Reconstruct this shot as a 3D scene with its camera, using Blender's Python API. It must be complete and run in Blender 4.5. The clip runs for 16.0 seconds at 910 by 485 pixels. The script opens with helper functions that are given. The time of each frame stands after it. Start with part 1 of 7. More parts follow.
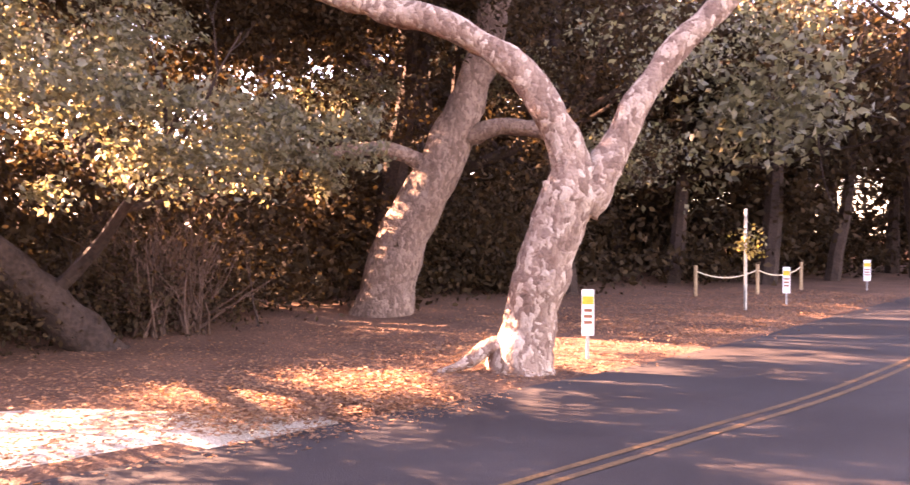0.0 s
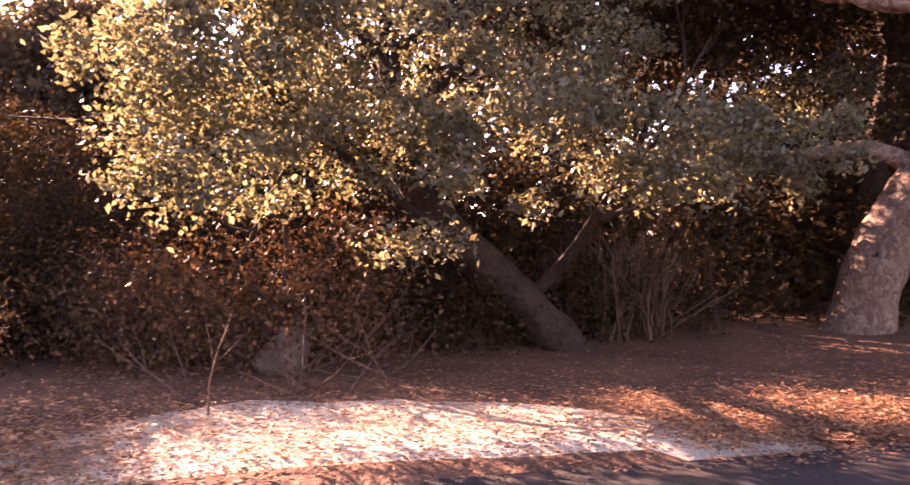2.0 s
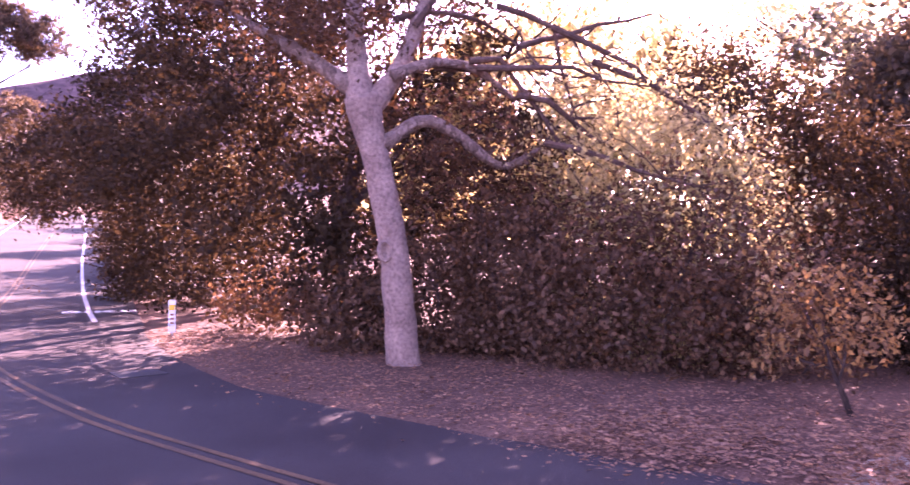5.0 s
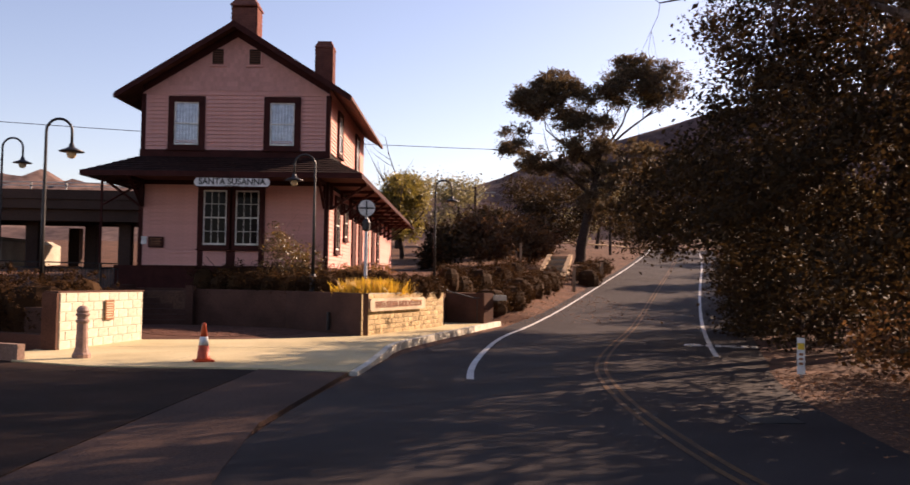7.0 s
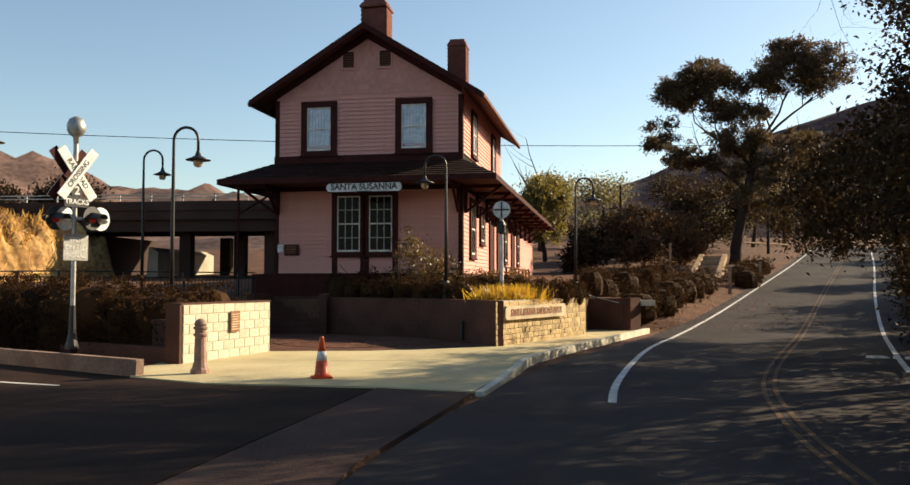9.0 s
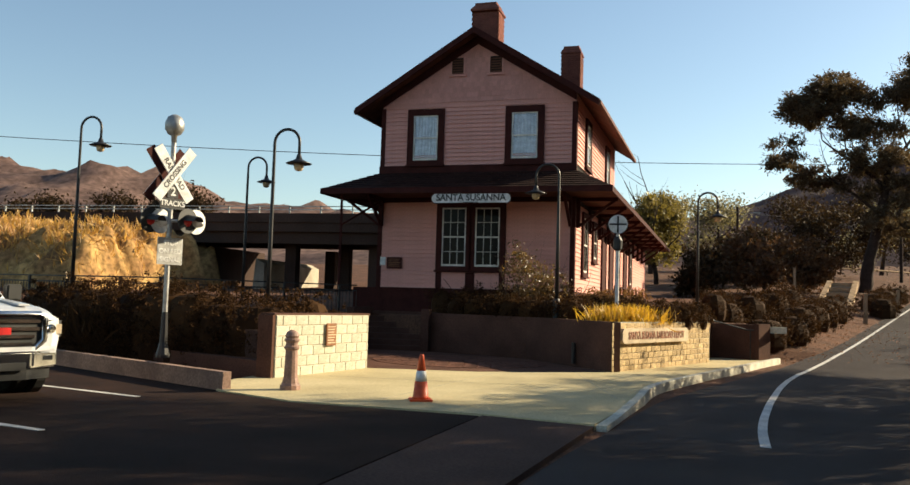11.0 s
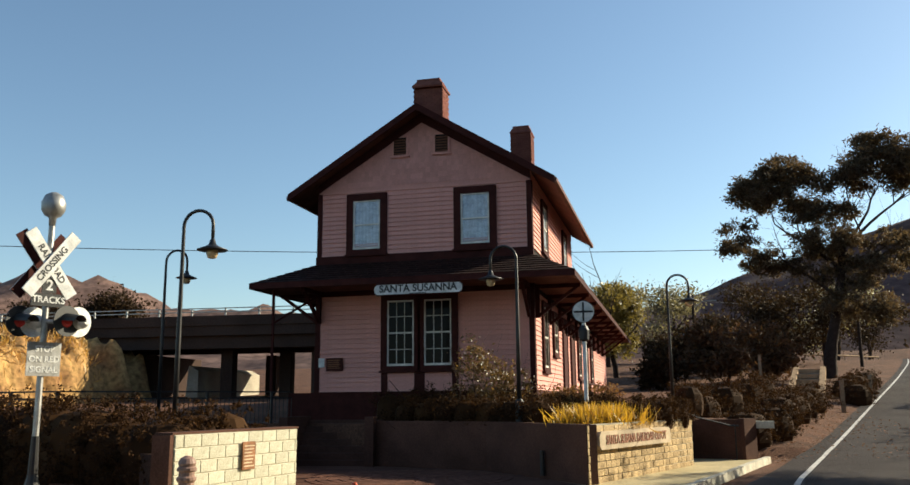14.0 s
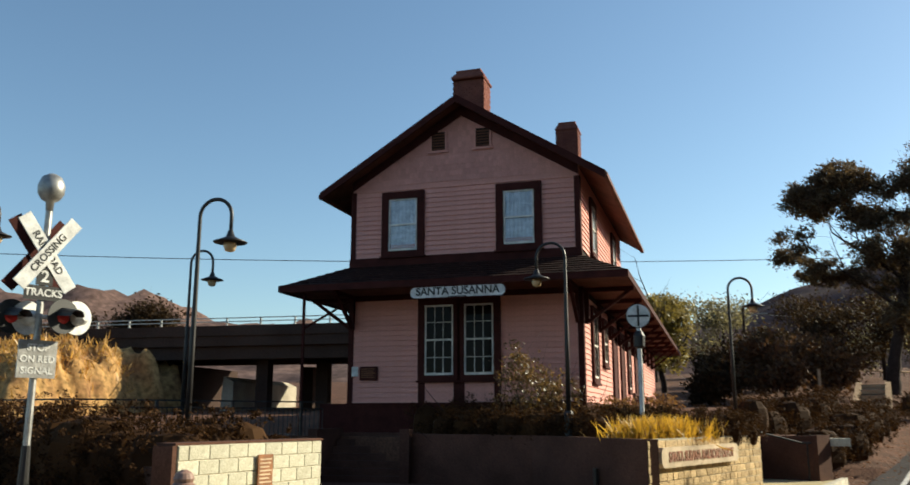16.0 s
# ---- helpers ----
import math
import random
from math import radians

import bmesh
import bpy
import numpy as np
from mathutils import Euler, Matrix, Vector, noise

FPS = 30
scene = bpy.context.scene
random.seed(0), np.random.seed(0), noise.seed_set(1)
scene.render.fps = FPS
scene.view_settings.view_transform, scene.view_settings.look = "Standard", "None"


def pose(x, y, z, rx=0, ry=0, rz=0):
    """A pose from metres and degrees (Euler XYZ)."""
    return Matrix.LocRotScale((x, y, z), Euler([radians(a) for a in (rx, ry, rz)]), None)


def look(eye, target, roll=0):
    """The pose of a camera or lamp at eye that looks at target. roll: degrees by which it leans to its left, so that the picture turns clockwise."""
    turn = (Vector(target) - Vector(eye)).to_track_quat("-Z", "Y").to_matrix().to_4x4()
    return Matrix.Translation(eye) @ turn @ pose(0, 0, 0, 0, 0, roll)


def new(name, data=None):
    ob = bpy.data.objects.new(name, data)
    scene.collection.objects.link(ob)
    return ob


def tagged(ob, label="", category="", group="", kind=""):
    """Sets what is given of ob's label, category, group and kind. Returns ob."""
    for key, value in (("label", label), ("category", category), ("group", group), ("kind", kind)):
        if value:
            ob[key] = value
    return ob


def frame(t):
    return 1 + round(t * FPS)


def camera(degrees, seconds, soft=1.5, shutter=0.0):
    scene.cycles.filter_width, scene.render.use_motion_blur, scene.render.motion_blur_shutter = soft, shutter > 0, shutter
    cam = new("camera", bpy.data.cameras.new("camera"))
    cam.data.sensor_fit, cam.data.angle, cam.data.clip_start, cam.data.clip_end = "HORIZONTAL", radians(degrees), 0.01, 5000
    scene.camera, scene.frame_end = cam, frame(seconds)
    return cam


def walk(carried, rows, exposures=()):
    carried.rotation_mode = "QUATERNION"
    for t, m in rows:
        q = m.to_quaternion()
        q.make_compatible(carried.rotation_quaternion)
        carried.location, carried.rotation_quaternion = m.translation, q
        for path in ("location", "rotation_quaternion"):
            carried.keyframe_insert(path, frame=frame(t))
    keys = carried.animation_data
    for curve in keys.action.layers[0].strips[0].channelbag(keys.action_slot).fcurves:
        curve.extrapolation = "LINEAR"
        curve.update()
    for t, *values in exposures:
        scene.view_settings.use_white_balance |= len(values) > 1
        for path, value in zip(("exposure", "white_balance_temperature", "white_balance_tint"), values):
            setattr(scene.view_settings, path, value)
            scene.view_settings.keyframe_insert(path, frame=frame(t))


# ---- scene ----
cam = camera(55.8, 16.0, soft=1.5, shutter=0.2)
PATH = [
    (0, (9.385, -33.718, 1.668), (11.017, -34.874, 1.651), 0.0),
    (0.5, (9.455, -33.673, 1.659), (11.211, -34.631, 1.665), -0.4),
    (1, (9.392, -33.631, 1.654), (11.275, -34.305, 1.654), -0.4),
    (1.5, (9.542, -33.575, 1.658), (11.497, -33.998, 1.655), 0.2),
    (2, (9.559, -33.489, 1.695), (11.547, -33.707, 1.691), 0.2),
    (2.5, (9.47, -33.474, 1.684), (11.47, -33.457, 1.69), -0.0),
    (3, (9.474, -33.352, 1.707), (11.46, -33.119, 1.718), -0.4),
    (3.5, (9.397, -33.314, 1.678), (11.323, -32.777, 1.689), -0.6),
    (4, (9.374, -33.287, 1.653), (11.169, -32.406, 1.659), -0.5),
    (4.5, (9.414, -33.357, 1.605), (10.998, -32.135, 1.61), -0.0),
    (5, (9.36, -33.301, 1.629), (10.715, -31.83, 1.648), 0.2),
    (5.2, (9.331, -33.317, 1.633), (10.607, -31.776, 1.653), 0.6),
    (7.3, (9.826, -31.727, 1.561), (9.843, -29.729, 1.642), -0.7),
    (7.5, (9.93, -31.518, 1.587), (9.913, -29.52, 1.653), -1.7),
    (8, (9.791, -31.069, 1.629), (9.681, -29.075, 1.742), -0.3),
    (8.5, (9.953, -30.803, 1.651), (9.663, -28.827, 1.761), 0.5),
    (9, (9.892, -30.368, 1.65), (9.675, -28.382, 1.744), 0.0),
    (9.5, (9.995, -30.148, 1.596), (9.515, -28.218, 1.806), 1.2),
    (9.7, (9.797, -29.9, 1.511), (9.319, -27.963, 1.652), 1.3),
    (11.8, (9.208, -28.022, 1.577), (8.766, -26.076, 1.717), 1.4),
    (12, (9.029, -27.778, 1.476), (8.576, -25.84, 1.666), 0.9),
    (12.5, (9.153, -27.364, 1.63), (8.679, -25.424, 1.735), 0.2),
    (13, (9.028, -26.783, 1.613), (8.61, -24.836, 1.798), -2.4),
    (13.5, (8.999, -26.366, 1.587), (8.611, -24.431, 1.909), -0.8),
    (14, (8.997, -25.944, 1.642), (8.657, -24.007, 2.009), -0.5),
    (14.5, (8.842, -25.427, 1.592), (8.53, -23.482, 1.936), -0.6),
    (15, (8.775, -25.005, 1.613), (8.376, -23.073, 1.943), 0.2),
    (15.5, (8.692, -24.558, 1.593), (8.38, -22.608, 1.905), -0.5),
    (16, (8.647, -24.167, 1.55), (8.215, -22.256, 1.952), 0.0),
]
walk(cam, [(t, look(eye, target, roll)) for t, eye, target, roll in PATH],
     [(0.0, 4.75, 9300, 56), (1.5, 3.75, 8600, 58), (3.0, 3.3, 7700, 68), (4.0, 3.4, 7000, 82), (5.2, 3.95, 6400, 94), (7.3, 1.1, 7600, 22), (8.5, 1.1, 7300, 8), (13.0, 1.1, 7000, 3), (14.0, 0.95, 6500, 2), (16.0, 0.9, 6300, 0)])

# ---- world and sun ----
SUN_YAW, SUN_UP = 56.0, 24.0
world = bpy.data.worlds.new("world")
scene.world = world
world.use_nodes = True
_w = world.node_tree
_sky = _w.nodes.new("ShaderNodeTexSky")
_sky.sky_type = "NISHITA"
_sky.sun_disc = False
_sky.sun_elevation, _sky.sun_rotation = radians(SUN_UP), radians(SUN_YAW)
_sky.dust_density, _sky.ozone_density, _sky.air_density = 0.6, 2.0, 1.0
_w.links.new(_sky.outputs[0], _w.nodes["Background"].inputs[0])
_w.nodes["Background"].inputs[1].default_value = 0.085
_sd = bpy.data.lights.new("sun", "SUN")
_sd.energy, _sd.angle, _sd.color = 5.0, radians(0.55), (1.0, 0.86, 0.66)
sun = new("sun", _sd)
_to = Vector((math.sin(radians(SUN_YAW)) * math.cos(radians(SUN_UP)), math.cos(radians(SUN_YAW)) * math.cos(radians(SUN_UP)), math.sin(radians(SUN_UP))))
sun.matrix_world = look(_to * 60, (0, 0, 0))

# ---- materials ----
def mat(name, col, rough=0.8, var=0.25, scale=3.0, fine=40.0, bump=0.15, metal=0.0, col2=None, spec=0.4, island=0.0, objrand=0.0):
    """A procedural surface: two scales of variation in colour, and fine relief."""
    m = bpy.data.materials.new(name)
    m.use_nodes = True
    nt = m.node_tree
    b = nt.nodes["Principled BSDF"]
    b.inputs["Roughness"].default_value = rough
    b.inputs["Metallic"].default_value = metal
    b.inputs["Specular IOR Level"].default_value = min(spec, 0.1) if rough > 0.69 else spec
    tc = nt.nodes.new("ShaderNodeTexCoord")
    n1 = nt.nodes.new("ShaderNodeTexNoise")
    n1.inputs["Scale"].default_value, n1.inputs["Detail"].default_value = scale, 5.0
    n2 = nt.nodes.new("ShaderNodeTexNoise")
    n2.inputs["Scale"].default_value, n2.inputs["Detail"].default_value = fine, 4.0
    nt.links.new(tc.outputs["Object"], n1.inputs["Vector"])
    nt.links.new(tc.outputs["Object"], n2.inputs["Vector"])
    c2 = col2 or tuple(c * 0.55 for c in col)
    ramp = nt.nodes.new("ShaderNodeValToRGB")
    ramp.color_ramp.elements[0].position, ramp.color_ramp.elements[1].position = 0.5 - 0.2, 0.5 + 0.2
    ramp.color_ramp.elements[0].color = (*c2, 1)
    ramp.color_ramp.elements[1].color = (*col, 1)
    nt.links.new(n1.outputs["Fac"], ramp.inputs[0])
    hsv = nt.nodes.new("ShaderNodeHueSaturation")
    nt.links.new(ramp.outputs[0], hsv.inputs["Color"])
    mr = nt.nodes.new("ShaderNodeMapRange")
    mr.inputs["To Min"].default_value, mr.inputs["To Max"].default_value = 1 - var, 1 + var
    mr.inputs["From Min"].default_value, mr.inputs["From Max"].default_value = 0.3, 0.7
    nt.links.new(n2.outputs["Fac"], mr.inputs["Value"])
    value = mr.outputs[0]
    for kind, amount, sock in (("ShaderNodeNewGeometry", island, "Random Per Island"), ("ShaderNodeObjectInfo", objrand, "Random")):
        if amount:
            g = nt.nodes.new(kind)
            r = nt.nodes.new("ShaderNodeMapRange")
            r.inputs["To Min"].default_value, r.inputs["To Max"].default_value = 1 - amount, 1 + amount
            nt.links.new(g.outputs[sock], r.inputs["Value"])
            mu = nt.nodes.new("ShaderNodeMath")
            mu.operation = "MULTIPLY"
            nt.links.new(value, mu.inputs[0])
            nt.links.new(r.outputs[0], mu.inputs[1])
            value = mu.outputs[0]
    nt.links.new(value, hsv.inputs["Value"])
    nt.links.new(hsv.outputs[0], b.inputs["Base Color"])
    if bump:
        bp = nt.nodes.new("ShaderNodeBump")
        bp.inputs["Strength"].default_value, bp.inputs["Distance"].default_value = bump, 0.03
        nt.links.new(n2.outputs["Fac"], bp.inputs["Height"])
        nt.links.new(bp.outputs[0], b.inputs["Normal"])
    return m


def leaf_mat(name, col, col2, through_light=0.45, rough=0.45, spec=0.5):
    """Leaves: colour differs from leaf to leaf, and light comes through them."""
    m = bpy.data.materials.new(name)
    m.use_nodes = True
    nt = m.node_tree
    b = nt.nodes["Principled BSDF"]
    b.inputs["Roughness"].default_value, b.inputs["Specular IOR Level"].default_value = rough, spec
    g = nt.nodes.new("ShaderNodeNewGeometry")
    ramp = nt.nodes.new("ShaderNodeValToRGB")
    ramp.color_ramp.elements[0].color, ramp.color_ramp.elements[1].color = (*col, 1), (*col2, 1)
    nt.links.new(g.outputs["Random Per Island"], ramp.inputs[0])
    nt.links.new(ramp.outputs[0], b.inputs["Base Color"])
    tr = nt.nodes.new("ShaderNodeBsdfTranslucent")
    br = nt.nodes.new("ShaderNodeMixRGB")
    br.blend_type, br.inputs[0].default_value, br.inputs[2].default_value = "MULTIPLY", 1.0, (2.7, 2.5, 1.7, 1)
    nt.links.new(ramp.outputs[0], br.inputs[1])
    nt.links.new(br.outputs[0], tr.inputs["Color"])
    mix = nt.nodes.new("ShaderNodeMixShader")
    mix.inputs[0].default_value = through_light
    nt.links.new(b.outputs[0], mix.inputs[1])
    nt.links.new(tr.outputs[0], mix.inputs[2])
    nt.links.new(mix.outputs[0], nt.nodes["Material Output"].inputs["Surface"])
    return m


def glass_mat(name):
    m = bpy.data.materials.new(name)
    m.use_nodes = True
    b = m.node_tree.nodes["Principled BSDF"]
    b.inputs["Base Color"].default_value = (0.010, 0.008, 0.008, 1)
    b.inputs["Roughness"].default_value, b.inputs["Specular IOR Level"].default_value = 0.04, 0.05
    return m


M = {
    "asphalt": mat("asphalt", (0.047, 0.037, 0.034), 0.8, 0.4, 0.5, 70, 0.4, col2=(0.028, 0.020, 0.018), spec=0.2),
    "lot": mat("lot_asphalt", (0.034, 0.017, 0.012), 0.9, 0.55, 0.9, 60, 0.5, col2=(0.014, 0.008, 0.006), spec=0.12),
    "concrete": mat("concrete", (0.54, 0.45, 0.27), 0.85, 0.15, 0.6, 30, 0.15, col2=(0.40, 0.33, 0.19)),
    "forecourt": mat("red_brown_paving", (0.14, 0.068, 0.046), 0.9, 0.3, 1.0, 24, 0.3, col2=(0.08, 0.038, 0.027)),
    # Concrete of strip and platform, its colour darkened to hold their shade.
    "strip": mat("old_shaded_concrete", (0.085, 0.049, 0.037), 0.9, 0.25, 0.7, 30, 0.25, col2=(0.058, 0.034, 0.026), spec=0.2),
    "curb": mat("curb_concrete", (0.62, 0.58, 0.48), 0.85, 0.2, 1.5, 25, 0.2, col2=(0.4, 0.37, 0.3)),
    # Lot kerb colour: the shade on its front face is put into the brown.
    "kerb_shaded": mat("shade_brown_concrete", (0.30, 0.20, 0.155), 0.9, 0.25, 1.5, 25, 0.25, col2=(0.17, 0.11, 0.085)),
    "bollard": mat("brown_painted_iron", (0.34, 0.20, 0.15), 0.6, 0.2, 5, 30, 0.1),
    # Dark brown base colour holds the shade these walls stand in.
    "wall": mat("shaded_plastered_concrete", (0.105, 0.052, 0.037), 0.9, 0.22, 1.2, 30, 0.2, col2=(0.062, 0.031, 0.022)),
    "block": mat("concrete_block", (0.56, 0.54, 0.44), 0.9, 0.22, 2.5, 45, 0.5, col2=(0.40, 0.37, 0.28), objrand=0.10),
    "stone": mat("split_stone", (0.54, 0.40, 0.22), 0.9, 0.3, 5, 30, 0.8, col2=(0.34, 0.25, 0.15), objrand=0.25),
    "mortar": mat("mortar", (0.48, 0.43, 0.33), 0.95, 0.2, 3, 50, 0.3),
    "brick": mat("brick", (0.20, 0.075, 0.055), 0.9, 0.25, 4, 40, 0.4, col2=(0.12, 0.045, 0.035), objrand=0.2),
    "paver": mat("brick_paver", (0.16, 0.075, 0.052), 0.9, 0.25, 2, 40, 0.3, objrand=0.2),
    "yellow_line": mat("yellow_road_paint", (0.15, 0.075, 0.03), 0.7, 0.4, 1.5, 40, 0.1, col2=(0.07, 0.042, 0.027)),
    "white_line": mat("white_road_paint", (0.66, 0.64, 0.6), 0.7, 0.2, 1.5, 40, 0.1, col2=(0.4, 0.38, 0.36)),
    "soil": mat("leafy_soil", (0.15, 0.075, 0.047), 0.95, 0.45, 0.8, 25, 0.9, col2=(0.08, 0.042, 0.028)),
    "gravel": mat("pale_gravel", (0.47, 0.41, 0.32), 0.95, 0.4, 0.9, 60, 0.8, col2=(0.29, 0.22, 0.16)),
    "siding": mat("pink_painted_board", (0.66, 0.325, 0.275), 0.7, 0.07, 0.8, 18, 0.05, col2=(0.57, 0.28, 0.235), objrand=0.04),
    "shingle": mat("pink_shingle", (0.62, 0.305, 0.26), 0.75, 0.06, 2, 20, 0.1, col2=(0.55, 0.27, 0.23), island=0.08),
    "trim": mat("brown_trim", (0.060, 0.015, 0.012), 0.7, 0.15, 3, 30, 0.1),
    "roof": mat("roof_shingle", (0.036, 0.015, 0.012), 0.9, 0.3, 1.5, 40, 0.4, island=0.25),
    "soffit": mat("soffit_board", (0.16, 0.07, 0.045), 0.7, 0.15, 2, 20, 0.1),
    "sash": mat("white_sash", (0.75, 0.70, 0.62), 0.5, 0.06, 3, 30, 0.0),
    "curtain": mat("white_curtain", (0.84, 0.82, 0.80), 0.9, 0.15, 6, 30, 0.1),
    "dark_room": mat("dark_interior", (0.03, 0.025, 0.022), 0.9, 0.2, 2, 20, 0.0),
    "black_metal": mat("black_painted_metal", (0.022, 0.020, 0.020), 0.45, 0.15, 8, 60, 0.05),
    "grey_metal": mat("galvanised_steel", (0.42, 0.41, 0.39), 0.45, 0.15, 6, 60, 0.05, metal=0.6),
    "white_paint": mat("white_enamel", (0.78, 0.77, 0.74), 0.45, 0.08, 5, 40, 0.03),
    "black_paint": mat("black_enamel", (0.02, 0.02, 0.02), 0.5, 0.1, 5, 40, 0.0),
    "orange": mat("orange_plastic", (0.75, 0.10, 0.03), 0.45, 0.1, 6, 50, 0.02),
    "bronze": mat("bronze_plaque", (0.28, 0.12, 0.05), 0.5, 0.2, 8, 60, 0.1, metal=0.3),
    "sandstone": mat("pale_sign_stone", (0.60, 0.48, 0.34), 0.8, 0.12, 2, 40, 0.15),
    "letters": mat("rust_letters", (0.30, 0.11, 0.05), 0.6, 0.1, 6, 40, 0.0),
    "lamp_glass": mat("frosted_lamp_glass", (0.75, 0.55, 0.32), 0.3, 0.05, 4, 30, 0.0),
    "pale_bark": mat("pale_smooth_bark", (0.27, 0.18, 0.14), 0.85, 0.35, 2.2, 22, 0.7, col2=(0.16, 0.10, 0.078)),
    "dark_bark": mat("dark_bark", (0.050, 0.032, 0.025), 0.9, 0.35, 3, 16, 0.9),
    "twig": mat("dry_twig", (0.11, 0.065, 0.048), 0.9, 0.3, 3, 20, 0.2),
    "wood": mat("weathered_timber", (0.40, 0.27, 0.16), 0.85, 0.25, 3, 20, 0.2),
    "rock": mat("grey_boulder", (0.15, 0.10, 0.075), 0.95, 0.3, 2, 12, 0.8),
    # Deck concrete carries its shade as dark colour; the next copy is sunlit-pale.
    "bridge": mat("shaded_bridge_concrete", (0.065, 0.042, 0.034), 0.9, 0.2, 0.4, 10, 0.2),
    "bridge_lit": mat("sunlit_pier_concrete", (0.5, 0.44, 0.35), 0.9, 0.15, 0.6, 10, 0.2),
    "cliff": mat("dry_cut_bank", (0.42, 0.26, 0.10), 0.95, 0.5, 0.6, 4.0, 1.0, col2=(0.17, 0.085, 0.04)),
    "hill": mat("dry_chaparral_hill", (0.20, 0.125, 0.10), 0.95, 0.4, 0.04, 0.3, 1.0, col2=(0.07, 0.045, 0.042)),
    "hill_far": mat("hazy_hill", (0.11, 0.062, 0.055), 0.95, 0.35, 0.03, 0.2, 0.6, col2=(0.075, 0.045, 0.042)),
    "truck_paint": mat("white_car_paint", (0.72, 0.72, 0.73), 0.15, 0.02, 1, 10, 0.0, spec=0.6),
    "chrome": mat("chrome", (0.75, 0.74, 0.73), 0.12, 0.05, 4, 30, 0.0, metal=1.0),
    "rubber": mat("tyre_rubber", (0.02, 0.02, 0.02), 0.85, 0.2, 8, 60, 0.2),
    "red_paint": mat("red_badge", (0.6, 0.03, 0.03), 0.3, 0.05, 5, 40, 0.0),
    "yellow_tape": mat("yellow_reflector", (0.80, 0.50, 0.03), 0.4, 0.1, 8, 40, 0.0),
    "glass": glass_mat("window_glass"),
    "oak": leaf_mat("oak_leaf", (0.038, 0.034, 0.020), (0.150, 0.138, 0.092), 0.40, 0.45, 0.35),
    # Darker oak leaf: the dimness of the shaded wood is put into its colour.
    "oak_dark": leaf_mat("shade_dark_oak_leaf", (0.018, 0.012, 0.007), (0.050, 0.030, 0.015), 0.15, 0.75, 0.08),
    "russet": leaf_mat("russet_leaf", (0.042, 0.022, 0.012), (0.12, 0.060, 0.030), 0.16, 0.65, 0.15),
    "autumn": leaf_mat("autumn_leaf", (0.10, 0.05, 0.025), (0.28, 0.145, 0.05), 0.15, 0.65, 0.15),
    "conifer": leaf_mat("conifer_needle", (0.040, 0.030, 0.020), (0.10, 0.068, 0.042), 0.25, 0.7, 0.15),
    # Sun glow is put into this leaf: paler colour, more light let through.
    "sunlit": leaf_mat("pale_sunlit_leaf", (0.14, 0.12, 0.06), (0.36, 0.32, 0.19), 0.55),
    "pepper": leaf_mat("pepper_tree_leaf", (0.055, 0.045, 0.014), (0.15, 0.12, 0.035), 0.4),
    "bush": leaf_mat("olive_brown_leaf", (0.05, 0.032, 0.014), (0.14, 0.088, 0.035), 0.3),
    "hedge": leaf_mat("hedge_leaf", (0.022, 0.011, 0.006), (0.062, 0.031, 0.013), 0.12, 0.8, 0.05),
    "grass": leaf_mat("yellow_grass", (0.17, 0.10, 0.015), (0.42, 0.26, 0.03), 0.35),
    "dry_grass": leaf_mat("dry_straw", (0.24, 0.13, 0.035), (0.42, 0.26, 0.08), 0.3),
    "litter": leaf_mat("fallen_leaf", (0.10, 0.045, 0.028), (0.30, 0.15, 0.08), 0.1, 0.8, 0.2),
}


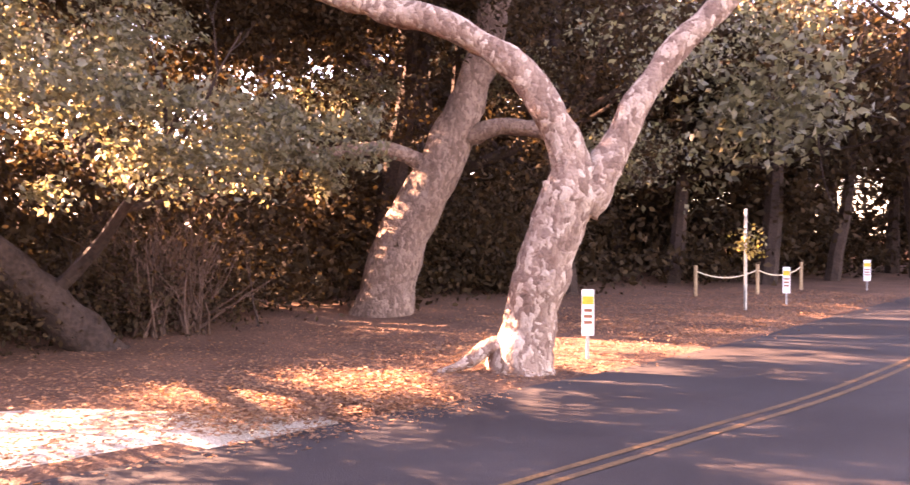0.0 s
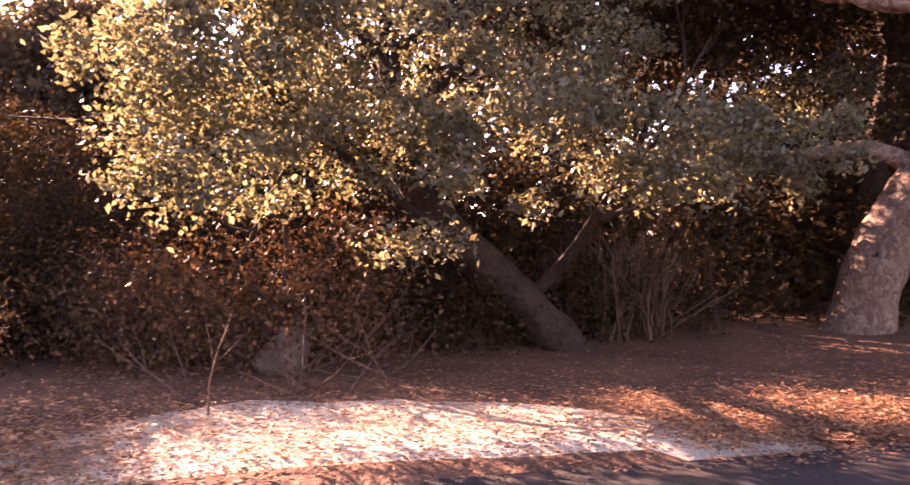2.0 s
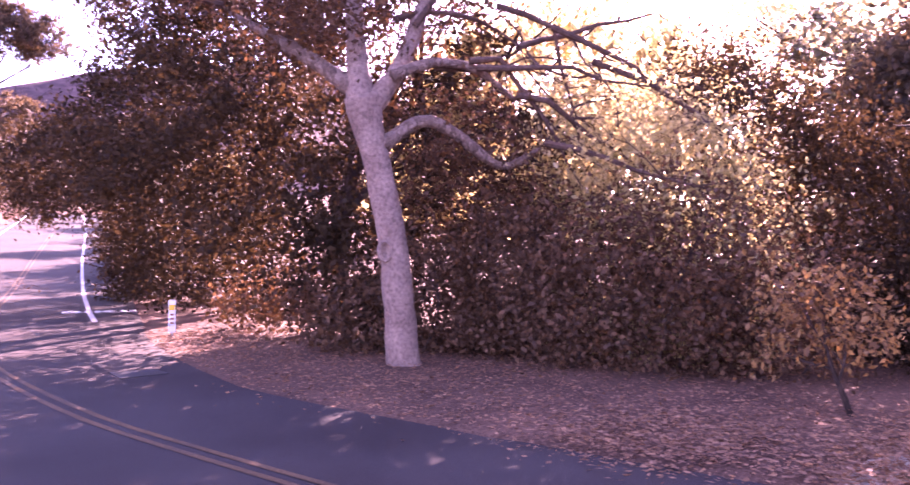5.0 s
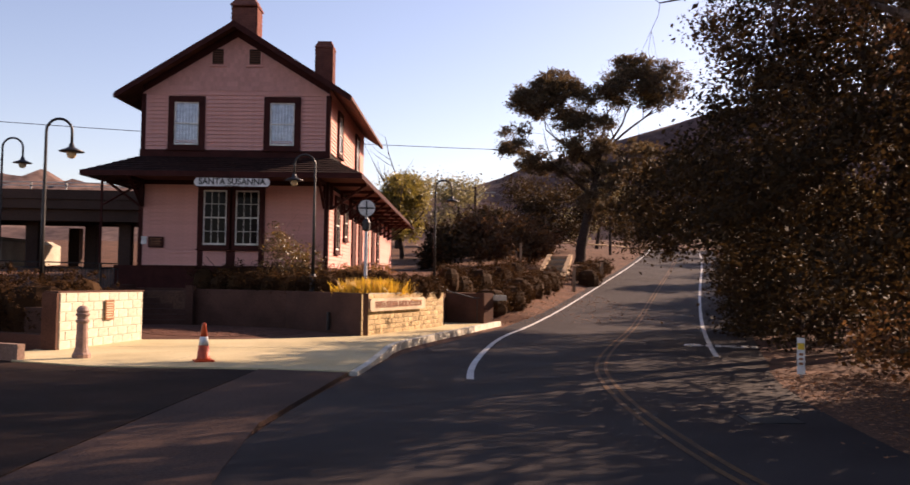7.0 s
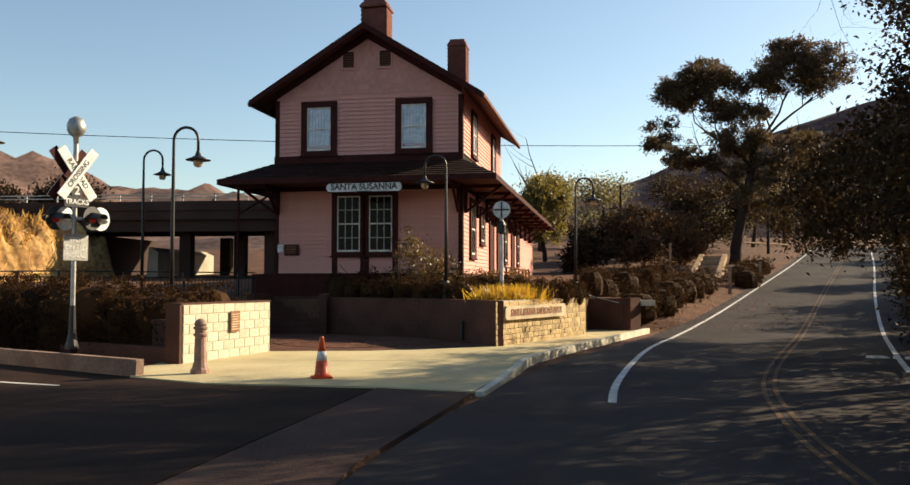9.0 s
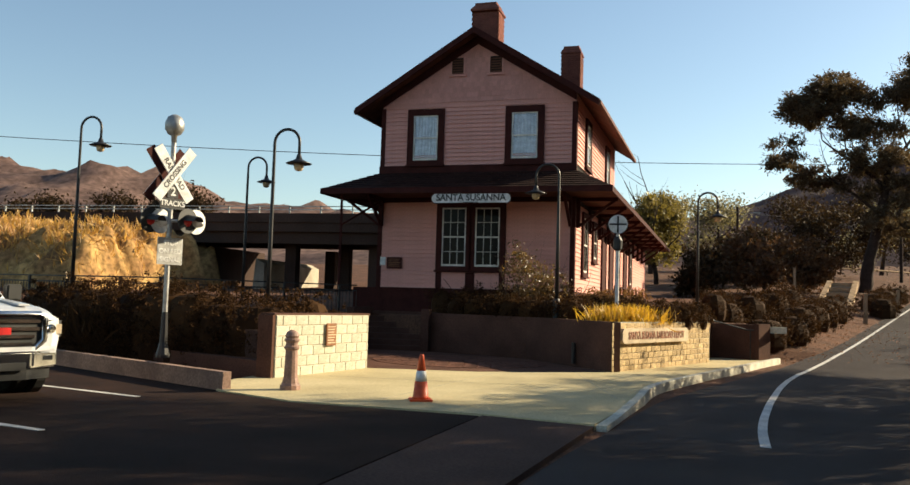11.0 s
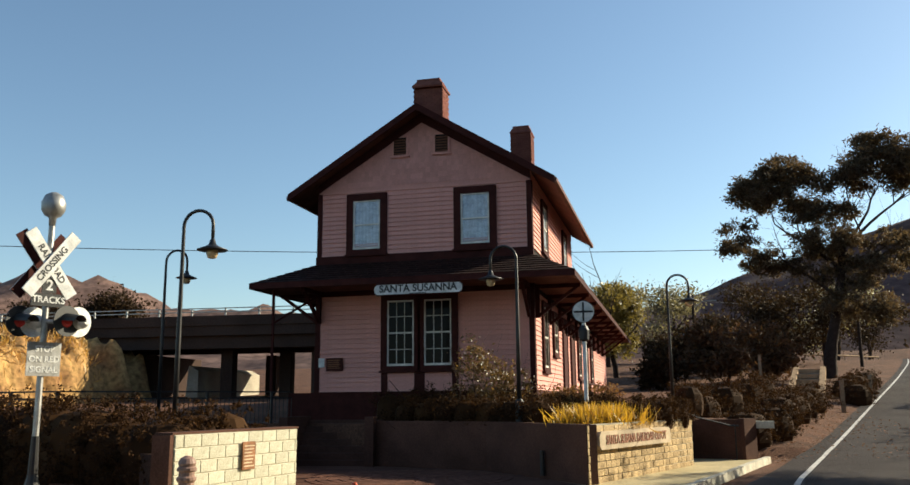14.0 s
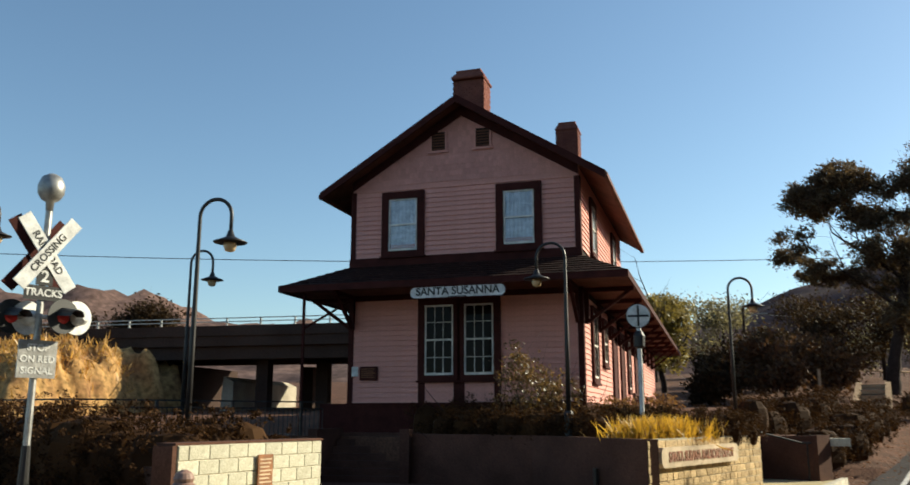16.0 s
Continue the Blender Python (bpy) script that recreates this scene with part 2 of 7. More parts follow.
def flaky_bark(name, dark, mid, pale, size):
    """Bark that scales off in plates: each plate has its tone and a raised edge."""
    m = bpy.data.materials.new(name)
    m.use_nodes = True
    nt = m.node_tree
    b = nt.nodes["Principled BSDF"]
    b.inputs["Roughness"].default_value, b.inputs["Specular IOR Level"].default_value = 0.85, 0.25
    tc = nt.nodes.new("ShaderNodeTexCoord")
    mp = nt.nodes.new("ShaderNodeMapping")
    mp.inputs["Scale"].default_value = (size, size, size * 0.5)
    nz = nt.nodes.new("ShaderNodeTexNoise")
    nz.inputs["Scale"].default_value, nz.inputs["Detail"].default_value = 7.0, 6.0
    ad = nt.nodes.new("ShaderNodeMixRGB")
    ad.blend_type, ad.inputs[0].default_value = "ADD", 1.0
    vo = nt.nodes.new("ShaderNodeTexVoronoi")
    vo.inputs["Scale"].default_value = 1.0
    ed = nt.nodes.new("ShaderNodeTexVoronoi")
    ed.feature = "DISTANCE_TO_EDGE"
    ed.inputs["Scale"].default_value = 1.0
    nt.links.new(tc.outputs["Object"], mp.inputs["Vector"])
    nt.links.new(tc.outputs["Object"], nz.inputs["Vector"])
    nt.links.new(mp.outputs[0], ad.inputs[1])
    wd = nt.nodes.new("ShaderNodeMixRGB")
    wd.blend_type, wd.inputs[0].default_value, wd.inputs[2].default_value = "MULTIPLY", 1.0, (3.2, 3.2, 3.2, 1)
    nt.links.new(nz.outputs["Color"], wd.inputs[1])
    nt.links.new(wd.outputs[0], ad.inputs[2])
    nt.links.new(ad.outputs[0], vo.inputs["Vector"])
    nt.links.new(ad.outputs[0], ed.inputs["Vector"])
    rp = nt.nodes.new("ShaderNodeValToRGB")
    e = rp.color_ramp.elements
    e[0].position, e[0].color = 0.2, (*dark, 1)
    e[1].position, e[1].color = 0.85, (*pale, 1)
    k = e.new(0.55)
    k.color = (*mid, 1)
    nt.links.new(vo.outputs["Color"], rp.inputs[0])
    n2 = nt.nodes.new("ShaderNodeTexNoise")
    n2.inputs["Scale"].default_value = 28
    nt.links.new(tc.outputs["Object"], n2.inputs["Vector"])
    mr = nt.nodes.new("ShaderNodeMapRange")
    mr.inputs["To Min"].default_value, mr.inputs["To Max"].default_value = 0.55, 1.45
    nt.links.new(n2.outputs["Fac"], mr.inputs["Value"])
    hs = nt.nodes.new("ShaderNodeHueSaturation")
    nt.links.new(rp.outputs[0], hs.inputs["Color"])
    nt.links.new(mr.outputs[0], hs.inputs["Value"])
    nt.links.new(hs.outputs[0], b.inputs["Base Color"])
    bp = nt.nodes.new("ShaderNodeBump")
    bp.inputs["Strength"].default_value, bp.inputs["Distance"].default_value = 1.0, 0.04
    nt.links.new(ed.outputs["Distance"], bp.inputs["Height"])
    nt.links.new(bp.outputs[0], b.inputs["Normal"])
    return m


M["mottled"] = flaky_bark("flaking_sycamore_bark", (0.15, 0.085, 0.06), (0.26, 0.165, 0.12), (0.44, 0.33, 0.25), 15.0)
M["bark"] = flaky_bark("plated_grey_brown_bark", (0.11, 0.066, 0.048), (0.17, 0.108, 0.08), (0.24, 0.16, 0.12), 18.0)

# ---- mesh building ----
class Form:
    """Collects vertices and faces of one mesh."""
    def __init__(self):
        self.v, self.f = [], []

    def add(self, vs, fs):
        n = len(self.v)
        self.v += [tuple(p) for p in vs]
        self.f += [tuple(i + n for i in f) for f in fs]
        return self

    def box(self, x0, y0, z0, x1, y1, z1):
        return self.add([(x0, y0, z0), (x1, y0, z0), (x1, y1, z0), (x0, y1, z0), (x0, y0, z1), (x1, y0, z1), (x1, y1, z1), (x0, y1, z1)],
                        [(0, 3, 2, 1), (4, 5, 6, 7), (0, 1, 5, 4), (1, 2, 6, 5), (2, 3, 7, 6), (3, 0, 4, 7)])

    def bar(self, a, b, w, h, up=(0, 0, 1)):
        """A bar of w x h from a to b."""
        a, b = Vector(a), Vector(b)
        d = (b - a).normalized()
        s = d.cross(Vector(up))
        s = s.normalized() * w / 2 if s.length > 1e-6 else Vector((w / 2, 0, 0))
        u = s.cross(d).normalized() * h / 2
        vs = [p + i * s + j * u for p in (a, b) for i, j in ((-1, -1), (1, -1), (1, 1), (-1, 1))]
        return self.add(vs, [(3, 2, 1, 0), (4, 5, 6, 7), (0, 1, 5, 4), (1, 2, 6, 5), (2, 3, 7, 6), (3, 0, 4, 7)])

    def tube(self, pts, radii, n=8, cap=True):
        pts = [Vector(p) for p in pts]
        if not hasattr(radii, "__len__"):
            radii = [radii] * len(pts)
        base = len(self.v)
        side = None
        for i, p in enumerate(pts):
            d = (pts[min(i + 1, len(pts) - 1)] - pts[max(i - 1, 0)])
            d = d.normalized() if d.length > 1e-9 else Vector((0, 0, 1))
            if side is None:
                side = d.cross(Vector((0.31, 0.95, 0.05))).normalized() if abs(d.z) > 0.5 else d.cross(Vector((0, 0, 1))).normalized()
            side = (side - d * side.dot(d)).normalized()
            up = d.cross(side)
            for k in range(n):
                a = 2 * math.pi * k / n
                self.v.append(tuple(p + (side * math.cos(a) + up * math.sin(a)) * radii[i]))
        for i in range(len(pts) - 1):
            for k in range(n):
                a, b = base + i * n + k, base + i * n + (k + 1) % n
                self.f.append((a, b, b + n, a + n))
        if cap:
            self.f.append(tuple(base + k for k in reversed(range(n))))
            self.f.append(tuple(base + (len(pts) - 1) * n + k for k in range(n)))
        return self

    def lathe(self, profile, n=20, at=(0, 0, 0)):
        """profile: (radius, z) from the bottom up."""
        base = len(self.v)
        for r, z in profile:
            for k in range(n):
                a = 2 * math.pi * k / n
                self.v.append((at[0] + r * math.cos(a), at[1] + r * math.sin(a), at[2] + z))
        for i in range(len(profile) - 1):
            for k in range(n):
                a, b = base + i * n + k, base + i * n + (k + 1) % n
                self.f.append((a, b, b + n, a + n))
        self.f.append(tuple(base + k for k in reversed(range(n))))
        self.f.append(tuple(base + (len(profile) - 1) * n + k for k in range(n)))
        return self

    def prism(self, outline, z0, z1):
        """An upright prism on an outline given anticlockwise."""
        n = len(outline)
        vs = [(x, y, z0) for x, y in outline] + [(x, y, z1) for x, y in outline]
        return self.add(vs, [tuple(reversed(range(n))), tuple(range(n, 2 * n))] + [(i, (i + 1) % n, n + (i + 1) % n, n + i) for i in range(n)])

    def extrude_y(self, outline, y0, y1):
        """outline in x, z; extruded along y."""
        n = len(outline)
        vs = [(x, y0, z) for x, z in outline] + [(x, y1, z) for x, z in outline]
        return self.add(vs, [tuple(range(n)), tuple(reversed(range(n, 2 * n)))] + [(i, n + i, n + (i + 1) % n, (i + 1) % n) for i in range(n)])

    def mesh(self, name, smooth=False):
        me = bpy.data.meshes.new(name)
        me.from_pydata(self.v, [], self.f)
        if smooth:
            me.polygons.foreach_set("use_smooth", [True] * len(me.polygons))
        me.update()
        return me


def part(name, form, material="", parent=None, label="", smooth=False, bevel=0.0):
    """One mesh object under a thing, or a thing of its own."""
    me = form.mesh(name, smooth) if isinstance(form, Form) else form
    if bevel:
        bm = bmesh.new()
        bm.from_mesh(me)
        bmesh.ops.bevel(bm, geom=bm.edges[:], offset=bevel, segments=2, affect="EDGES", clamp_overlap=True)
        bm.to_mesh(me)
        bm.free()
    if not me.materials:
        me.materials.append(M[material])
    ob = new(name, me)
    if parent is not None:
        ob.parent = parent
    if label:
        tagged(ob, label)
    return ob


def thing(name, loc, rz=0.0, label="", category="", group="", kind=""):
    ob = new(name)
    ob.location, ob.rotation_euler = loc, (0, 0, radians(rz))
    ob.empty_display_size = 0.2
    return tagged(ob, label, category, group, kind)


def quads(name, verts, material, loops=4):
    """A mesh of loose four-cornered pieces from an array (n, 4, 3)."""
    n = len(verts)
    me = bpy.data.meshes.new(name)
    me.vertices.add(n * 4)
    me.loops.add(n * 4)
    me.polygons.add(n)
    me.vertices.foreach_set("co", np.ascontiguousarray(verts, dtype=np.float32).ravel())
    me.loops.foreach_set("vertex_index", np.arange(n * 4, dtype=np.int32))
    me.polygons.foreach_set("loop_start", np.arange(0, n * 4, 4, dtype=np.int32))
    me.update(calc_edges=True)
    me.materials.append(M[material])
    return me


RNG = np.random.default_rng(7)


def leaf_quads(pos, size, aspect=0.55, droop=0.0, spread=0.35):
    """Pointed leaves (kites) at the places given, turned at random."""
    n = len(pos)
    d = RNG.normal(size=(n, 3))
    d[:, 2] -= droop
    d /= np.linalg.norm(d, axis=1, keepdims=True)
    e = RNG.normal(size=(n, 3))
    w = np.cross(d, e)
    w /= np.linalg.norm(w, axis=1, keepdims=True) + 1e-9
    s = size * (1 + spread * RNG.normal(size=(n, 1)).clip(-1.5, 1.5))
    d, w = d * s, w * s * aspect * 0.5
    nrm = np.cross(d, w)
    nrm = nrm / (np.linalg.norm(nrm, axis=1, keepdims=True) + 1e-9) * s * 0.12
    return np.stack([pos, pos + d * 0.45 + w + nrm, pos + d, pos + d * 0.45 - w + nrm], axis=1)


def clump_points(blobs, n, tuft=0.3, per=70, shell=0.55):
    """Places for n leaves in tufts, spread through ellipsoids (x, y, z, rx, ry, rz), denser at their skin."""
    vol = np.array([b[3] * b[4] * b[5] for b in blobs]) ** 0.7
    count = max(1, n // per)
    pick = RNG.choice(len(blobs), size=count, p=vol / vol.sum())
    b = np.array([q[:6] for q in blobs])[pick]
    u = RNG.normal(size=(count, 3))
    u /= np.linalg.norm(u, axis=1, keepdims=True)
    r = shell + (1 - shell) * RNG.random((count, 1)) ** 0.6
    r *= 1 + 0.14 * RNG.normal(size=(count, 1))
    c = b[:, :3] + u * r * b[:, 3:6]
    k = RNG.integers(0, count, size=n)
    sc = (0.5 + RNG.random(count))[k][:, None]
    return c[k] + RNG.normal(size=(n, 3)) * tuft * sc * np.array([1, 1, 0.7])


def limb(form, start, heading, length, radius, depth, rng, wobble=0.28, kids=3, rise=0.15, out=None, taper=0.35):
    """A crooked limb with smaller limbs; out collects the tips."""
    p, d = Vector(start), Vector(heading).normalized()
    pts, rad = [p.copy()], [radius]
    steps = 6
    for i in range(steps):
        d = (d + Vector((rng.gauss(0, wobble), rng.gauss(0, wobble), rng.gauss(0, wobble) + rise)) * 0.45).normalized()
        p = p + d * length / steps
        pts.append(p.copy())
        rad.append(radius * (1 - (1 - taper) * (i + 1) / steps))
    form.tube(pts, rad, 7 if radius > 0.04 else 5 if radius > 0.015 else 3, cap=False)
    if out is not None:
        out.append(pts[-1])
    if depth > 0:
        for k in range(kids):
            i = rng.randint(2, steps)
            a = Vector((rng.gauss(0, 1), rng.gauss(0, 1), rng.gauss(0.15, 0.7))).normalized()
            limb(form, pts[i], (d * 0.7 + a * 0.9), length * rng.uniform(0.5, 0.75), rad[i] * 0.62, depth - 1, rng, wobble, kids, rise, out, taper)
    return pts

# ---- ground, road, pavement ----
def rise(y):
    s = max(0.0, y + 5)
    return 0.085 * (s - 8 * (1 - math.exp(-s / 8))) if y < 70 else 0.085 * (75 - 8)


CENTRE = [(40, -160), (27, -95), (19.5, -62), (15.1, -45), (14.0, -39), (13.0, -31), (12.55, -27), (12.42, -24), (12.8, -19.3), (13.9, -14.1), (17.2, -3.9), (20.9, 7.0), (24.9, 18.4), (33.0, 41), (41.5, 66), (44, 77), (42, 88), (33, 97), (10, 108)]


def smooth_line(pts, step=0.7):
    out = []
    for i in range(len(pts) - 1):
        p0, p1, p2, p3 = (np.array(pts[max(0, min(len(pts) - 1, k))], float) for k in (i - 1, i, i + 1, i + 2))
        n = max(2, int(np.linalg.norm(p2 - p1) / step))
        for j in range(n):
            t = j / n
            out.append(0.5 * (2 * p1 + (p2 - p0) * t + (2 * p0 - 5 * p1 + 4 * p2 - p3) * t * t + (3 * p1 - p0 - 3 * p2 + p3) * t ** 3))
    out.append(np.array(pts[-1], float))
    return np.array(out)


ROAD = smooth_line(CENTRE)
_d = np.gradient(ROAD, axis=0)
_d /= np.linalg.norm(_d, axis=1, keepdims=True)
ROAD_R = np.stack([_d[:, 1], -_d[:, 0]], axis=1)   # to the right when heading up the hill


def half_right(y):
    return float(np.interp(y, [-60, -40, -30, -24, -14, 0, 40], [2.9, 2.5, 2.1, 2.0, 3.3, 4.0, 4.2]))


def half_left(y):
    return float(np.interp(y, [-60, -30, -24, -18, -14.5, -10, -1.5, 2, 20, 45], [5.2, 4.7, 4.3, 4.0, 4.2, 4.15, 4.2, 4.05, 3.9, 3.7]))


def strip(name, a_of, b_of, material, lift, parent=None, label="", y_lo=-1e9, y_hi=1e9, gap=None):
    """A ribbon along the road between two offsets to the right of its middle."""
    f = Form()
    rows = [i for i in range(len(ROAD)) if y_lo <= ROAD[i, 1] <= y_hi]
    for i in rows:
        y = ROAD[i, 1]
        for k, o in enumerate((a_of(y), a_of(y) * 0.5 + b_of(y) * 0.5, b_of(y))):
            p = ROAD[i] + ROAD_R[i] * o
            f.v.append((p[0], p[1], rise(p[1]) + lift))
    for j in range(len(rows) - 1):
        if gap and (j // gap) % 3:
            continue
        for k in range(2):
            a = j * 3 + k
            f.f.append((a, a + 1, a + 4, a + 3))
    return part(name, f, material, parent, label)


def near_road(x, y):
    i = int(np.argmin((ROAD[:, 0] - x) ** 2 + (ROAD[:, 1] - y) ** 2))
    o = (x - ROAD[i, 0]) * ROAD_R[i, 0] + (y - ROAD[i, 1]) * ROAD_R[i, 1]
    return o, ROAD[i, 1]


def ground_z(x, y):
    """The height of the open ground."""
    o, ry = near_road(x, y)
    z = rise(min(y, 75))
    right = o - half_right(ry)
    left = -o - half_left(ry)
    if right > 0:
        z += 0.02 * min(right, 1) + (max(0, right - 6) * 0.045 if right < 40 else 1.5) + 0.05 * noise.noise(Vector((x * 0.6, y * 0.6, 3)))
        if 11 < right and y > -28:
            z += min(3.0, (right - 11) * 0.12)
    elif left > 0 and y > 2:
        z += min(1.2, left * 0.25) * max(0, 1 - max(0, y - 5) / 25) * min(1, (y - 2) / 4)
    else:
        z -= 0.06
    if left > 0 and y <= 2:
        z = -0.06
    return z


_xs = np.unique(np.concatenate([np.linspace(-3000, -200, 8), np.linspace(-200, -30, 12), np.linspace(-30, 12, 43), np.linspace(12, 32, 51), np.linspace(32, 60, 15), np.linspace(60, 200, 12), np.linspace(200, 3000, 8)]))
_ys = np.unique(np.concatenate([np.linspace(-3000, -200, 8), np.linspace(-200, -75, 12), np.linspace(-75, -45, 31), np.linspace(-45, 5, 126), np.linspace(5, 90, 58), np.linspace(90, 250, 14), np.linspace(250, 3000, 8)]))
_g = Form()
for _y in _ys:
    for _x in _xs:
        _g.v.append((_x, _y, ground_z(_x, _y)))
_n = len(_xs)
for _j in range(len(_ys) - 1):
    for _i in range(_n - 1):
        _a = _j * _n + _i
        _g.f.append((_a, _a + 1, _a + _n + 1, _a + _n))
ground = tagged(part("ground", _g, "soil", smooth=True), "brown leaf-strewn earth along the road", "ground", kind="structure")

road = tagged(strip("road", lambda y: -half_left(y), half_right, "asphalt", 0.0), "patched grey asphalt road with double yellow line", "road", kind="structure")


def left_line(y):
    return float(np.interp(y, [-20, -18.3, -16.5, -15, -13, -11, -9, -7, -4, 0, 7, 26, 60], [2.08, 2.2, 2.35, 2.5, 2.74, 3.0, 3.22, 3.37, 3.48, 3.53, 3.5, 3.4, 3.2]))


strip("yellow_line", lambda y: -0.12, lambda y: -0.05, "yellow_line", 0.006, road)
strip("yellow_line", lambda y: 0.05, lambda y: 0.12, "yellow_line", 0.006, road)
strip("edge_line", lambda y: -left_line(y) - 0.06, lambda y: -left_line(y) + 0.06, "white_line", 0.006, road, y_lo=-18.9)
strip("edge_line", lambda y: 2.3, lambda y: 2.42, "white_line", 0.006, road, y_lo=-13.4)
part("asphalt_patch", Form().prism([(13.6, -22.5), (14.25, -22.45), (14.3, -21.9), (13.7, -21.85)], 0.0, 0.008), "black_paint", road, "dark tar patch on asphalt")


def text_form(words, size, material, name, parent, m, depth=0.01, label=""):
    cu = bpy.data.curves.new(name, "FONT")
    cu.body, cu.size, cu.extrude, cu.align_x, cu.align_y = words, size, depth, "CENTER", "CENTER"
    cu.offset = size * 0.022
    tmp = bpy.data.objects.new("tmp", cu)
    scene.collection.objects.link(tmp)
    bpy.context.view_layer.update()
    me = bpy.data.meshes.new_from_object(tmp.evaluated_get(bpy.context.evaluated_depsgraph_get()))
    bpy.data.objects.remove(tmp)
    me.materials.clear()
    me.materials.append(M[material])
    ob = new(name, me)
    ob.parent = parent
    ob.matrix_basis = m
    return tagged(ob, label) if label else ob


text_form("BIKE", 0.95, "white_line", "lane_lettering", road, pose(17.75, -10.5, 0.006, 0, 0, -20), 0.002, "worn white BIKE lettering")

# gravel pull-out across the road
_f = Form()
_rows = [i for i in range(len(ROAD)) if -38.0 < ROAD[i, 1] < -30.0]
for _i in _rows:
    _yy = ROAD[_i, 1]
    _w = float(np.interp(_yy, [-38.0, -37.5, -36.8, -36, -34.5, -33, -32.0, -31.2, -30.6, -30.0], [0.02, 0.5, 1.2, 2.2, 3.2, 3.3, 2.7, 1.6, 0.8, 0.02]))
    for _k in range(6):
        _p = ROAD[_i] + ROAD_R[_i] * (half_right(_yy) - 0.02 + _w * _k / 5 * (1 + 0.05 * math.sin(_yy * 1.7)))
        _f.v.append((_p[0], _p[1], ground_z(_p[0], _p[1]) + (0.03 if 0 < _k < 5 else -0.004)))
for _j in range(len(_rows) - 1):
    for _k in range(5):
        _a = _j * 6 + _k
        _f.f.append((_a, _a + 1, _a + 7, _a + 6))
tagged(part("gravel_shoulder", _f, "gravel", smooth=True), "pale sunlit gravel pull-out beside the road", "shoulder", kind="structure")

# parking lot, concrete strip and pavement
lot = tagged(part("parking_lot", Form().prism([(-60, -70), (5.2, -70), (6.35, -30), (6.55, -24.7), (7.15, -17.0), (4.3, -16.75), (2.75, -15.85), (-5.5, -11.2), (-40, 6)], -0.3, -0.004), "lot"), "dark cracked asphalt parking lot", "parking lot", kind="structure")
for _a, _b in (((-3.5, -15.6), (2.0, -17.2)), ((-3.0, -18.8), (2.9, -20.4)), ((-2.6, -22.2), (3.0, -23.7))):
    part("stall_line", Form().bar((*_a, 0.0), (*_b, 0.0), 0.1, 0.006), "white_line", lot)
tagged(part("concrete_strip", Form().prism([(5.25, -70), (9.4, -70), (8.6, -34), (8.2, -24.9), (8.12, -22.6), (8.42, -20.1), (8.75, -17.4), (7.2, -17.0), (6.6, -24.7), (6.4, -30)], -0.3, 0.006), "strip"), "old stained concrete gutter strip between lot and road, darkened for shade", "pavement", kind="structure")
pavement = tagged(part("pavement", Form().prism([(2.6, -15.95), (4.25, -16.75), (7.2, -16.95), (8.75, -17.35), (9.15, -14.6), (9.35, -12.2), (11.2, -6.3), (13.05, -0.7), (13.1, 1.2), (10.9, 1.2), (2.0, 1.2), (2.0, -14.5)], -0.3, 0.02), "concrete"), "pale concrete pavement in front of depot walls", "pavement", kind="structure")
for _a, _b in (((5.3, -16.8), (6.2, -9.0)), ((8.9, -14.0), (7.6, -8.2)), ((3.2, -12.6), (9.3, -12.4)), ((9.7, -11.3), (8.6, -8.5)), ((10.5, -8.6), (9.4, -6.6)), ((11.4, -5.8), (10.3, -4.4)), ((12.2, -3.0), (11.1, -2.4))):
    part("joint", Form().bar((*_a, 0.019), (*_b, 0.019), 0.012, 0.006), "mortar", pavement)
_c = smooth_line([(8.78, -17.4), (9.0, -15.6), (9.2, -14.1), (9.45, -12.0), (10.35, -8.9), (11.3, -6.1), (12.3, -3.0), (13.15, -0.5)], 0.55)
_cur = thing("curb", (0, 0, 0), 0, "pale concrete kerb with worn edge along the road", "curb", kind="structure")
for _i in range(len(_c) - 1):
    _h = 0.02 + 0.1 * min(1, max(0, (_c[_i][1] + 16) / 2.5))
    _h2 = 0.02 + 0.1 * min(1, max(0, (_c[_i + 1][1] + 16) / 2.5))
    _p, _q = Vector((*_c[_i], 0)), Vector((*_c[_i + 1], 0))
    _s = Vector((_q.y - _p.y, _p.x - _q.x, 0)).normalized() * 0.16
    _q = _q - (_q - _p).normalized() * 0.008
    part("kerbstone", Form().add([_p - Vector((0, 0, .3)), _p + _s - Vector((0, 0, .3)), _q + _s - Vector((0, 0, .3)), _q - Vector((0, 0, .3)),
         _p + Vector((0, 0, _h)), _p + _s * 0.85 + Vector((0, 0, _h)), _q + _s * 0.85 + Vector((0, 0, _h2)), _q + Vector((0, 0, _h2))],
        [(0, 3, 2, 1), (4, 5, 6, 7), (0, 1, 5, 4), (1, 2, 6, 5), (2, 3, 7, 6), (3, 0, 4, 7)]), "curb", _cur)
tagged(part("forecourt", Form().prism([(0.4, -3.5), (2.3, -10.2), (3.35, -10.3), (5.6, -9.9), (7.2, -9.0), (8.45, -8.2), (6.0, -4.72), (2.9, -3.3)], -0.2, 0.024), "forecourt"), "reddish brown paved forecourt before the depot steps", "paving", kind="structure")
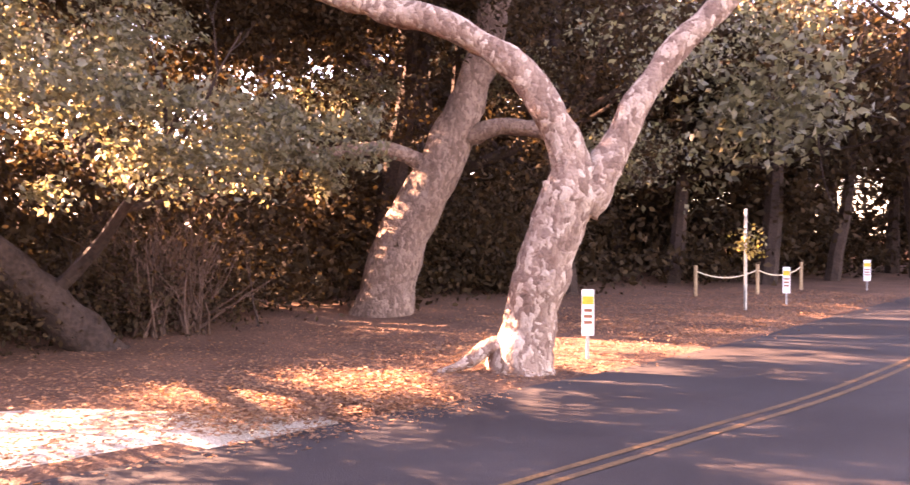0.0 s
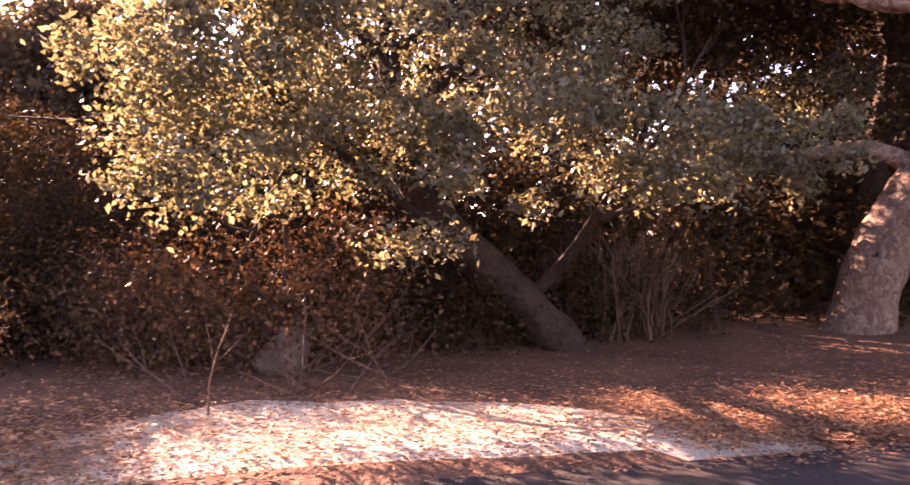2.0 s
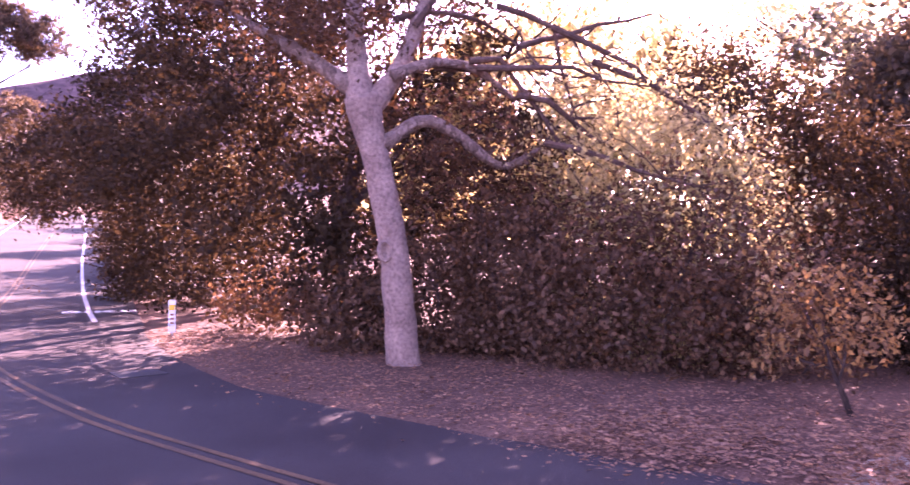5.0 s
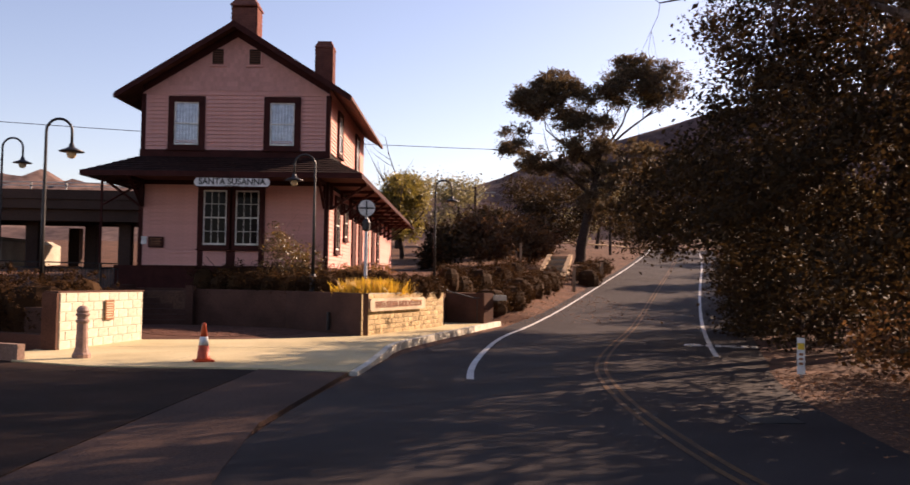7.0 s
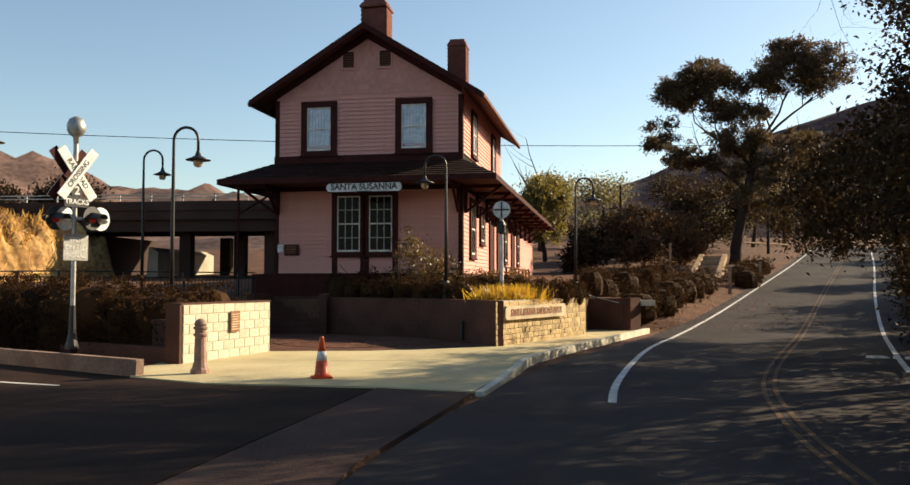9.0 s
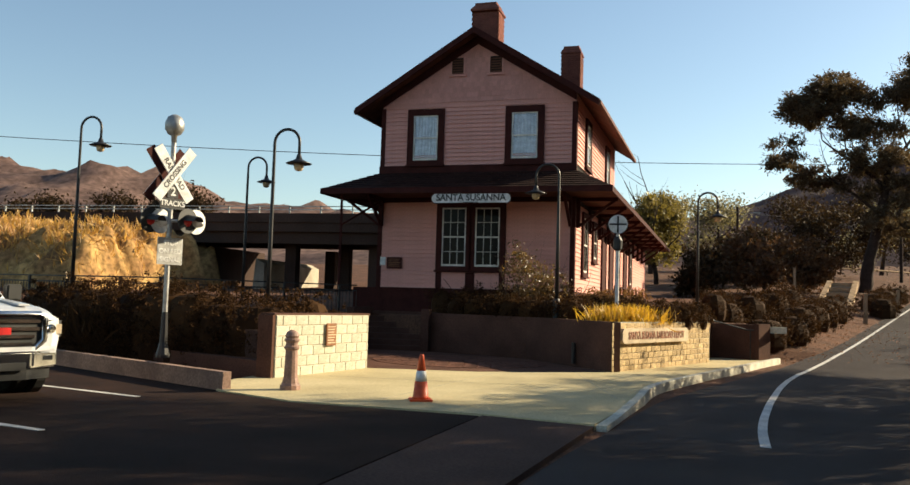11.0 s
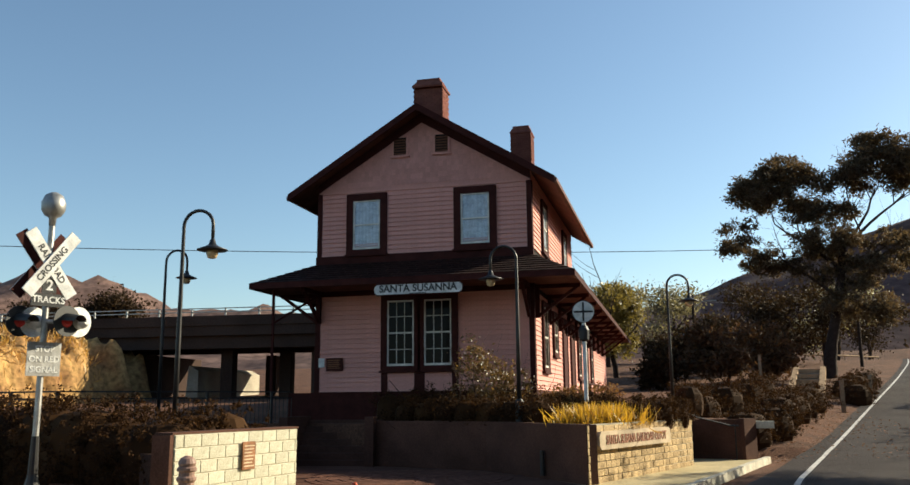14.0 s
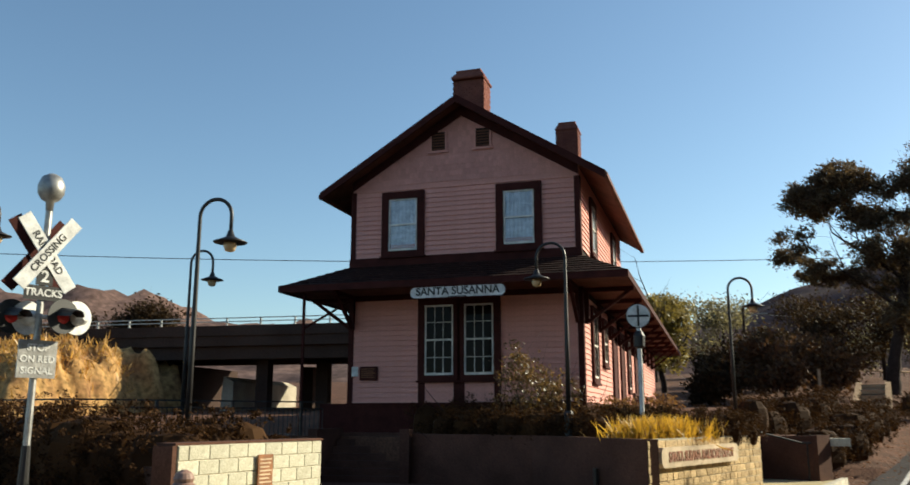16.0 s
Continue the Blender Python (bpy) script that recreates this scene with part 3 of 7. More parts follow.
# brick circle let into the pavement
_pc = thing("brick_paving", (4.6, -6.9, 0.025), 0, "reddish brick paver circle in front of the steps", "paving", kind="structure")
_pm = None
for _r in range(1, 10):
    _cnt = max(6, int(2 * math.pi * _r * 0.26 / 0.36))
    for _k in range(_cnt):
        if _pm is None:
            _pm = Form().box(-0.10, -0.16, 0, 0.10, 0.16, 0.012).mesh("paver")
            _pm.materials.append(M["paver"])
        _a = 2 * math.pi * _k / _cnt
        _o = part("paver", _pm, "paver", _pc)
        _o.matrix_basis = pose(_r * 0.24 * math.cos(_a), _r * 0.24 * math.sin(_a), 0, 0, 0, math.degrees(_a))

# ---- walls of the depot forecourt ----
def wall_run(name, pts, z0, z1, t, material, label, cap=None):
    """A retaining wall along points; its face is the line given, its thickness behind."""
    w = thing(name, (0, 0, 0), 0, label, "wall", kind="structure")
    for i in range(len(pts) - 1):
        a, b = Vector((*pts[i], 0)), Vector((*pts[i + 1], 0))
        s = Vector((a.y - b.y, b.x - a.x, 0)).normalized() * t
        part("wall_section", Form().prism([tuple(a.xy), tuple(b.xy), tuple((b + s).xy), tuple((a + s).xy)], z0, z1), material, w)
    return w


def coursed(parent, a, b, z0, z1, unit, rows, material, rng, out=0.012, ragged=0.0):
    """Blocks in courses, each its own piece, on the face from a to b (outside on its right)."""
    a, b = Vector((*a, 0)), Vector((*b, 0))
    L = (b - a).length
    d = (b - a).normalized()
    h = (z1 - z0) / rows
    yaw = math.degrees(math.atan2(d.y, d.x))
    cache = {}
    for r in range(rows):
        s = -unit * (0.5 if r % 2 else 0) - (rng.uniform(0, unit * 0.4) if ragged else 0)
        while s < L - 0.02:
            w = unit * (1 + (rng.uniform(-ragged, ragged) if ragged else 0))
            s0, s1 = max(s, 0) + 0.006, min(s + w, L) - 0.006
            s += w
            if s1 - s0 < 0.03:
                continue
            key = (round(s1 - s0, 2), rng.randint(0, 3) if ragged else 0)
            if key not in cache:
                q = out * (1 + (0.8 * key[1] if ragged else 0))
                ww = key[0]
                e = 0.008
                f = Form().add([(0, 0, 0.006), (ww, 0, 0.006), (ww, 0, h - 0.006), (0, 0, h - 0.006), (e, -q, e + .006), (ww - e, -q, e + .006), (ww - e, -q, h - e - .006), (e, -q, h - e - .006)],
                               [(4, 5, 6, 7), (0, 1, 5, 4), (1, 2, 6, 5), (2, 3, 7, 6), (3, 0, 4, 7)])
                cache[key] = f.mesh("block")
                cache[key].materials.append(M[material])
            p = a + d * s0
            o = part("block" if not ragged else "stone", cache[key], material, parent)
            o.matrix_basis = pose(p.x, p.y, z0 + r * h, 0, 0, yaw)


_rng = random.Random(4)
BL, BR = (2.52, -13.62), (3.24, -10.35)
bw = wall_run("block_wall", [BL, BR], -0.1, 1.2, 0.3, "mortar", "sunlit pale concrete block wall with bronze plaque")
coursed(bw, BL, BR, 0.0, 1.2, 0.41, 6, "block", _rng, 0.014)
part("cap", Form().prism([(2.50, -13.65), (3.27, -10.33), (2.93, -10.25), (2.17, -13.57)], 1.203, 1.235), "wall", bw)
# The end face is coloured dark for its shade, beside the pale blocks.
part("wall_end", Form().prism([(2.16, -13.63), (2.49, -13.7), (2.51, -13.62), (2.2, -13.55)], -0.1, 1.2), "wall", bw)
pl = thing("bronze_plaque", (2.93, -11.87, 0.8), 77.6, "small bronze plaque with unreadable rows of text", "plaque")
part("plate", Form().box(-0.18, -0.045, -0.23, 0.18, -0.02, 0.23), "bronze", pl, bevel=0.006)
for _k in range(7):
    part("text_bar", Form().box(-0.14, -0.051, 0.15 - _k * 0.055, 0.14 - 0.03 * (_k % 3), -0.045, 0.17 - _k * 0.055), "sandstone", pl)
W1, W2, W3, W4 = (2.85, -3.35), (6.0, -4.75), (8.51, -8.2), (11.05, -2.55)
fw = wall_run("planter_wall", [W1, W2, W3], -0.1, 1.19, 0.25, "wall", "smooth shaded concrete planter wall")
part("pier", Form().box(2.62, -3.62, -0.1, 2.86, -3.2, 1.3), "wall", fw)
part("drain_pipe", Form().tube([(7.52, -6.97, 0.1), (7.52, -6.97, 0.62)], 0.05, 10), "black_metal", fw)
sw = wall_run("stone_wall", [(8.56, -8.08), W4], -0.1, 1.19, 0.12, "mortar", "sunlit split stone wall carrying a long name sign")
coursed(sw, (W3[0] + 0.012, W3[1] - 0.03), W4, 0.0, 1.17, 0.26, 8, "stone", _rng, 0.005, 0.3)
_sd2 = Vector((W4[0] - W3[0], W4[1] - W3[1], 0)).normalized()
_yaw = math.degrees(math.atan2(_sd2.y, _sd2.x))
_mid = Vector((*W3, 0)) + _sd2 * 2.3
sg = thing("wall_sign", (_mid.x, _mid.y, 0.86), _yaw, "long pale stone sign reading Santa Susana Railroad Depot", "sign")
_o = [(-1.9, -0.18), (1.9, -0.18), (1.98, -0.1), (1.98, 0.1), (1.9, 0.18), (-1.9, 0.18), (-1.98, 0.1), (-1.98, -0.1)]
part("panel", Form().extrude_y(_o, -0.14, -0.03), "sandstone", sg)
text_form("SANTA SUSANA RAILROAD DEPOT", 0.185, "letters", "lettering", sg, pose(0, -0.145, 0, 90, 0, 0) @ Matrix.Diagonal((1.15, 1.4, 1, 1)), 0.008)
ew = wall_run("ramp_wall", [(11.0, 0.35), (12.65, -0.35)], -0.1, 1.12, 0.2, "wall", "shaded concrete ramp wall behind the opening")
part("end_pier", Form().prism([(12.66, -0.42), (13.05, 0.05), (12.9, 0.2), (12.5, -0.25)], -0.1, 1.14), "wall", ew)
part("ledge", Form().box(13.06, 0.1, 0.86, 13.55, 0.35, 1.06), "curb", ew)
hr = thing("ramp_handrail", (0, 0, 0), 0, "black tubular handrail beside the ramp", "handrail")
part("rail", Form().tube([(11.05, -1.6, 1.35), (11.3, -0.9, 1.2), (12.3, -0.5, 0.95), (12.5, -0.5, 0.95)], 0.025, 8), "black_metal", hr)
for _x, _y, _z in ((11.1, -1.5, 1.33), (12.4, -0.5, 0.95)):
    part("post", Form().tube([(_x, _y, 0.0), (_x, _y, _z)], 0.02, 8), "black_metal", hr)
# platform soil behind the walls
tagged(part("planter_soil", Form().prism([(0, -1.6), (2.9, -3.1), (6.1, -4.5), (8.42, -7.75), (10.8, -2.6), (11.4, 1.0), (12.4, 0.9), (13.5, 12), (17, 30), (-3, 30), (-3, -1.6)], -0.2, 1.1), "soil"), "dark planted earth in raised depot bed", "soil", kind="structure")
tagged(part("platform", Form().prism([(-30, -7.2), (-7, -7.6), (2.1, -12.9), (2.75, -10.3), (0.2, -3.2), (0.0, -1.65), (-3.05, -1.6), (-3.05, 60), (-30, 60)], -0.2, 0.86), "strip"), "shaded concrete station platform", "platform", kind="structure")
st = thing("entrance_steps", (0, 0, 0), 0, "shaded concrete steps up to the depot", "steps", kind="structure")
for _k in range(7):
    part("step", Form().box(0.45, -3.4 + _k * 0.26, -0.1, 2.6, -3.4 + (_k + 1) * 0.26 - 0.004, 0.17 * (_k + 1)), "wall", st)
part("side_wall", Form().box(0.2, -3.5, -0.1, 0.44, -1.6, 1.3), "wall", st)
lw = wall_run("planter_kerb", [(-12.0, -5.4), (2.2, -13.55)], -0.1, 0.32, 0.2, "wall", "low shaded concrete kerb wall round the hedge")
lc = wall_run("lot_kerb", [(-16.0, -6.1), (2.66, -15.86)], -0.1, 0.3, 0.16, "kerb_shaded", "raised kerb at the edge of the lot, coloured brown for its shade")
tagged(part("planter_soil", Form().prism([(-12, -5.2), (2.1, -13.3), (2.8, -10.3), (0.2, -6.0), (-11, -3.0)], 0, 0.3), "soil"), "dark earth under the hedge", "soil", kind="structure")

# ---- depot building ----
HW = 6.9
depot = thing("depot_building", (0, 0, 0), -4.2, "two-storey pink wooden railway depot with brown trim and hipped skirt roof", "building")
DEEP, UP_DEEP = 27.0, 10.6
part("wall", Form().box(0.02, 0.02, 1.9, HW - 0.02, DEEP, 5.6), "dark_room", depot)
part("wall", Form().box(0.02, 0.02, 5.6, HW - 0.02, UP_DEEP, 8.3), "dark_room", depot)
part("foundation", Form().box(-0.9, -0.02, 0.5, HW + 0.05, DEEP, 1.98), "trim", depot, "dark brown boarded foundation")
part("gable", Form().extrude_y([(0.0, 8.28), (HW, 8.28), (HW, 8.58), (HW / 2, 10.73), (0.0, 8.58)], 0.0, UP_DEEP), "siding", depot)


def board(L, h):
    """One lap of siding, thicker at its lower edge."""
    return Form().add([(0, 0.0, 0), (L, 0.0, 0), (L, -0.042, 0), (0, -0.042, 0), (0, 0.0, h), (L, 0.0, h), (L, -0.008, h), (0, -0.008, h)],
                      [(0, 1, 2, 3), (7, 6, 5, 4), (3, 2, 6, 7), (0, 3, 7, 4), (1, 5, 6, 2), (0, 4, 5, 1)])


def siding(x0, x1, z0, z1, h, place):
    me = board(x1 - x0, h + 0.004).mesh("siding_board")
    me.materials.append(M["siding"])
    n = int(round((z1 - z0) / h))
    for k in range(n):
        o = part("siding_board", me, "siding", depot)
        o.matrix_basis = place(x0, z0 + k * h)


_front = lambda x, z: pose(x, 0.0, z)
_side = lambda x, z: pose(HW - 0.02, x, z, 0, 0, 90)
siding(0.1, HW - 0.1, 2.0, 4.96, 0.148, _front)
siding(0.1, HW - 0.1, 6.25, 8.27, 0.144, _front)
siding(0.1, DEEP - 0.1, 2.0, 4.96, 0.148, _side)
siding(0.1, UP_DEEP - 0.1, 6.25, 8.27, 0.144, _side)
# scalloped shingles in the gable
_f = Form()
_r = random.Random(2)
for _k in range(13):
    _z = 8.44 + _k * 0.17
    _half = min(HW / 2 - 0.02, (10.66 - _z) / 0.616)
    _x = -_half + (0.07 if _k % 2 else 0)
    while _x < _half - 0.05:
        _w = 0.135 + _r.uniform(-0.02, 0.02)
        _q = 0.02 + _r.uniform(0, 0.008)
        _c0 = HW / 2 + _x
        _f.add([(_c0, -_q, _z + 0.02), (_c0 + _w / 2, -_q, _z), (_c0 + _w - 0.008, -_q, _z + 0.02), (_c0 + _w - 0.008, -0.004, _z + 0.19), (_c0, -0.004, _z + 0.19)], [(0, 1, 2, 3, 4)])
        _x += _w
tagged(part("gable_shingles", _f, "shingle", depot, "pink scalloped gable shingles"), kind="stuff")
for _n, _b in (("corner_board", (-0.03, -0.05, 1.98, 0.13, 0.0, 4.98)), ("corner_board", (HW - 0.13, -0.05, 1.98, HW + 0.03, 0.0, 4.98)), ("corner_board", (-0.03, -0.05, 6.0, 0.13, 0.0, 8.3)), ("corner_board", (HW - 0.13, -0.05, 6.0, HW + 0.03, 0.0, 8.3)),
               ("corner_board", (HW - 0.01, 0.004, 1.98, HW + 0.034, 0.16, 4.98)), ("corner_board", (HW - 0.01, 0.004, 6.0, HW + 0.034, 0.16, 8.3)),
               ("belt_course", (-0.05, -0.07, 5.98, HW + 0.05, 0.0, 6.24)), ("frieze_board", (0.13, -0.045, 8.27, HW - 0.13, 0.0, 8.34)), ("frieze_board", (-0.05, -0.06, 4.96, HW + 0.05, 0.0, 5.3)), ("water_table", (-0.05, -0.06, 1.92, HW + 0.05, -0.02, 2.0))):
    part(_n, Form().box(*_b), "trim" if _n != "frieze_board" or _b[2] < 6 else "siding", depot)


def window(name, x, z, w, h, cols, rows, place, casing=0.2, curtain=True, label=""):
    """A sash window: casing, sashes, muntins, panes. place turns (x, z) on the wall into a pose."""
    wd = new(name)
    wd.parent = depot
    wd.matrix_basis = place(x, z) @ pose(0, -0.036, 0)
    if label:
        tagged(wd, label)
    c = casing
    part("casing", Form().box(-c, -0.075, -c * 0.7, 0, 0, h + c).box(w, -0.075, -c * 0.7, w + c, 0, h + c).box(0, -0.075, h, w, 0, h + c).box(-c - 0.04, -0.11, -c * 0.7 - 0.06, w + c + 0.04, 0, -c * 0.7), "trim", wd)
    part("sill", Form().box(0, -0.085, -c * 0.7, w, 0, -0.002), "trim", wd)
    s = 0.05
    part("sash", Form().box(0, -0.05, 0, s, -0.015, h).box(w - s, -0.05, 0, w, -0.015, h).box(s, -0.05, 0, w - s, -0.015, s * 1.4).box(s, -0.05, h - s, w - s, -0.015, h).box(s, -0.055, h / 2 - 0.025, w - s, -0.015, h / 2 + 0.025), "sash", wd, "white painted sash")
    for k in range(1, cols):
        part("muntin", Form().box(s + (w - 2 * s) * k / cols - 0.01, -0.046, s, s + (w - 2 * s) * k / cols + 0.01, -0.02, h - s), "sash", wd)
    for k in range(1, rows):
        if abs(k / rows - 0.5) > 0.01:
            part("muntin", Form().box(s, -0.044, h * k / rows - 0.01, w - s, -0.022, h * k / rows + 0.01), "sash", wd)
    part("pane", Form().box(s, -0.034, s, w - s, -0.030, h - s), "glass" if not curtain else "curtain_glass", wd)
    if curtain:
        f = Form()
        n = 14
        f.v = [(s + (w - 2 * s) * i / n, -0.008 - 0.012 * (i % 2), z0) for z0 in (h * 0.12, h - s) for i in range(n + 1)]
        f.f = [(i, i + 1, n + 2 + i, n + 1 + i) for i in range(n)]
        part("curtain", f, "curtain", wd, "white gathered curtain")
    return wd


def clear_glass():
    m = bpy.data.materials.new("clear_glass")
    m.use_nodes = True
    nt = m.node_tree
    g = nt.nodes.new("ShaderNodeBsdfGlossy")
    g.inputs["Roughness"].default_value = 0.02
    t = nt.nodes.new("ShaderNodeBsdfTransparent")
    t.inputs["Color"].default_value = (0.85, 0.87, 0.9, 1)
    mx = nt.nodes.new("ShaderNodeMixShader")
    mx.inputs[0].default_value = 0.07
    nt.links.new(t.outputs[0], mx.inputs[1])
    nt.links.new(g.outputs[0], mx.inputs[2])
    nt.links.new(mx.outputs[0], nt.nodes["Material Output"].inputs["Surface"])
    return m


M["curtain_glass"] = clear_glass()
window("window", 1.2, 6.42, 0.9, 1.58, 1, 2, _front, 0.22, True, "brown-cased sash window with white curtains")
window("window", 4.72, 6.42, 0.9, 1.58, 1, 2, _front, 0.22, True, "brown-cased sash window with white curtains")
window("window", 2.36, 2.76, 0.86, 2.0, 3, 4, _front, 0.2, False, "tall dark multi-paned depot window")
window("window", 3.54, 2.76, 0.86, 2.0, 3, 4, _front, 0.2, False, "tall dark multi-paned depot window")
for _x0, _x1 in ((2.16, 2.36), (3.22, 3.54), (4.4, 4.6)):
    part("window_apron", Form().box(_x0, -0.06, 2.0, _x1, 0, 2.55), "trim", depot)
for _y, _z, _w, _h in ((1.6, 2.7, 0.9, 1.9), (4.0, 3.3, 0.8, 1.2), (11.5, 2.7, 0.9, 1.9), (17.0, 2.7, 0.9, 1.9)):
    window("window", _y, _z, _w, _h, 2, 2, _side, 0.18, False)
for _y in (2.0, 7.3):
    window("window", _y, 6.5, 0.85, 1.45, 1, 2, _side, 0.18, True)
for _y in (6.6, 9.0, 14.5):
    _dr = new("door")
    _dr.parent, _dr.matrix_basis = depot, _side(_y, 2.0) @ pose(0, -0.03, 0)
    part("casing", Form().box(-0.15, -0.07, 0, 0, 0, 2.7).box(1.0, -0.07, 0, 1.15, 0, 2.7).box(0, -0.07, 2.5, 1.0, 0, 2.7), "trim", _dr)
    part("leaf", Form().box(0.0, -0.05, 0, 1.0, -0.01, 2.1), "trim", _dr)
    part("transom", Form().box(0.0, -0.05, 2.14, 1.0, -0.01, 2.5), "glass", _dr)
for _x in (2.48, 3.85):
    _v = new("gable_vent")
    _v.parent, _v.matrix_basis = depot, pose(_x, 0, 9.4)
    part("backing", Form().box(0.04, -0.03, 0.04, 0.48, -0.022, 0.60), "dark_room", _v)
    part("frame", Form().box(0, -0.06, 0, 0.05, 0, 0.64).box(0.47, -0.06, 0, 0.52, 0, 0.64).box(0.05, -0.06, 0.59, 0.47, 0, 0.64).box(-0.06, -0.08, -0.06, 0.58, 0, 0), "siding", _v)
    for _k in range(6):
        part("slat", Form().add([(0.05, -0.03, 0.08 + _k * 0.088), (0.47, -0.03, 0.08 + _k * 0.088), (0.47, -0.065, 0.03 + _k * 0.088), (0.05, -0.065, 0.03 + _k * 0.088), (0.05, -0.03, 0.095 + _k * 0.088), (0.47, -0.03, 0.095 + _k * 0.088), (0.47, -0.065, 0.045 + _k * 0.088), (0.05, -0.065, 0.045 + _k * 0.088)],
             [(0, 1, 2, 3), (4, 7, 6, 5), (3, 2, 6, 7), (0, 3, 7, 4), (1, 5, 6, 2)]), "soffit", _v)


def roof_plane(name, a, b, c, d, rows, parent, t=0.06, soffit=True):
    """A shingled slope: a-b the eave, d-c the ridge, with stepped courses of single shingles."""
    a, b, c, d = map(Vector, (a, b, c, d))
    nrm = (b - a).cross(d - a).normalized()
    f = Form()
    rng = random.Random(len(bpy.data.meshes))
    for r in range(rows):
        u0, u1 = r / rows, min(1.0, (r + 1.25) / rows)
        p, q = a.lerp(d, u0), b.lerp(c, u0)
        p1, q1 = a.lerp(d, u1), b.lerp(c, u1)
        n = max(1, int((q - p).length / 0.32))
        for k in range(n):
            s0, s1 = (k + 0.02) / n, (k + 0.98) / n
            h = 0.028 + rng.uniform(0, 0.012)
            f.add([p.lerp(q, s0) + nrm * h, p.lerp(q, s1) + nrm * h, p1.lerp(q1, s1) + nrm * 0.008, p1.lerp(q1, s0) + nrm * 0.008, p.lerp(q, s0), p.lerp(q, s1)], [(0, 1, 2, 3), (4, 5, 1, 0)])
    tagged(part(name + "_shingles", f, "roof", parent), kind="stuff")
    part(name, Form().add([a, b, c, d, a - nrm * t, b - nrm * t, c - nrm * t, d - nrm * t], [(0, 1, 2, 3), (7, 6, 5, 4), (0, 4, 5, 1), (1, 5, 6, 2), (2, 6, 7, 3), (3, 7, 4, 0)]), "soffit", parent)


EX, EZ, EY = 0.82, 8.2, -0.62
_rz, _mx = 10.86, HW / 2
roof_plane("roof", (-EX, UP_DEEP + 0.5, EZ), (-EX, EY, EZ), (_mx, EY, _rz), (_mx, UP_DEEP + 0.5, _rz), 22, depot, 0.09)
roof_plane("roof", (HW + EX, EY, EZ), (HW + EX, UP_DEEP + 0.5, EZ), (_mx, UP_DEEP + 0.5, _rz), (_mx, EY, _rz), 22, depot, 0.09)
for _sx in (-1, 1):
    _e = _mx + _sx * (_mx + EX)
    _f = Form().add([(_e, EY - 0.03, EZ - 0.2), (_mx, EY - 0.03, _rz - 0.2), (_mx, EY - 0.03, _rz + 0.03), (_e, EY - 0.03, EZ + 0.03), (_e, EY + 0.02, EZ - 0.2), (_mx, EY + 0.02, _rz - 0.2), (_mx, EY + 0.02, _rz + 0.03), (_e, EY + 0.02, EZ + 0.03)],
                    [(0, 1, 2, 3), (7, 6, 5, 4), (0, 4, 5, 1), (2, 6, 7, 3), (0, 3, 7, 4)] if _sx < 0 else [(3, 2, 1, 0), (4, 5, 6, 7), (1, 5, 4, 0), (3, 7, 6, 2), (4, 7, 3, 0)])
    part("bargeboard", _f, "trim", depot)
    # Dark board added to widen the band of shaded soffit under the overhang.
    _in = [(_mx + _sx * HW / 2, 8.34), (_mx + _sx * HW / 2, 8.62), (_mx, 10.76), (_mx, 10.44)]
    part("rake_board", Form().extrude_y(_in if _sx < 0 else _in[::-1], -0.07, -0.034), "trim", depot)
    part("gutter", Form().box(_e - 0.06, EY + 0.02, EZ - 0.14, _e + 0.06, UP_DEEP + 0.5, EZ - 0.02), "soffit", depot)
# skirt roof
LX, LY, LZ, TZ = 1.42, -1.78, 5.22, 6.0
roof_plane("skirt_roof", (-LX, LY, LZ), (HW + LX, LY, LZ), (HW, 0, TZ), (0, 0, TZ), 8, depot)
roof_plane("skirt_roof", (HW + LX, LY, LZ), (HW + LX, UP_DEEP, LZ), (HW, UP_DEEP, TZ), (HW, 0, TZ), 8, depot)
roof_plane("skirt_roof", (-LX, UP_DEEP, LZ), (-LX, LY, LZ), (0, 0, TZ), (0, UP_DEEP, TZ), 8, depot)
roof_plane("freight_roof", (HW + LX, UP_DEEP, LZ), (HW + LX, DEEP + 1, LZ), (_mx, DEEP + 1, 7.4), (_mx, UP_DEEP, 7.4), 16, depot)
roof_plane("freight_roof", (-LX, DEEP + 1, LZ), (-LX, UP_DEEP, LZ), (_mx, UP_DEEP, 7.4), (_mx, DEEP + 1, 7.4), 16, depot)
part("soffit", Form().box(-LX, LY, LZ - 0.1, HW + LX, 0, LZ - 0.06).box(HW, 0.0, LZ - 0.1, HW + LX, DEEP + 1, LZ - 0.06).box(-LX, 0.0, LZ - 0.1, 0, DEEP + 1, LZ - 0.06), "soffit", depot)
part("fascia", Form().box(-LX - 0.03, LY - 0.03, LZ - 0.16, HW + LX + 0.03, LY, LZ + 0.02).box(HW + LX, LY, LZ - 0.16, HW + LX + 0.03, DEEP + 1, LZ + 0.02).box(-LX - 0.03, LY, LZ - 0.16, -LX, DEEP + 1, LZ + 0.02), "trim", depot)


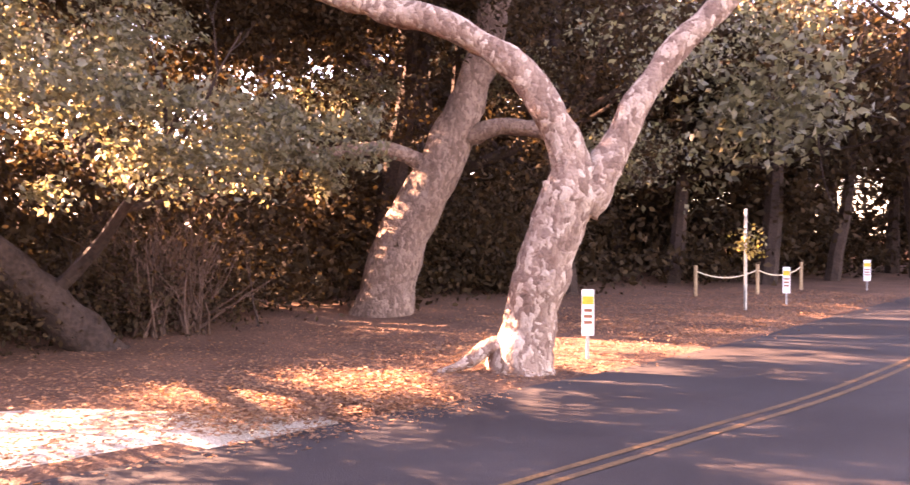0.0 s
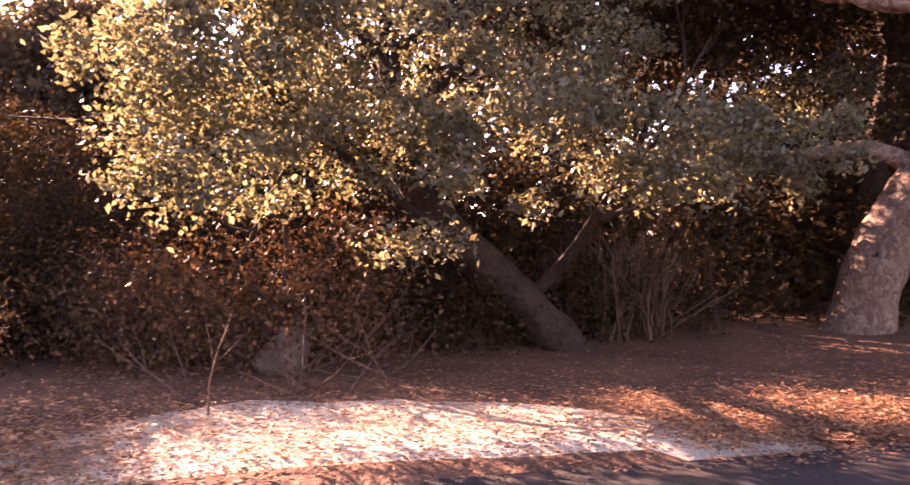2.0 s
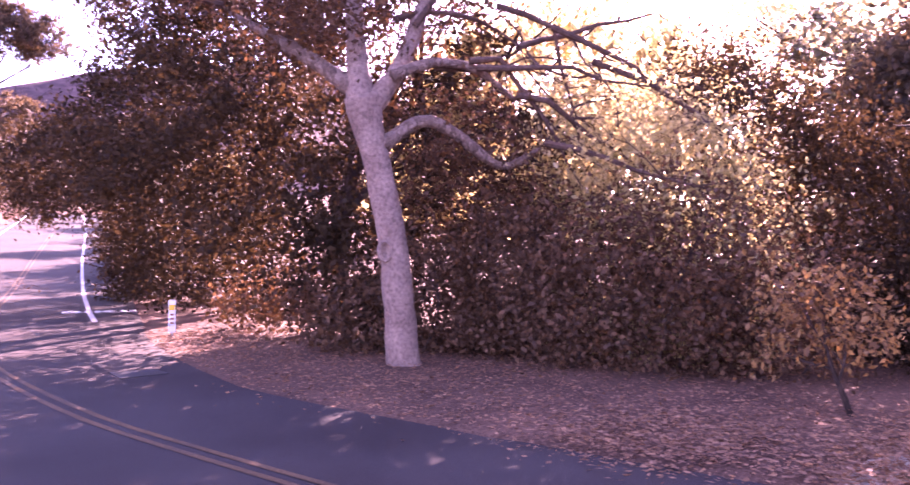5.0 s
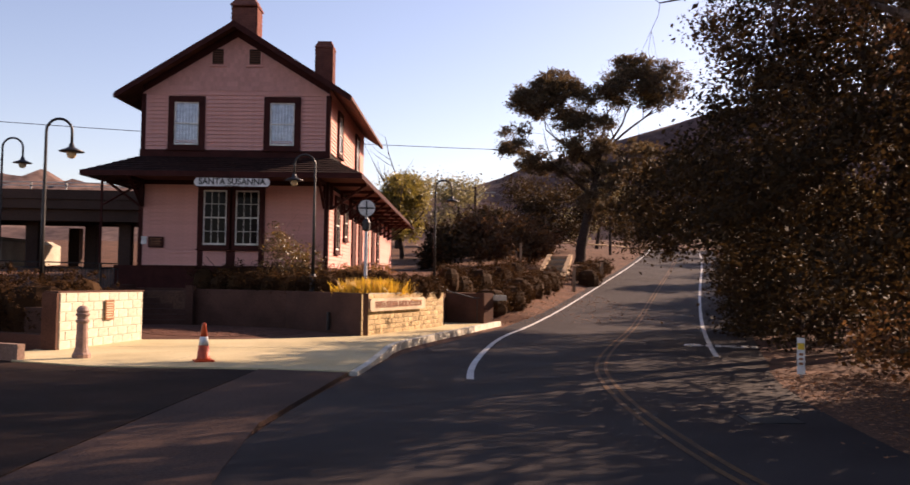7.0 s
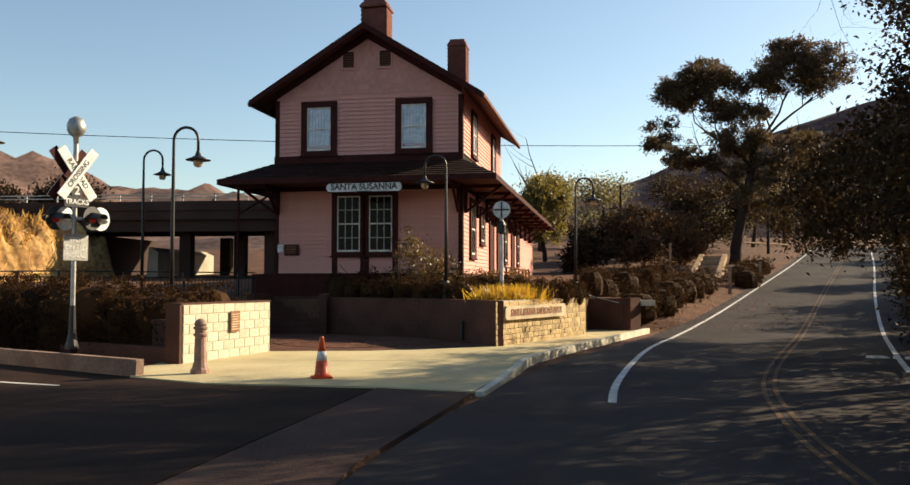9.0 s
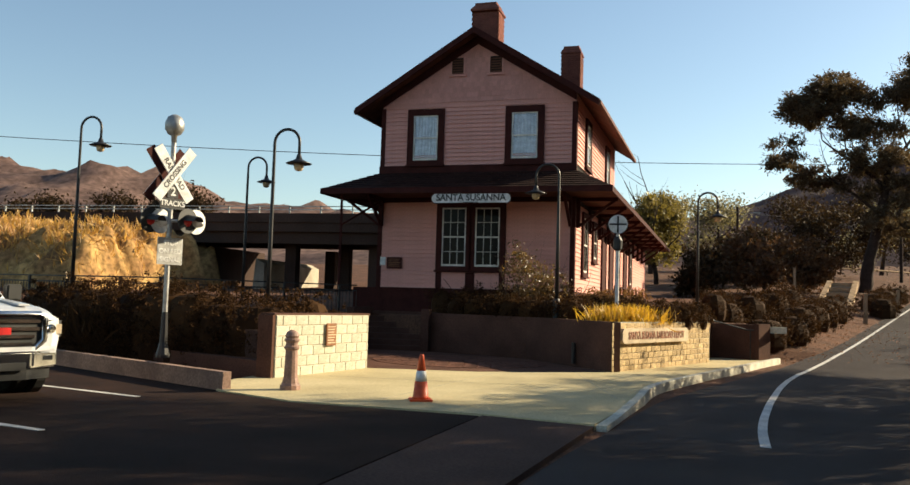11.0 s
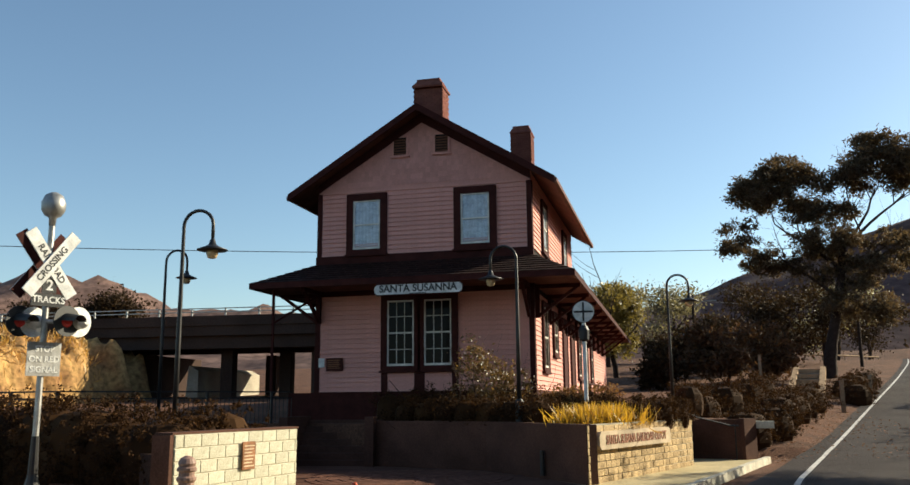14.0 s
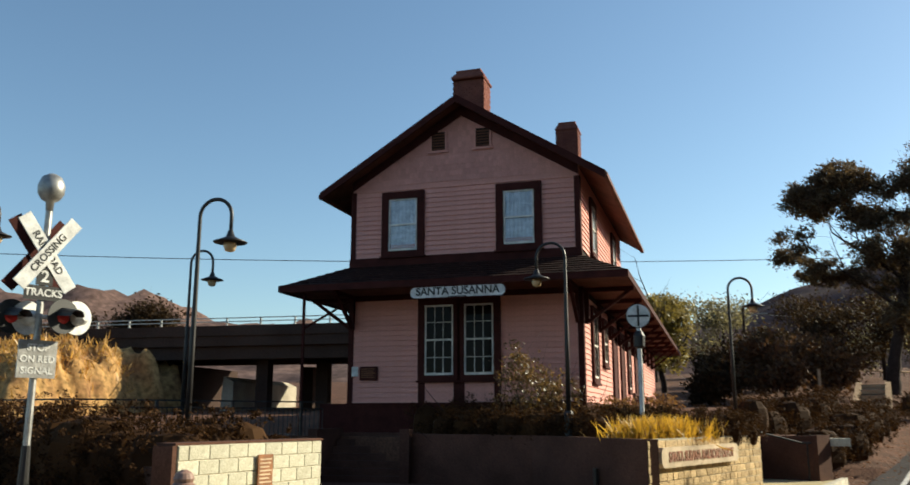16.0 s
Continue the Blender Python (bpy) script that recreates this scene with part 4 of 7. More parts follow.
def bracket(m):
    b = new("bracket")
    b.parent, b.matrix_basis = depot, m
    part("post", Form().box(-0.05, -0.12, -1.0, 0.05, -0.0, 0), "trim", b)
    part("beam", Form().box(-0.05, -1.35, -0.12, 0.05, -0.12, 0), "trim", b)
    part("brace", Form().bar((0, -0.08, -0.95), (0, -1.25, -0.1), 0.09, 0.09), "trim", b)


for _x in (0.12, HW - 0.12):
    bracket(pose(_x, -0.06, LZ - 0.1))
for _k in range(10):
    bracket(pose(HW + 0.02, 0.3 + _k * 2.6, LZ - 0.1, 0, 0, 90))
for _k in range(4):
    bracket(pose(-0.02, 0.3 + _k * 2.6, LZ - 0.1, 0, 0, -90))
for _x, _y, _z0, _z1, _w, _dp in ((3.62, 0.55, 10.0, 11.95, 0.98, 0.8), (5.75, 5.6, 9.0, 11.8, 0.78, 0.78)):
    _ch = new("chimney")
    _ch.parent, _ch.matrix_basis = depot, pose(_x, _y, _z0)
    _hh = _z1 - _z0
    part("core", Form().box(-_w / 2 + .03, -_dp / 2 + .03, 0, _w / 2 - .03, _dp / 2 - .03, _hh - 0.12), "brick", _ch)
    _f = Form()
    _rows = int((_hh - 0.3) / 0.085)
    for _rw in range(_rows):
        for _k in range(5):
            for _fx in (0, 1):
                _q = 0.008
                _xx = -_w / 2 + _w * (_k + (0.5 if _rw % 2 else 0)) / 5.5
                _f.box(_xx, -_dp / 2 if not _fx else _dp / 2 - 0.03, _rw * 0.085, _xx + _w / 5.5 - _q, -_dp / 2 + 0.03 if not _fx else _dp / 2, _rw * 0.085 + 0.075)
                _yy = -_dp / 2 + _dp * (_k + (0.5 if _rw % 2 else 0)) / 5.5
                _f.box(_w / 2 - 0.03 if _fx else -_w / 2, _yy, _rw * 0.085, _w / 2 if _fx else -_w / 2 + 0.03, _yy + _dp / 5.5 - _q, _rw * 0.085 + 0.075)
    tagged(part("bricks", _f, "brick", _ch), kind="stuff")
    part("cap", Form().lathe([(0.71 * _w, 0), (0.735 * _w, 0.02), (0.735 * _w, 0.07), (0.56 * _w, 0.24), (0.55 * _w, 0.32)], 4), "brick", _ch).matrix_basis = pose(0, 0, _hh - 0.3, 0, 0, 45)
# name board under the eave
nb = thing("station_sign", (3.73, -2.13, 4.86), -4.2, "white oval-ended board reading Santa Susanna in dark letters", "sign")
_o = [(-1.22, -0.16), (1.22, -0.16), (1.31, -0.09), (1.33, 0.0), (1.31, 0.09), (1.22, 0.16), (-1.22, 0.16), (-1.31, 0.09), (-1.33, 0.0), (-1.31, -0.09)]
part("board", Form().extrude_y(_o, -0.03, 0.03), "white_paint", nb)
part("rim", Form().tube([(x, -0.03, z) for x, z in _o + _o[:1]], 0.018, 6), "trim", nb)
text_form("SANTA SUSANNA", 0.29, "black_paint", "lettering", nb, pose(0, -0.036, 0.015, 90, 0, 0), 0.004)
part("text_bar", Form().box(-0.25, -0.036, -0.14, 0.25, -0.03, -0.115), "black_paint", nb)
for _x in (-1.0, 1.0):
    part("hanger", Form().tube([(_x, 0, 0.15), (_x, 0, 0.2)], 0.012, 6), "black_metal", nb)
hp = thing("house_plaque", (0.64, -0.10, 2.84), -4.2, "dark bronze plaque fixed to the siding", "plaque")
part("plate", Form().box(-0.28, -0.04, -0.2, 0.28, -0.005, 0.2), "trim", hp, bevel=0.01)
for _k in range(5):
    part("text_bar", Form().box(-0.22, -0.045, 0.12 - _k * 0.06, 0.2 - 0.05 * (_k % 2), -0.04, 0.14 - _k * 0.06), "bronze", hp)
nt_ = thing("paper_notice", (0.2, -0.065, 2.9), -4.2, "small pale paper notice stuck to the siding", "notice")
part("sheet", Form().box(-0.1, -0.012, -0.14, 0.1, -0.006, 0.14), "white_paint", nt_)
rp = thing("porch_railing", (HW + 0.3, 1.5, 1.1), -4.2, "dark wooden railing along the depot's side porch", "railing")
for _k in range(8):
    part("post", Form().box(0.9, _k * 1.5, 0, 0.98, _k * 1.5 + 0.08, 1.15), "trim", rp)
for _z in (0.5, 0.8, 1.12):
    part("rail", Form().box(0.91, 0, _z, 0.97, 10.6, _z + 0.06), "trim", rp)
part("sloping_rail", Form().bar((0.94, -1.4, 0.2), (0.94, 0.0, 1.1), 0.06, 0.07), "trim", rp)

# ---- lamps, signs and street things ----
def gooseneck_lamp(x, y, z0, h, yaw, label, r=0.32):
    """A lamp post with a hooked top and an enamel hood; yaw: the way of the hook."""
    t = thing("lamp_post", (x, y, z0), yaw, label, "lamp post", "lamp posts round the depot")
    part("base", Form().lathe([(0.13, 0), (0.13, 0.08), (0.10, 0.12), (0.09, 0.5), (0.11, 0.55), (0.07, 0.62)], 14), "black_metal", t)
    arc = [(r - r * math.cos(a), 0, h - r + r * math.sin(a)) for a in np.linspace(0, math.pi, 13)]
    part("pole", Form().tube([(0, 0, 0.6), (0, 0, h * 0.5)] + arc + [(2 * r, 0, h - r - 0.42)], [0.055, 0.048] + [0.034] * 14, 10), "black_metal", t, smooth=True)
    hz = h - r - 0.42
    part("hood", Form().lathe([(0.29, -0.085), (0.30, -0.07), (0.15, -0.01), (0.08, 0.03), (0.05, 0.12), (0.03, 0.16)], 20, (2 * r, 0, hz)), "black_metal", t, smooth=True)
    part("globe", Form().lathe([(0.03, -0.25), (0.085, -0.23), (0.115, -0.15), (0.11, -0.08)], 14, (2 * r, 0, hz)), "lamp_glass", t, "frosted glass globe", smooth=True)
    return t


gooseneck_lamp(0.83, -10.45, 0.3, 5.13, 0, "tall black gooseneck lamp post rising from the hedge", 0.31)
gooseneck_lamp(-3.6, -3.0, 0.86, 5.23, 0, "black gooseneck lamp post on the platform", 0.33)
gooseneck_lamp(-6.2, -8.0, 0.8, 5.6, 0, "tall black gooseneck lamp post beside the iron fence")
gooseneck_lamp(6.87, -5.15, 1.1, 4.34, 180, "black gooseneck lamp post in the planter before the depot")
gooseneck_lamp(10.86, 1.0, 1.1, 4.35, 0, "black gooseneck lamp post beside the ramp")

# crossing signal: the boards face the road, the lamps stand across it
SIGN = pose(0, 0, 0, 0, 0, 46)
xs = thing("crossing_signal", (0.0, -13.35, 0.28), 18, "old railroad crossing signal with crossbuck, bell and lamps", "railway signal")
part("mast", Form().tube([(0, 0, 0), (0, 0, 4.35)], 0.05, 12), "grey_metal", xs)
part("mast_foot", Form().lathe([(0.14, 0), (0.14, 0.05), (0.08, 0.3), (0.06, 0.9)], 12), "black_metal", xs)
part("bell", Form().lathe([(0.05, 4.3), (0.06, 4.44), (0.13, 4.48), (0.185, 4.57), (0.19, 4.70), (0.14, 4.82), (0.06, 4.87), (0.02, 4.88)], 20), "grey_metal", xs, "weathered grey crossing bell", smooth=True)
for _s, _w in ((1, "CROSSING"), (-1, "RAILROAD")):
    _b = new("crossbuck_blade")
    _b.parent, _b.matrix_basis = xs, SIGN @ pose(0, -0.07 - 0.03 * (_s > 0), 3.66, 0, -_s * 53, 0)
    part("blade", Form().box(-0.64, -0.012, -0.105, 0.64, 0.012, 0.105), "white_paint", _b)
    text_form(_w, 0.15, "black_paint", "lettering", _b, pose(0, -0.014, 0, 90, 0, 0), 0.002)
for _s in (1, -1):
    _b = new("crossbuck_blade")
    _b.parent, _b.matrix_basis = xs, SIGN @ pose(-0.03, 0.17 + 0.03 * (_s > 0), 3.66, 0, -_s * 53, 0)
    part("blade", Form().box(-0.64, -0.012, -0.105, 0.64, 0.0, 0.105), "trim", _b, "dark unpainted back of a blade")
    part("face", Form().box(-0.64, 0.001, -0.105, 0.64, 0.012, 0.105), "white_paint", _b)
part("count_board", Form().box(-0.12, -0.07, 3.18, 0.12, -0.05, 3.42), "black_paint", xs).matrix_basis = SIGN
text_form("2", 0.24, "white_paint", "lettering", xs, SIGN @ pose(0, -0.075, 3.30, 90, 0, 0), 0.002)
part("tracks_board", Form().box(-0.28, -0.07, 2.96, 0.28, -0.05, 3.17), "black_paint", xs).matrix_basis = SIGN
text_form("TRACKS", 0.15, "white_paint", "lettering", xs, SIGN @ pose(0, -0.075, 3.065, 90, 0, 0), 0.002)
part("cross_arm", Form().tube([(-0.42, 0, 2.72), (0.42, 0, 2.72)], 0.035, 10), "grey_metal", xs)
for _x, _a in ((-0.36, 0), (0.36, 0), (-0.2, 180), (0.5, 180)):
    _l = new("signal_lamp")
    _l.parent, _l.matrix_basis = xs, pose(_x, -0.08 if _a == 0 else 0.1, 2.72, 0, 0, _a + 55)
    part("target", Form().lathe([(0.25, 0), (0.25, 0.02)], 24), "black_paint" if _a == 0 else "white_paint", _l).matrix_basis = pose(0, 0, 0, 90, 0, 0)
    part("housing", Form().lathe([(0.12, 0), (0.11, 0.12), (0.05, 0.2)], 16), "white_paint", _l).matrix_basis = pose(0, 0.0, 0, -90, 0, 0)
    _f = Form()
    for _k in range(9):
        _t = math.pi * _k / 8
        _f.v += [(0.13 * math.cos(_t), -0.02, 0.13 * math.sin(_t)), (0.11 * math.cos(_t), -0.34, 0.10 * math.sin(_t) - 0.02)]
    _f.f = [(2 * _k, 2 * _k + 1, 2 * _k + 3, 2 * _k + 2) for _k in range(8)]
    part("visor", _f, "black_paint", _l)
    part("lens", Form().lathe([(0.105, 0), (0.07, 0.02)], 16), "red_paint", _l).matrix_basis = pose(0, -0.022, 0, 90, 0, 0)
part("stop_board", Form().box(-0.28, -0.07, 1.84, 0.28, -0.05, 2.38), "grey_metal", xs).matrix_basis = SIGN
for _k, _w in enumerate(("STOP", "ON RED", "SIGNAL")):
    text_form(_w, 0.135, "white_paint", "lettering", xs, SIGN @ pose(0, -0.075, 2.27 - _k * 0.165, 90, 0, 0), 0.002)
# switch stand with disc
ss = thing("disc_signal", (8.4, -3.0, 1.1), 0, "white round target signal on a pale steel post", "railway signal")
part("post", Form().tube([(0, 0, 0), (0, 0, 2.7)], 0.055, 12), "white_paint", ss)
part("target", Form().lathe([(0.28, -0.012), (0.28, 0.012)], 28), "white_paint", ss).matrix_basis = pose(0, -0.05, 2.88, 90, 0, 0)
part("target_rim", Form().tube([(0.28 * math.cos(a), -0.05, 2.88 + 0.28 * math.sin(a)) for a in np.linspace(0, 2 * math.pi, 29)], 0.014, 6), "black_paint", ss)
part("target_cross", Form().box(-0.25, -0.075, 2.855, 0.25, -0.063, 2.905).box(-0.025, -0.078, 2.63, 0.025, -0.066, 3.13), "black_paint", ss)
part("lamp_body", Form().lathe([(0.06, 0), (0.13, 0.05), (0.14, 0.3), (0.08, 0.42)], 14, (0, 0, 2.1)), "black_metal", ss)

# traffic cone
cone = thing("traffic_cone", (6.0, -15.85, 0.02), 20, "orange traffic cone with white band standing on pavement edge", "traffic cone")
part("base", Form().box(-0.18, -0.18, 0, 0.18, 0.18, 0.035), "orange", cone, bevel=0.012)
part("body", Form().lathe([(0.135, 0.035), (0.12, 0.07), (0.095, 0.3)], 20), "orange", cone, smooth=True)
part("collar", Form().lathe([(0.0955, 0.3), (0.0705, 0.46)], 20), "white_paint", cone, "white reflective band", smooth=True)
part("tip", Form().lathe([(0.07, 0.46), (0.034, 0.69), (0.03, 0.71)], 20), "orange", cone, smooth=True)
# bollard
bo = thing("bollard", (3.62, -15.35, 0.02), 0, "brownish cast bollard with turned rings", "bollard")
part("foot", Form().lathe([(0.17, 0), (0.17, 0.07), (0.14, 0.11), (0.12, 0.2)], 12), "bollard", bo)
part("shaft", Form().lathe([(0.115, 0.2), (0.1, 0.65)], 12), "bollard", bo)
part("head", Form().lathe([(0.1, 0.65), (0.125, 0.68), (0.125, 0.71), (0.1, 0.73), (0.1, 0.78), (0.125, 0.80), (0.125, 0.83), (0.1, 0.85), (0.115, 0.89), (0.09, 0.95), (0.03, 0.985)], 16), "bollard", bo)

# iron fence
def iron_fence(a, b, z, h, label):
    f = thing("iron_fence", (*a, z), math.degrees(math.atan2(b[1] - a[1], b[0] - a[0])), label, "fence")
    L = math.hypot(b[0] - a[0], b[1] - a[1])
    for zz in (0.12, h - 0.18, h):
        part("rail", Form().box(0, -0.02, zz - 0.02, L, 0.02, zz + 0.02), "black_metal", f)
    me = Form().box(-0.009, -0.009, 0.1, 0.009, 0.009, h - 0.18).mesh("picket")
    me.materials.append(M["black_metal"])
    mp = Form().box(-0.035, -0.035, -0.1, 0.035, 0.035, h + 0.02).mesh("post")
    mp.materials.append(M["black_metal"])
    n = int(L / 0.13)
    for k in range(n + 1):
        o = part("post" if k % 15 == 0 else "picket", mp if k % 15 == 0 else me, "black_metal", f)
        o.location = (L * k / n, 0, 0)


iron_fence((-16.0, -3.6), (-4.8, -5.9), 0.86, 1.15, "black iron picket fence above the tracks")
iron_fence((-4.8, -5.9), (-0.4, -1.0), 0.86, 1.15, "black iron picket fence along the platform")
# porch post left of the depot
pp = thing("platform_post", (-0.9, -1.4, 0.86), 0, "slim dark post carrying the depot eave", "post")
part("shaft", Form().box(-0.035, -0.035, 0, 0.035, 0.035, 4.2), "trim", pp)
part("brace", Form().bar((0.03, 0, 3.2), (1.0, 1.1, 4.1), 0.06, 0.06), "trim", pp)

# ---- overpass, cut bank, hills ----
br = thing("overpass_bridge", (0, 0, 0), 0, "shaded concrete road overpass on columns beyond the platform", "bridge")
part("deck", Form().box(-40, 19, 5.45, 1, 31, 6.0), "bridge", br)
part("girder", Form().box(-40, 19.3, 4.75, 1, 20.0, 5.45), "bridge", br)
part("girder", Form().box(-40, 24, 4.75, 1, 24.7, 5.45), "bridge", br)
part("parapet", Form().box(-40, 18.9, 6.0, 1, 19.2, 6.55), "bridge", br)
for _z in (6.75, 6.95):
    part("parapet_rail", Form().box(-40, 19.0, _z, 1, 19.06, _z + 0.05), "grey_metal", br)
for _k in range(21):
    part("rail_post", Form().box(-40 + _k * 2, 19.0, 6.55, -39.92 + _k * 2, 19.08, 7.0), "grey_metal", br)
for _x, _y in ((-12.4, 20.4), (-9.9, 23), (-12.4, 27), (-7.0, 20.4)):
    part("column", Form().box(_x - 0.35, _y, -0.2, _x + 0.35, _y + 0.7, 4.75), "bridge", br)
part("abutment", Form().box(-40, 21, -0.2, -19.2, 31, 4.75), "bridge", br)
# The wing wall's sunlight is put into its paler concrete colour.
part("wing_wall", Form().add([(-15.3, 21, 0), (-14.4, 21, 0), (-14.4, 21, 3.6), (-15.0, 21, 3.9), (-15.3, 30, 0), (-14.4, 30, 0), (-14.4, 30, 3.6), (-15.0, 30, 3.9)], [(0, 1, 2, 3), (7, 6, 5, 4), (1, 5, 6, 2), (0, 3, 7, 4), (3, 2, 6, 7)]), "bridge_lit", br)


def relief(name, xs_, ys_, height, material, label, category, kind="structure"):
    f = Form()
    for y in ys_:
        for x in xs_:
            f.v.append((x, y, height(x, y)))
    n = len(xs_)
    for j in range(len(ys_) - 1):
        for i in range(n - 1):
            a = j * n + i
            f.f.append((a, a + 1, a + n + 1, a + n))
    return tagged(part(name, f, material, smooth=True), label, category, kind=kind)


def _nz(x, y, z, oct=4):
    return noise.fractal(Vector((x, y, z)), 1.0, 2.1, oct)


def cut_bank(x, y):
    edge = 1.0 / (1 + math.exp(-(y - 7.0 - 1.2 * _nz(x * 0.3, 0, 1)) * 1.1))
    right = 1.0 / (1 + math.exp((x + 17.0 + 0.9 * _nz(0, y * 0.6, 2)) * 2.4))
    return -0.5 + (5.6 + 0.5 * _nz(x * 0.15, y * 0.15, 5)) * edge * right + (0.95 * _nz(x * 0.9, y * 0.9, 7) - 0.7 * abs(_nz(x * 0.8, y * 0.3, 17))) * edge * right


relief("cut_bank", np.arange(-60, -12, 0.25), np.arange(-1, 20.5, 0.25), cut_bank, "cliff", "sunlit ochre cut bank with dry grass", "bank")
_pts = []
_r = np.random.default_rng(5)
while len(_pts) < 15000:
    _x, _y = _r.uniform(-45, -14), _r.uniform(3, 16)
    _z = cut_bank(_x, _y)
    if _z > 0.8 and (_z > 3.4 + 1.3 * noise.noise(Vector((_x * .4, _y * .4, 0))) or _r.random() < 0.2):
        _pts.append((_x, _y, _z - 0.05))
_q = leaf_quads(np.array(_pts), 0.5, 0.10, -1.6)
tagged(part("dry_grass", quads("dry_grass", _q, "dry_grass")), "straw-coloured dry grass on the cut bank", "grass", kind="stuff")


def hill_left(x, y):
    prof = np.interp(x, [-700, -500, -371, -317, -285, -257, -243, -200, -167, -137, -60, 0, 40], [60, 85, 76, 69, 72, 64, 53, 51, 49.5, 47, 44, 40, 0])
    k = min(1.0, max(0.0, (y - 210) / 190))
    return -4 + prof * 1.02 * k ** 0.8 * (1 + 0.0 * x) + (9 * _nz(x * 0.02, y * 0.02, 3, 6) + 8 * abs(_nz(x * 0.05, y * 0.05, 9, 6))) * k


relief("rocky_hill", np.arange(-760, 60, 7.0), np.arange(205, 470, 7.0), hill_left, "hill", "far rocky brown hills under the sky", "hill")


def hill_right(x, y):
    prof = np.interp(x, [-40, 0, 14, 54, 96, 137, 170, 230, 320, 460], [15, 44, 49, 58, 72, 84, 93, 108, 112, 90])
    k = min(1.0, max(0.0, (y - 230) / 170))
    return -4 + prof * k + 5 * _nz(x * 0.015, y * 0.015, 31, 6) * k


relief("far_hill", np.arange(-60, 470, 8.0), np.arange(225, 470, 8.0), hill_right, "hill_far", "hazy brown mountain slope beyond the road", "hill")

# overhead wires
for _a, _b in (((-60, 14, 13.0), (40, 48, 14.0)), ((10, 50, 11.0), (60, 90, 14))):
    _w = thing("power_cable", (0, 0, 0), 0, "thin dark overhead power cable", "cable")
    _A, _B = Vector(_a), Vector(_b)
    part("strand", Form().tube([_A.lerp(_B, t) - Vector((0, 0, 1.4 * 4 * t * (1 - t))) for t in np.linspace(0, 1, 20)], 0.025, 4), "black_metal", _w)
up = thing("utility_pole", (17.5, 62, 3.5), 0, "wooden utility pole with a street light arm", "utility pole")
part("shaft", Form().tube([(0, 0, 0), (0, 0, 8.5)], [0.16, 0.12], 10), "dark_bark", up)
part("light_arm", Form().tube([(0, 0, 7.2), (0.9, -0.1, 7.8), (1.7, -0.2, 7.9)], 0.04, 8), "grey_metal", up)
part("light_head", Form().box(1.6, -0.3, 7.82, 2.2, -0.1, 7.94), "grey_metal", up, bevel=0.02)
up2 = thing("utility_pole", (31.0, 55.5, 4.4), 0, "brown wooden utility pole beside the uphill bend", "utility pole")
part("shaft", Form().tube([(0, 0, 0), (0, 0, 7.0)], [0.15, 0.12], 10), "dark_bark", up2)
# guard rail at the bend
gr = thing("guard_rail", (0, 0, 0), 0, "pale steel guard rail at the uphill bend", "guard rail")
_gp = smooth_line([(24, 70), (32, 74), (40, 82)], 3)
part("beam", Form().tube([(p[0], p[1], rise(70) + 0.75) for p in _gp], 0.1, 6), "wood", gr)
for _p in _gp:
    part("post", Form().box(_p[0] - 0.06, _p[1] - 0.06, rise(70) - 0.3, _p[0] + 0.06, _p[1] + 0.06, rise(70) + 0.8), "wood", gr)
# terraced timber trail beside the depot
tt = thing("timber_steps", (19.6, 24.0, 1.75), -14, "timber-edged earth steps climbing the slope", "steps")
for _x in (-0.75, 0.75):
    part("side_timber", Form().bar((_x, -3.5, 0.05), (_x, 6.0, 1.7), 0.3, 0.35), "wood", tt)
for _k in range(5):
    part("riser", Form().box(-0.7, -3.2 + _k * 2, 0.05 + _k * 0.35, 0.7, -2.9 + _k * 2, 0.3 + _k * 0.35), "wood", tt)
part("trail_bed", Form().add([(-0.7, -3.5, -0.1), (0.7, -3.5, -0.1), (0.7, 6, 1.65), (-0.7, 6, 1.65), (-0.7, -3.5, -0.6), (0.7, -3.5, -0.6), (0.7, 6, -0.6), (-0.7, 6, -0.6)], [(0, 1, 2, 3), (0, 4, 5, 1), (1, 5, 6, 2), (2, 6, 7, 3), (3, 7, 4, 0)]), "gravel", tt)
for _x, _y, _h in ((18.2, 30, 2.2), (19.0, 14.5, 1.5), (22.4, 22.5, 1.4)):
    _p = thing("fence_post", (_x, _y, ground_z(_x, _y) - 0.1), 0, "weathered timber post on the slope", "post")
    part("shaft", Form().box(-0.08, -0.08, 0, 0.08, 0.08, _h), "wood", _p, bevel=0.01)

# ---- pickup truck ----
tk = thing("pickup_truck", (0.7, -18.75, 0.0), -22, "white pickup truck with big chrome grille parked in the lot", "truck")
tk.scale = (1.07, 1.07, 1.07)
# built with its nose towards +x: cross sections from the nose back, each half width, sill, shoulder and top
_sec = [(0.06, 0.80, 0.62, 1.00, 1.08), (0.0, 0.92, 0.55, 1.06, 1.15), (-0.25, 0.99, 0.50, 1.09, 1.21), (-0.8, 1.01, 0.48, 1.11, 1.27), (-1.35, 1.01, 0.48, 1.13, 1.30), (-1.4, 1.01, 0.48, 1.14, 1.32),
        (-2.08, 1.01, 0.48, 1.16, 1.86), (-2.4, 1.01, 0.48, 1.16, 1.92), (-3.8, 1.01, 0.48, 1.16, 1.90), (-4.15, 1.01, 0.48, 1.16, 1.34), (-5.8, 1.01, 0.5, 1.16, 1.34)]
_f = Form()
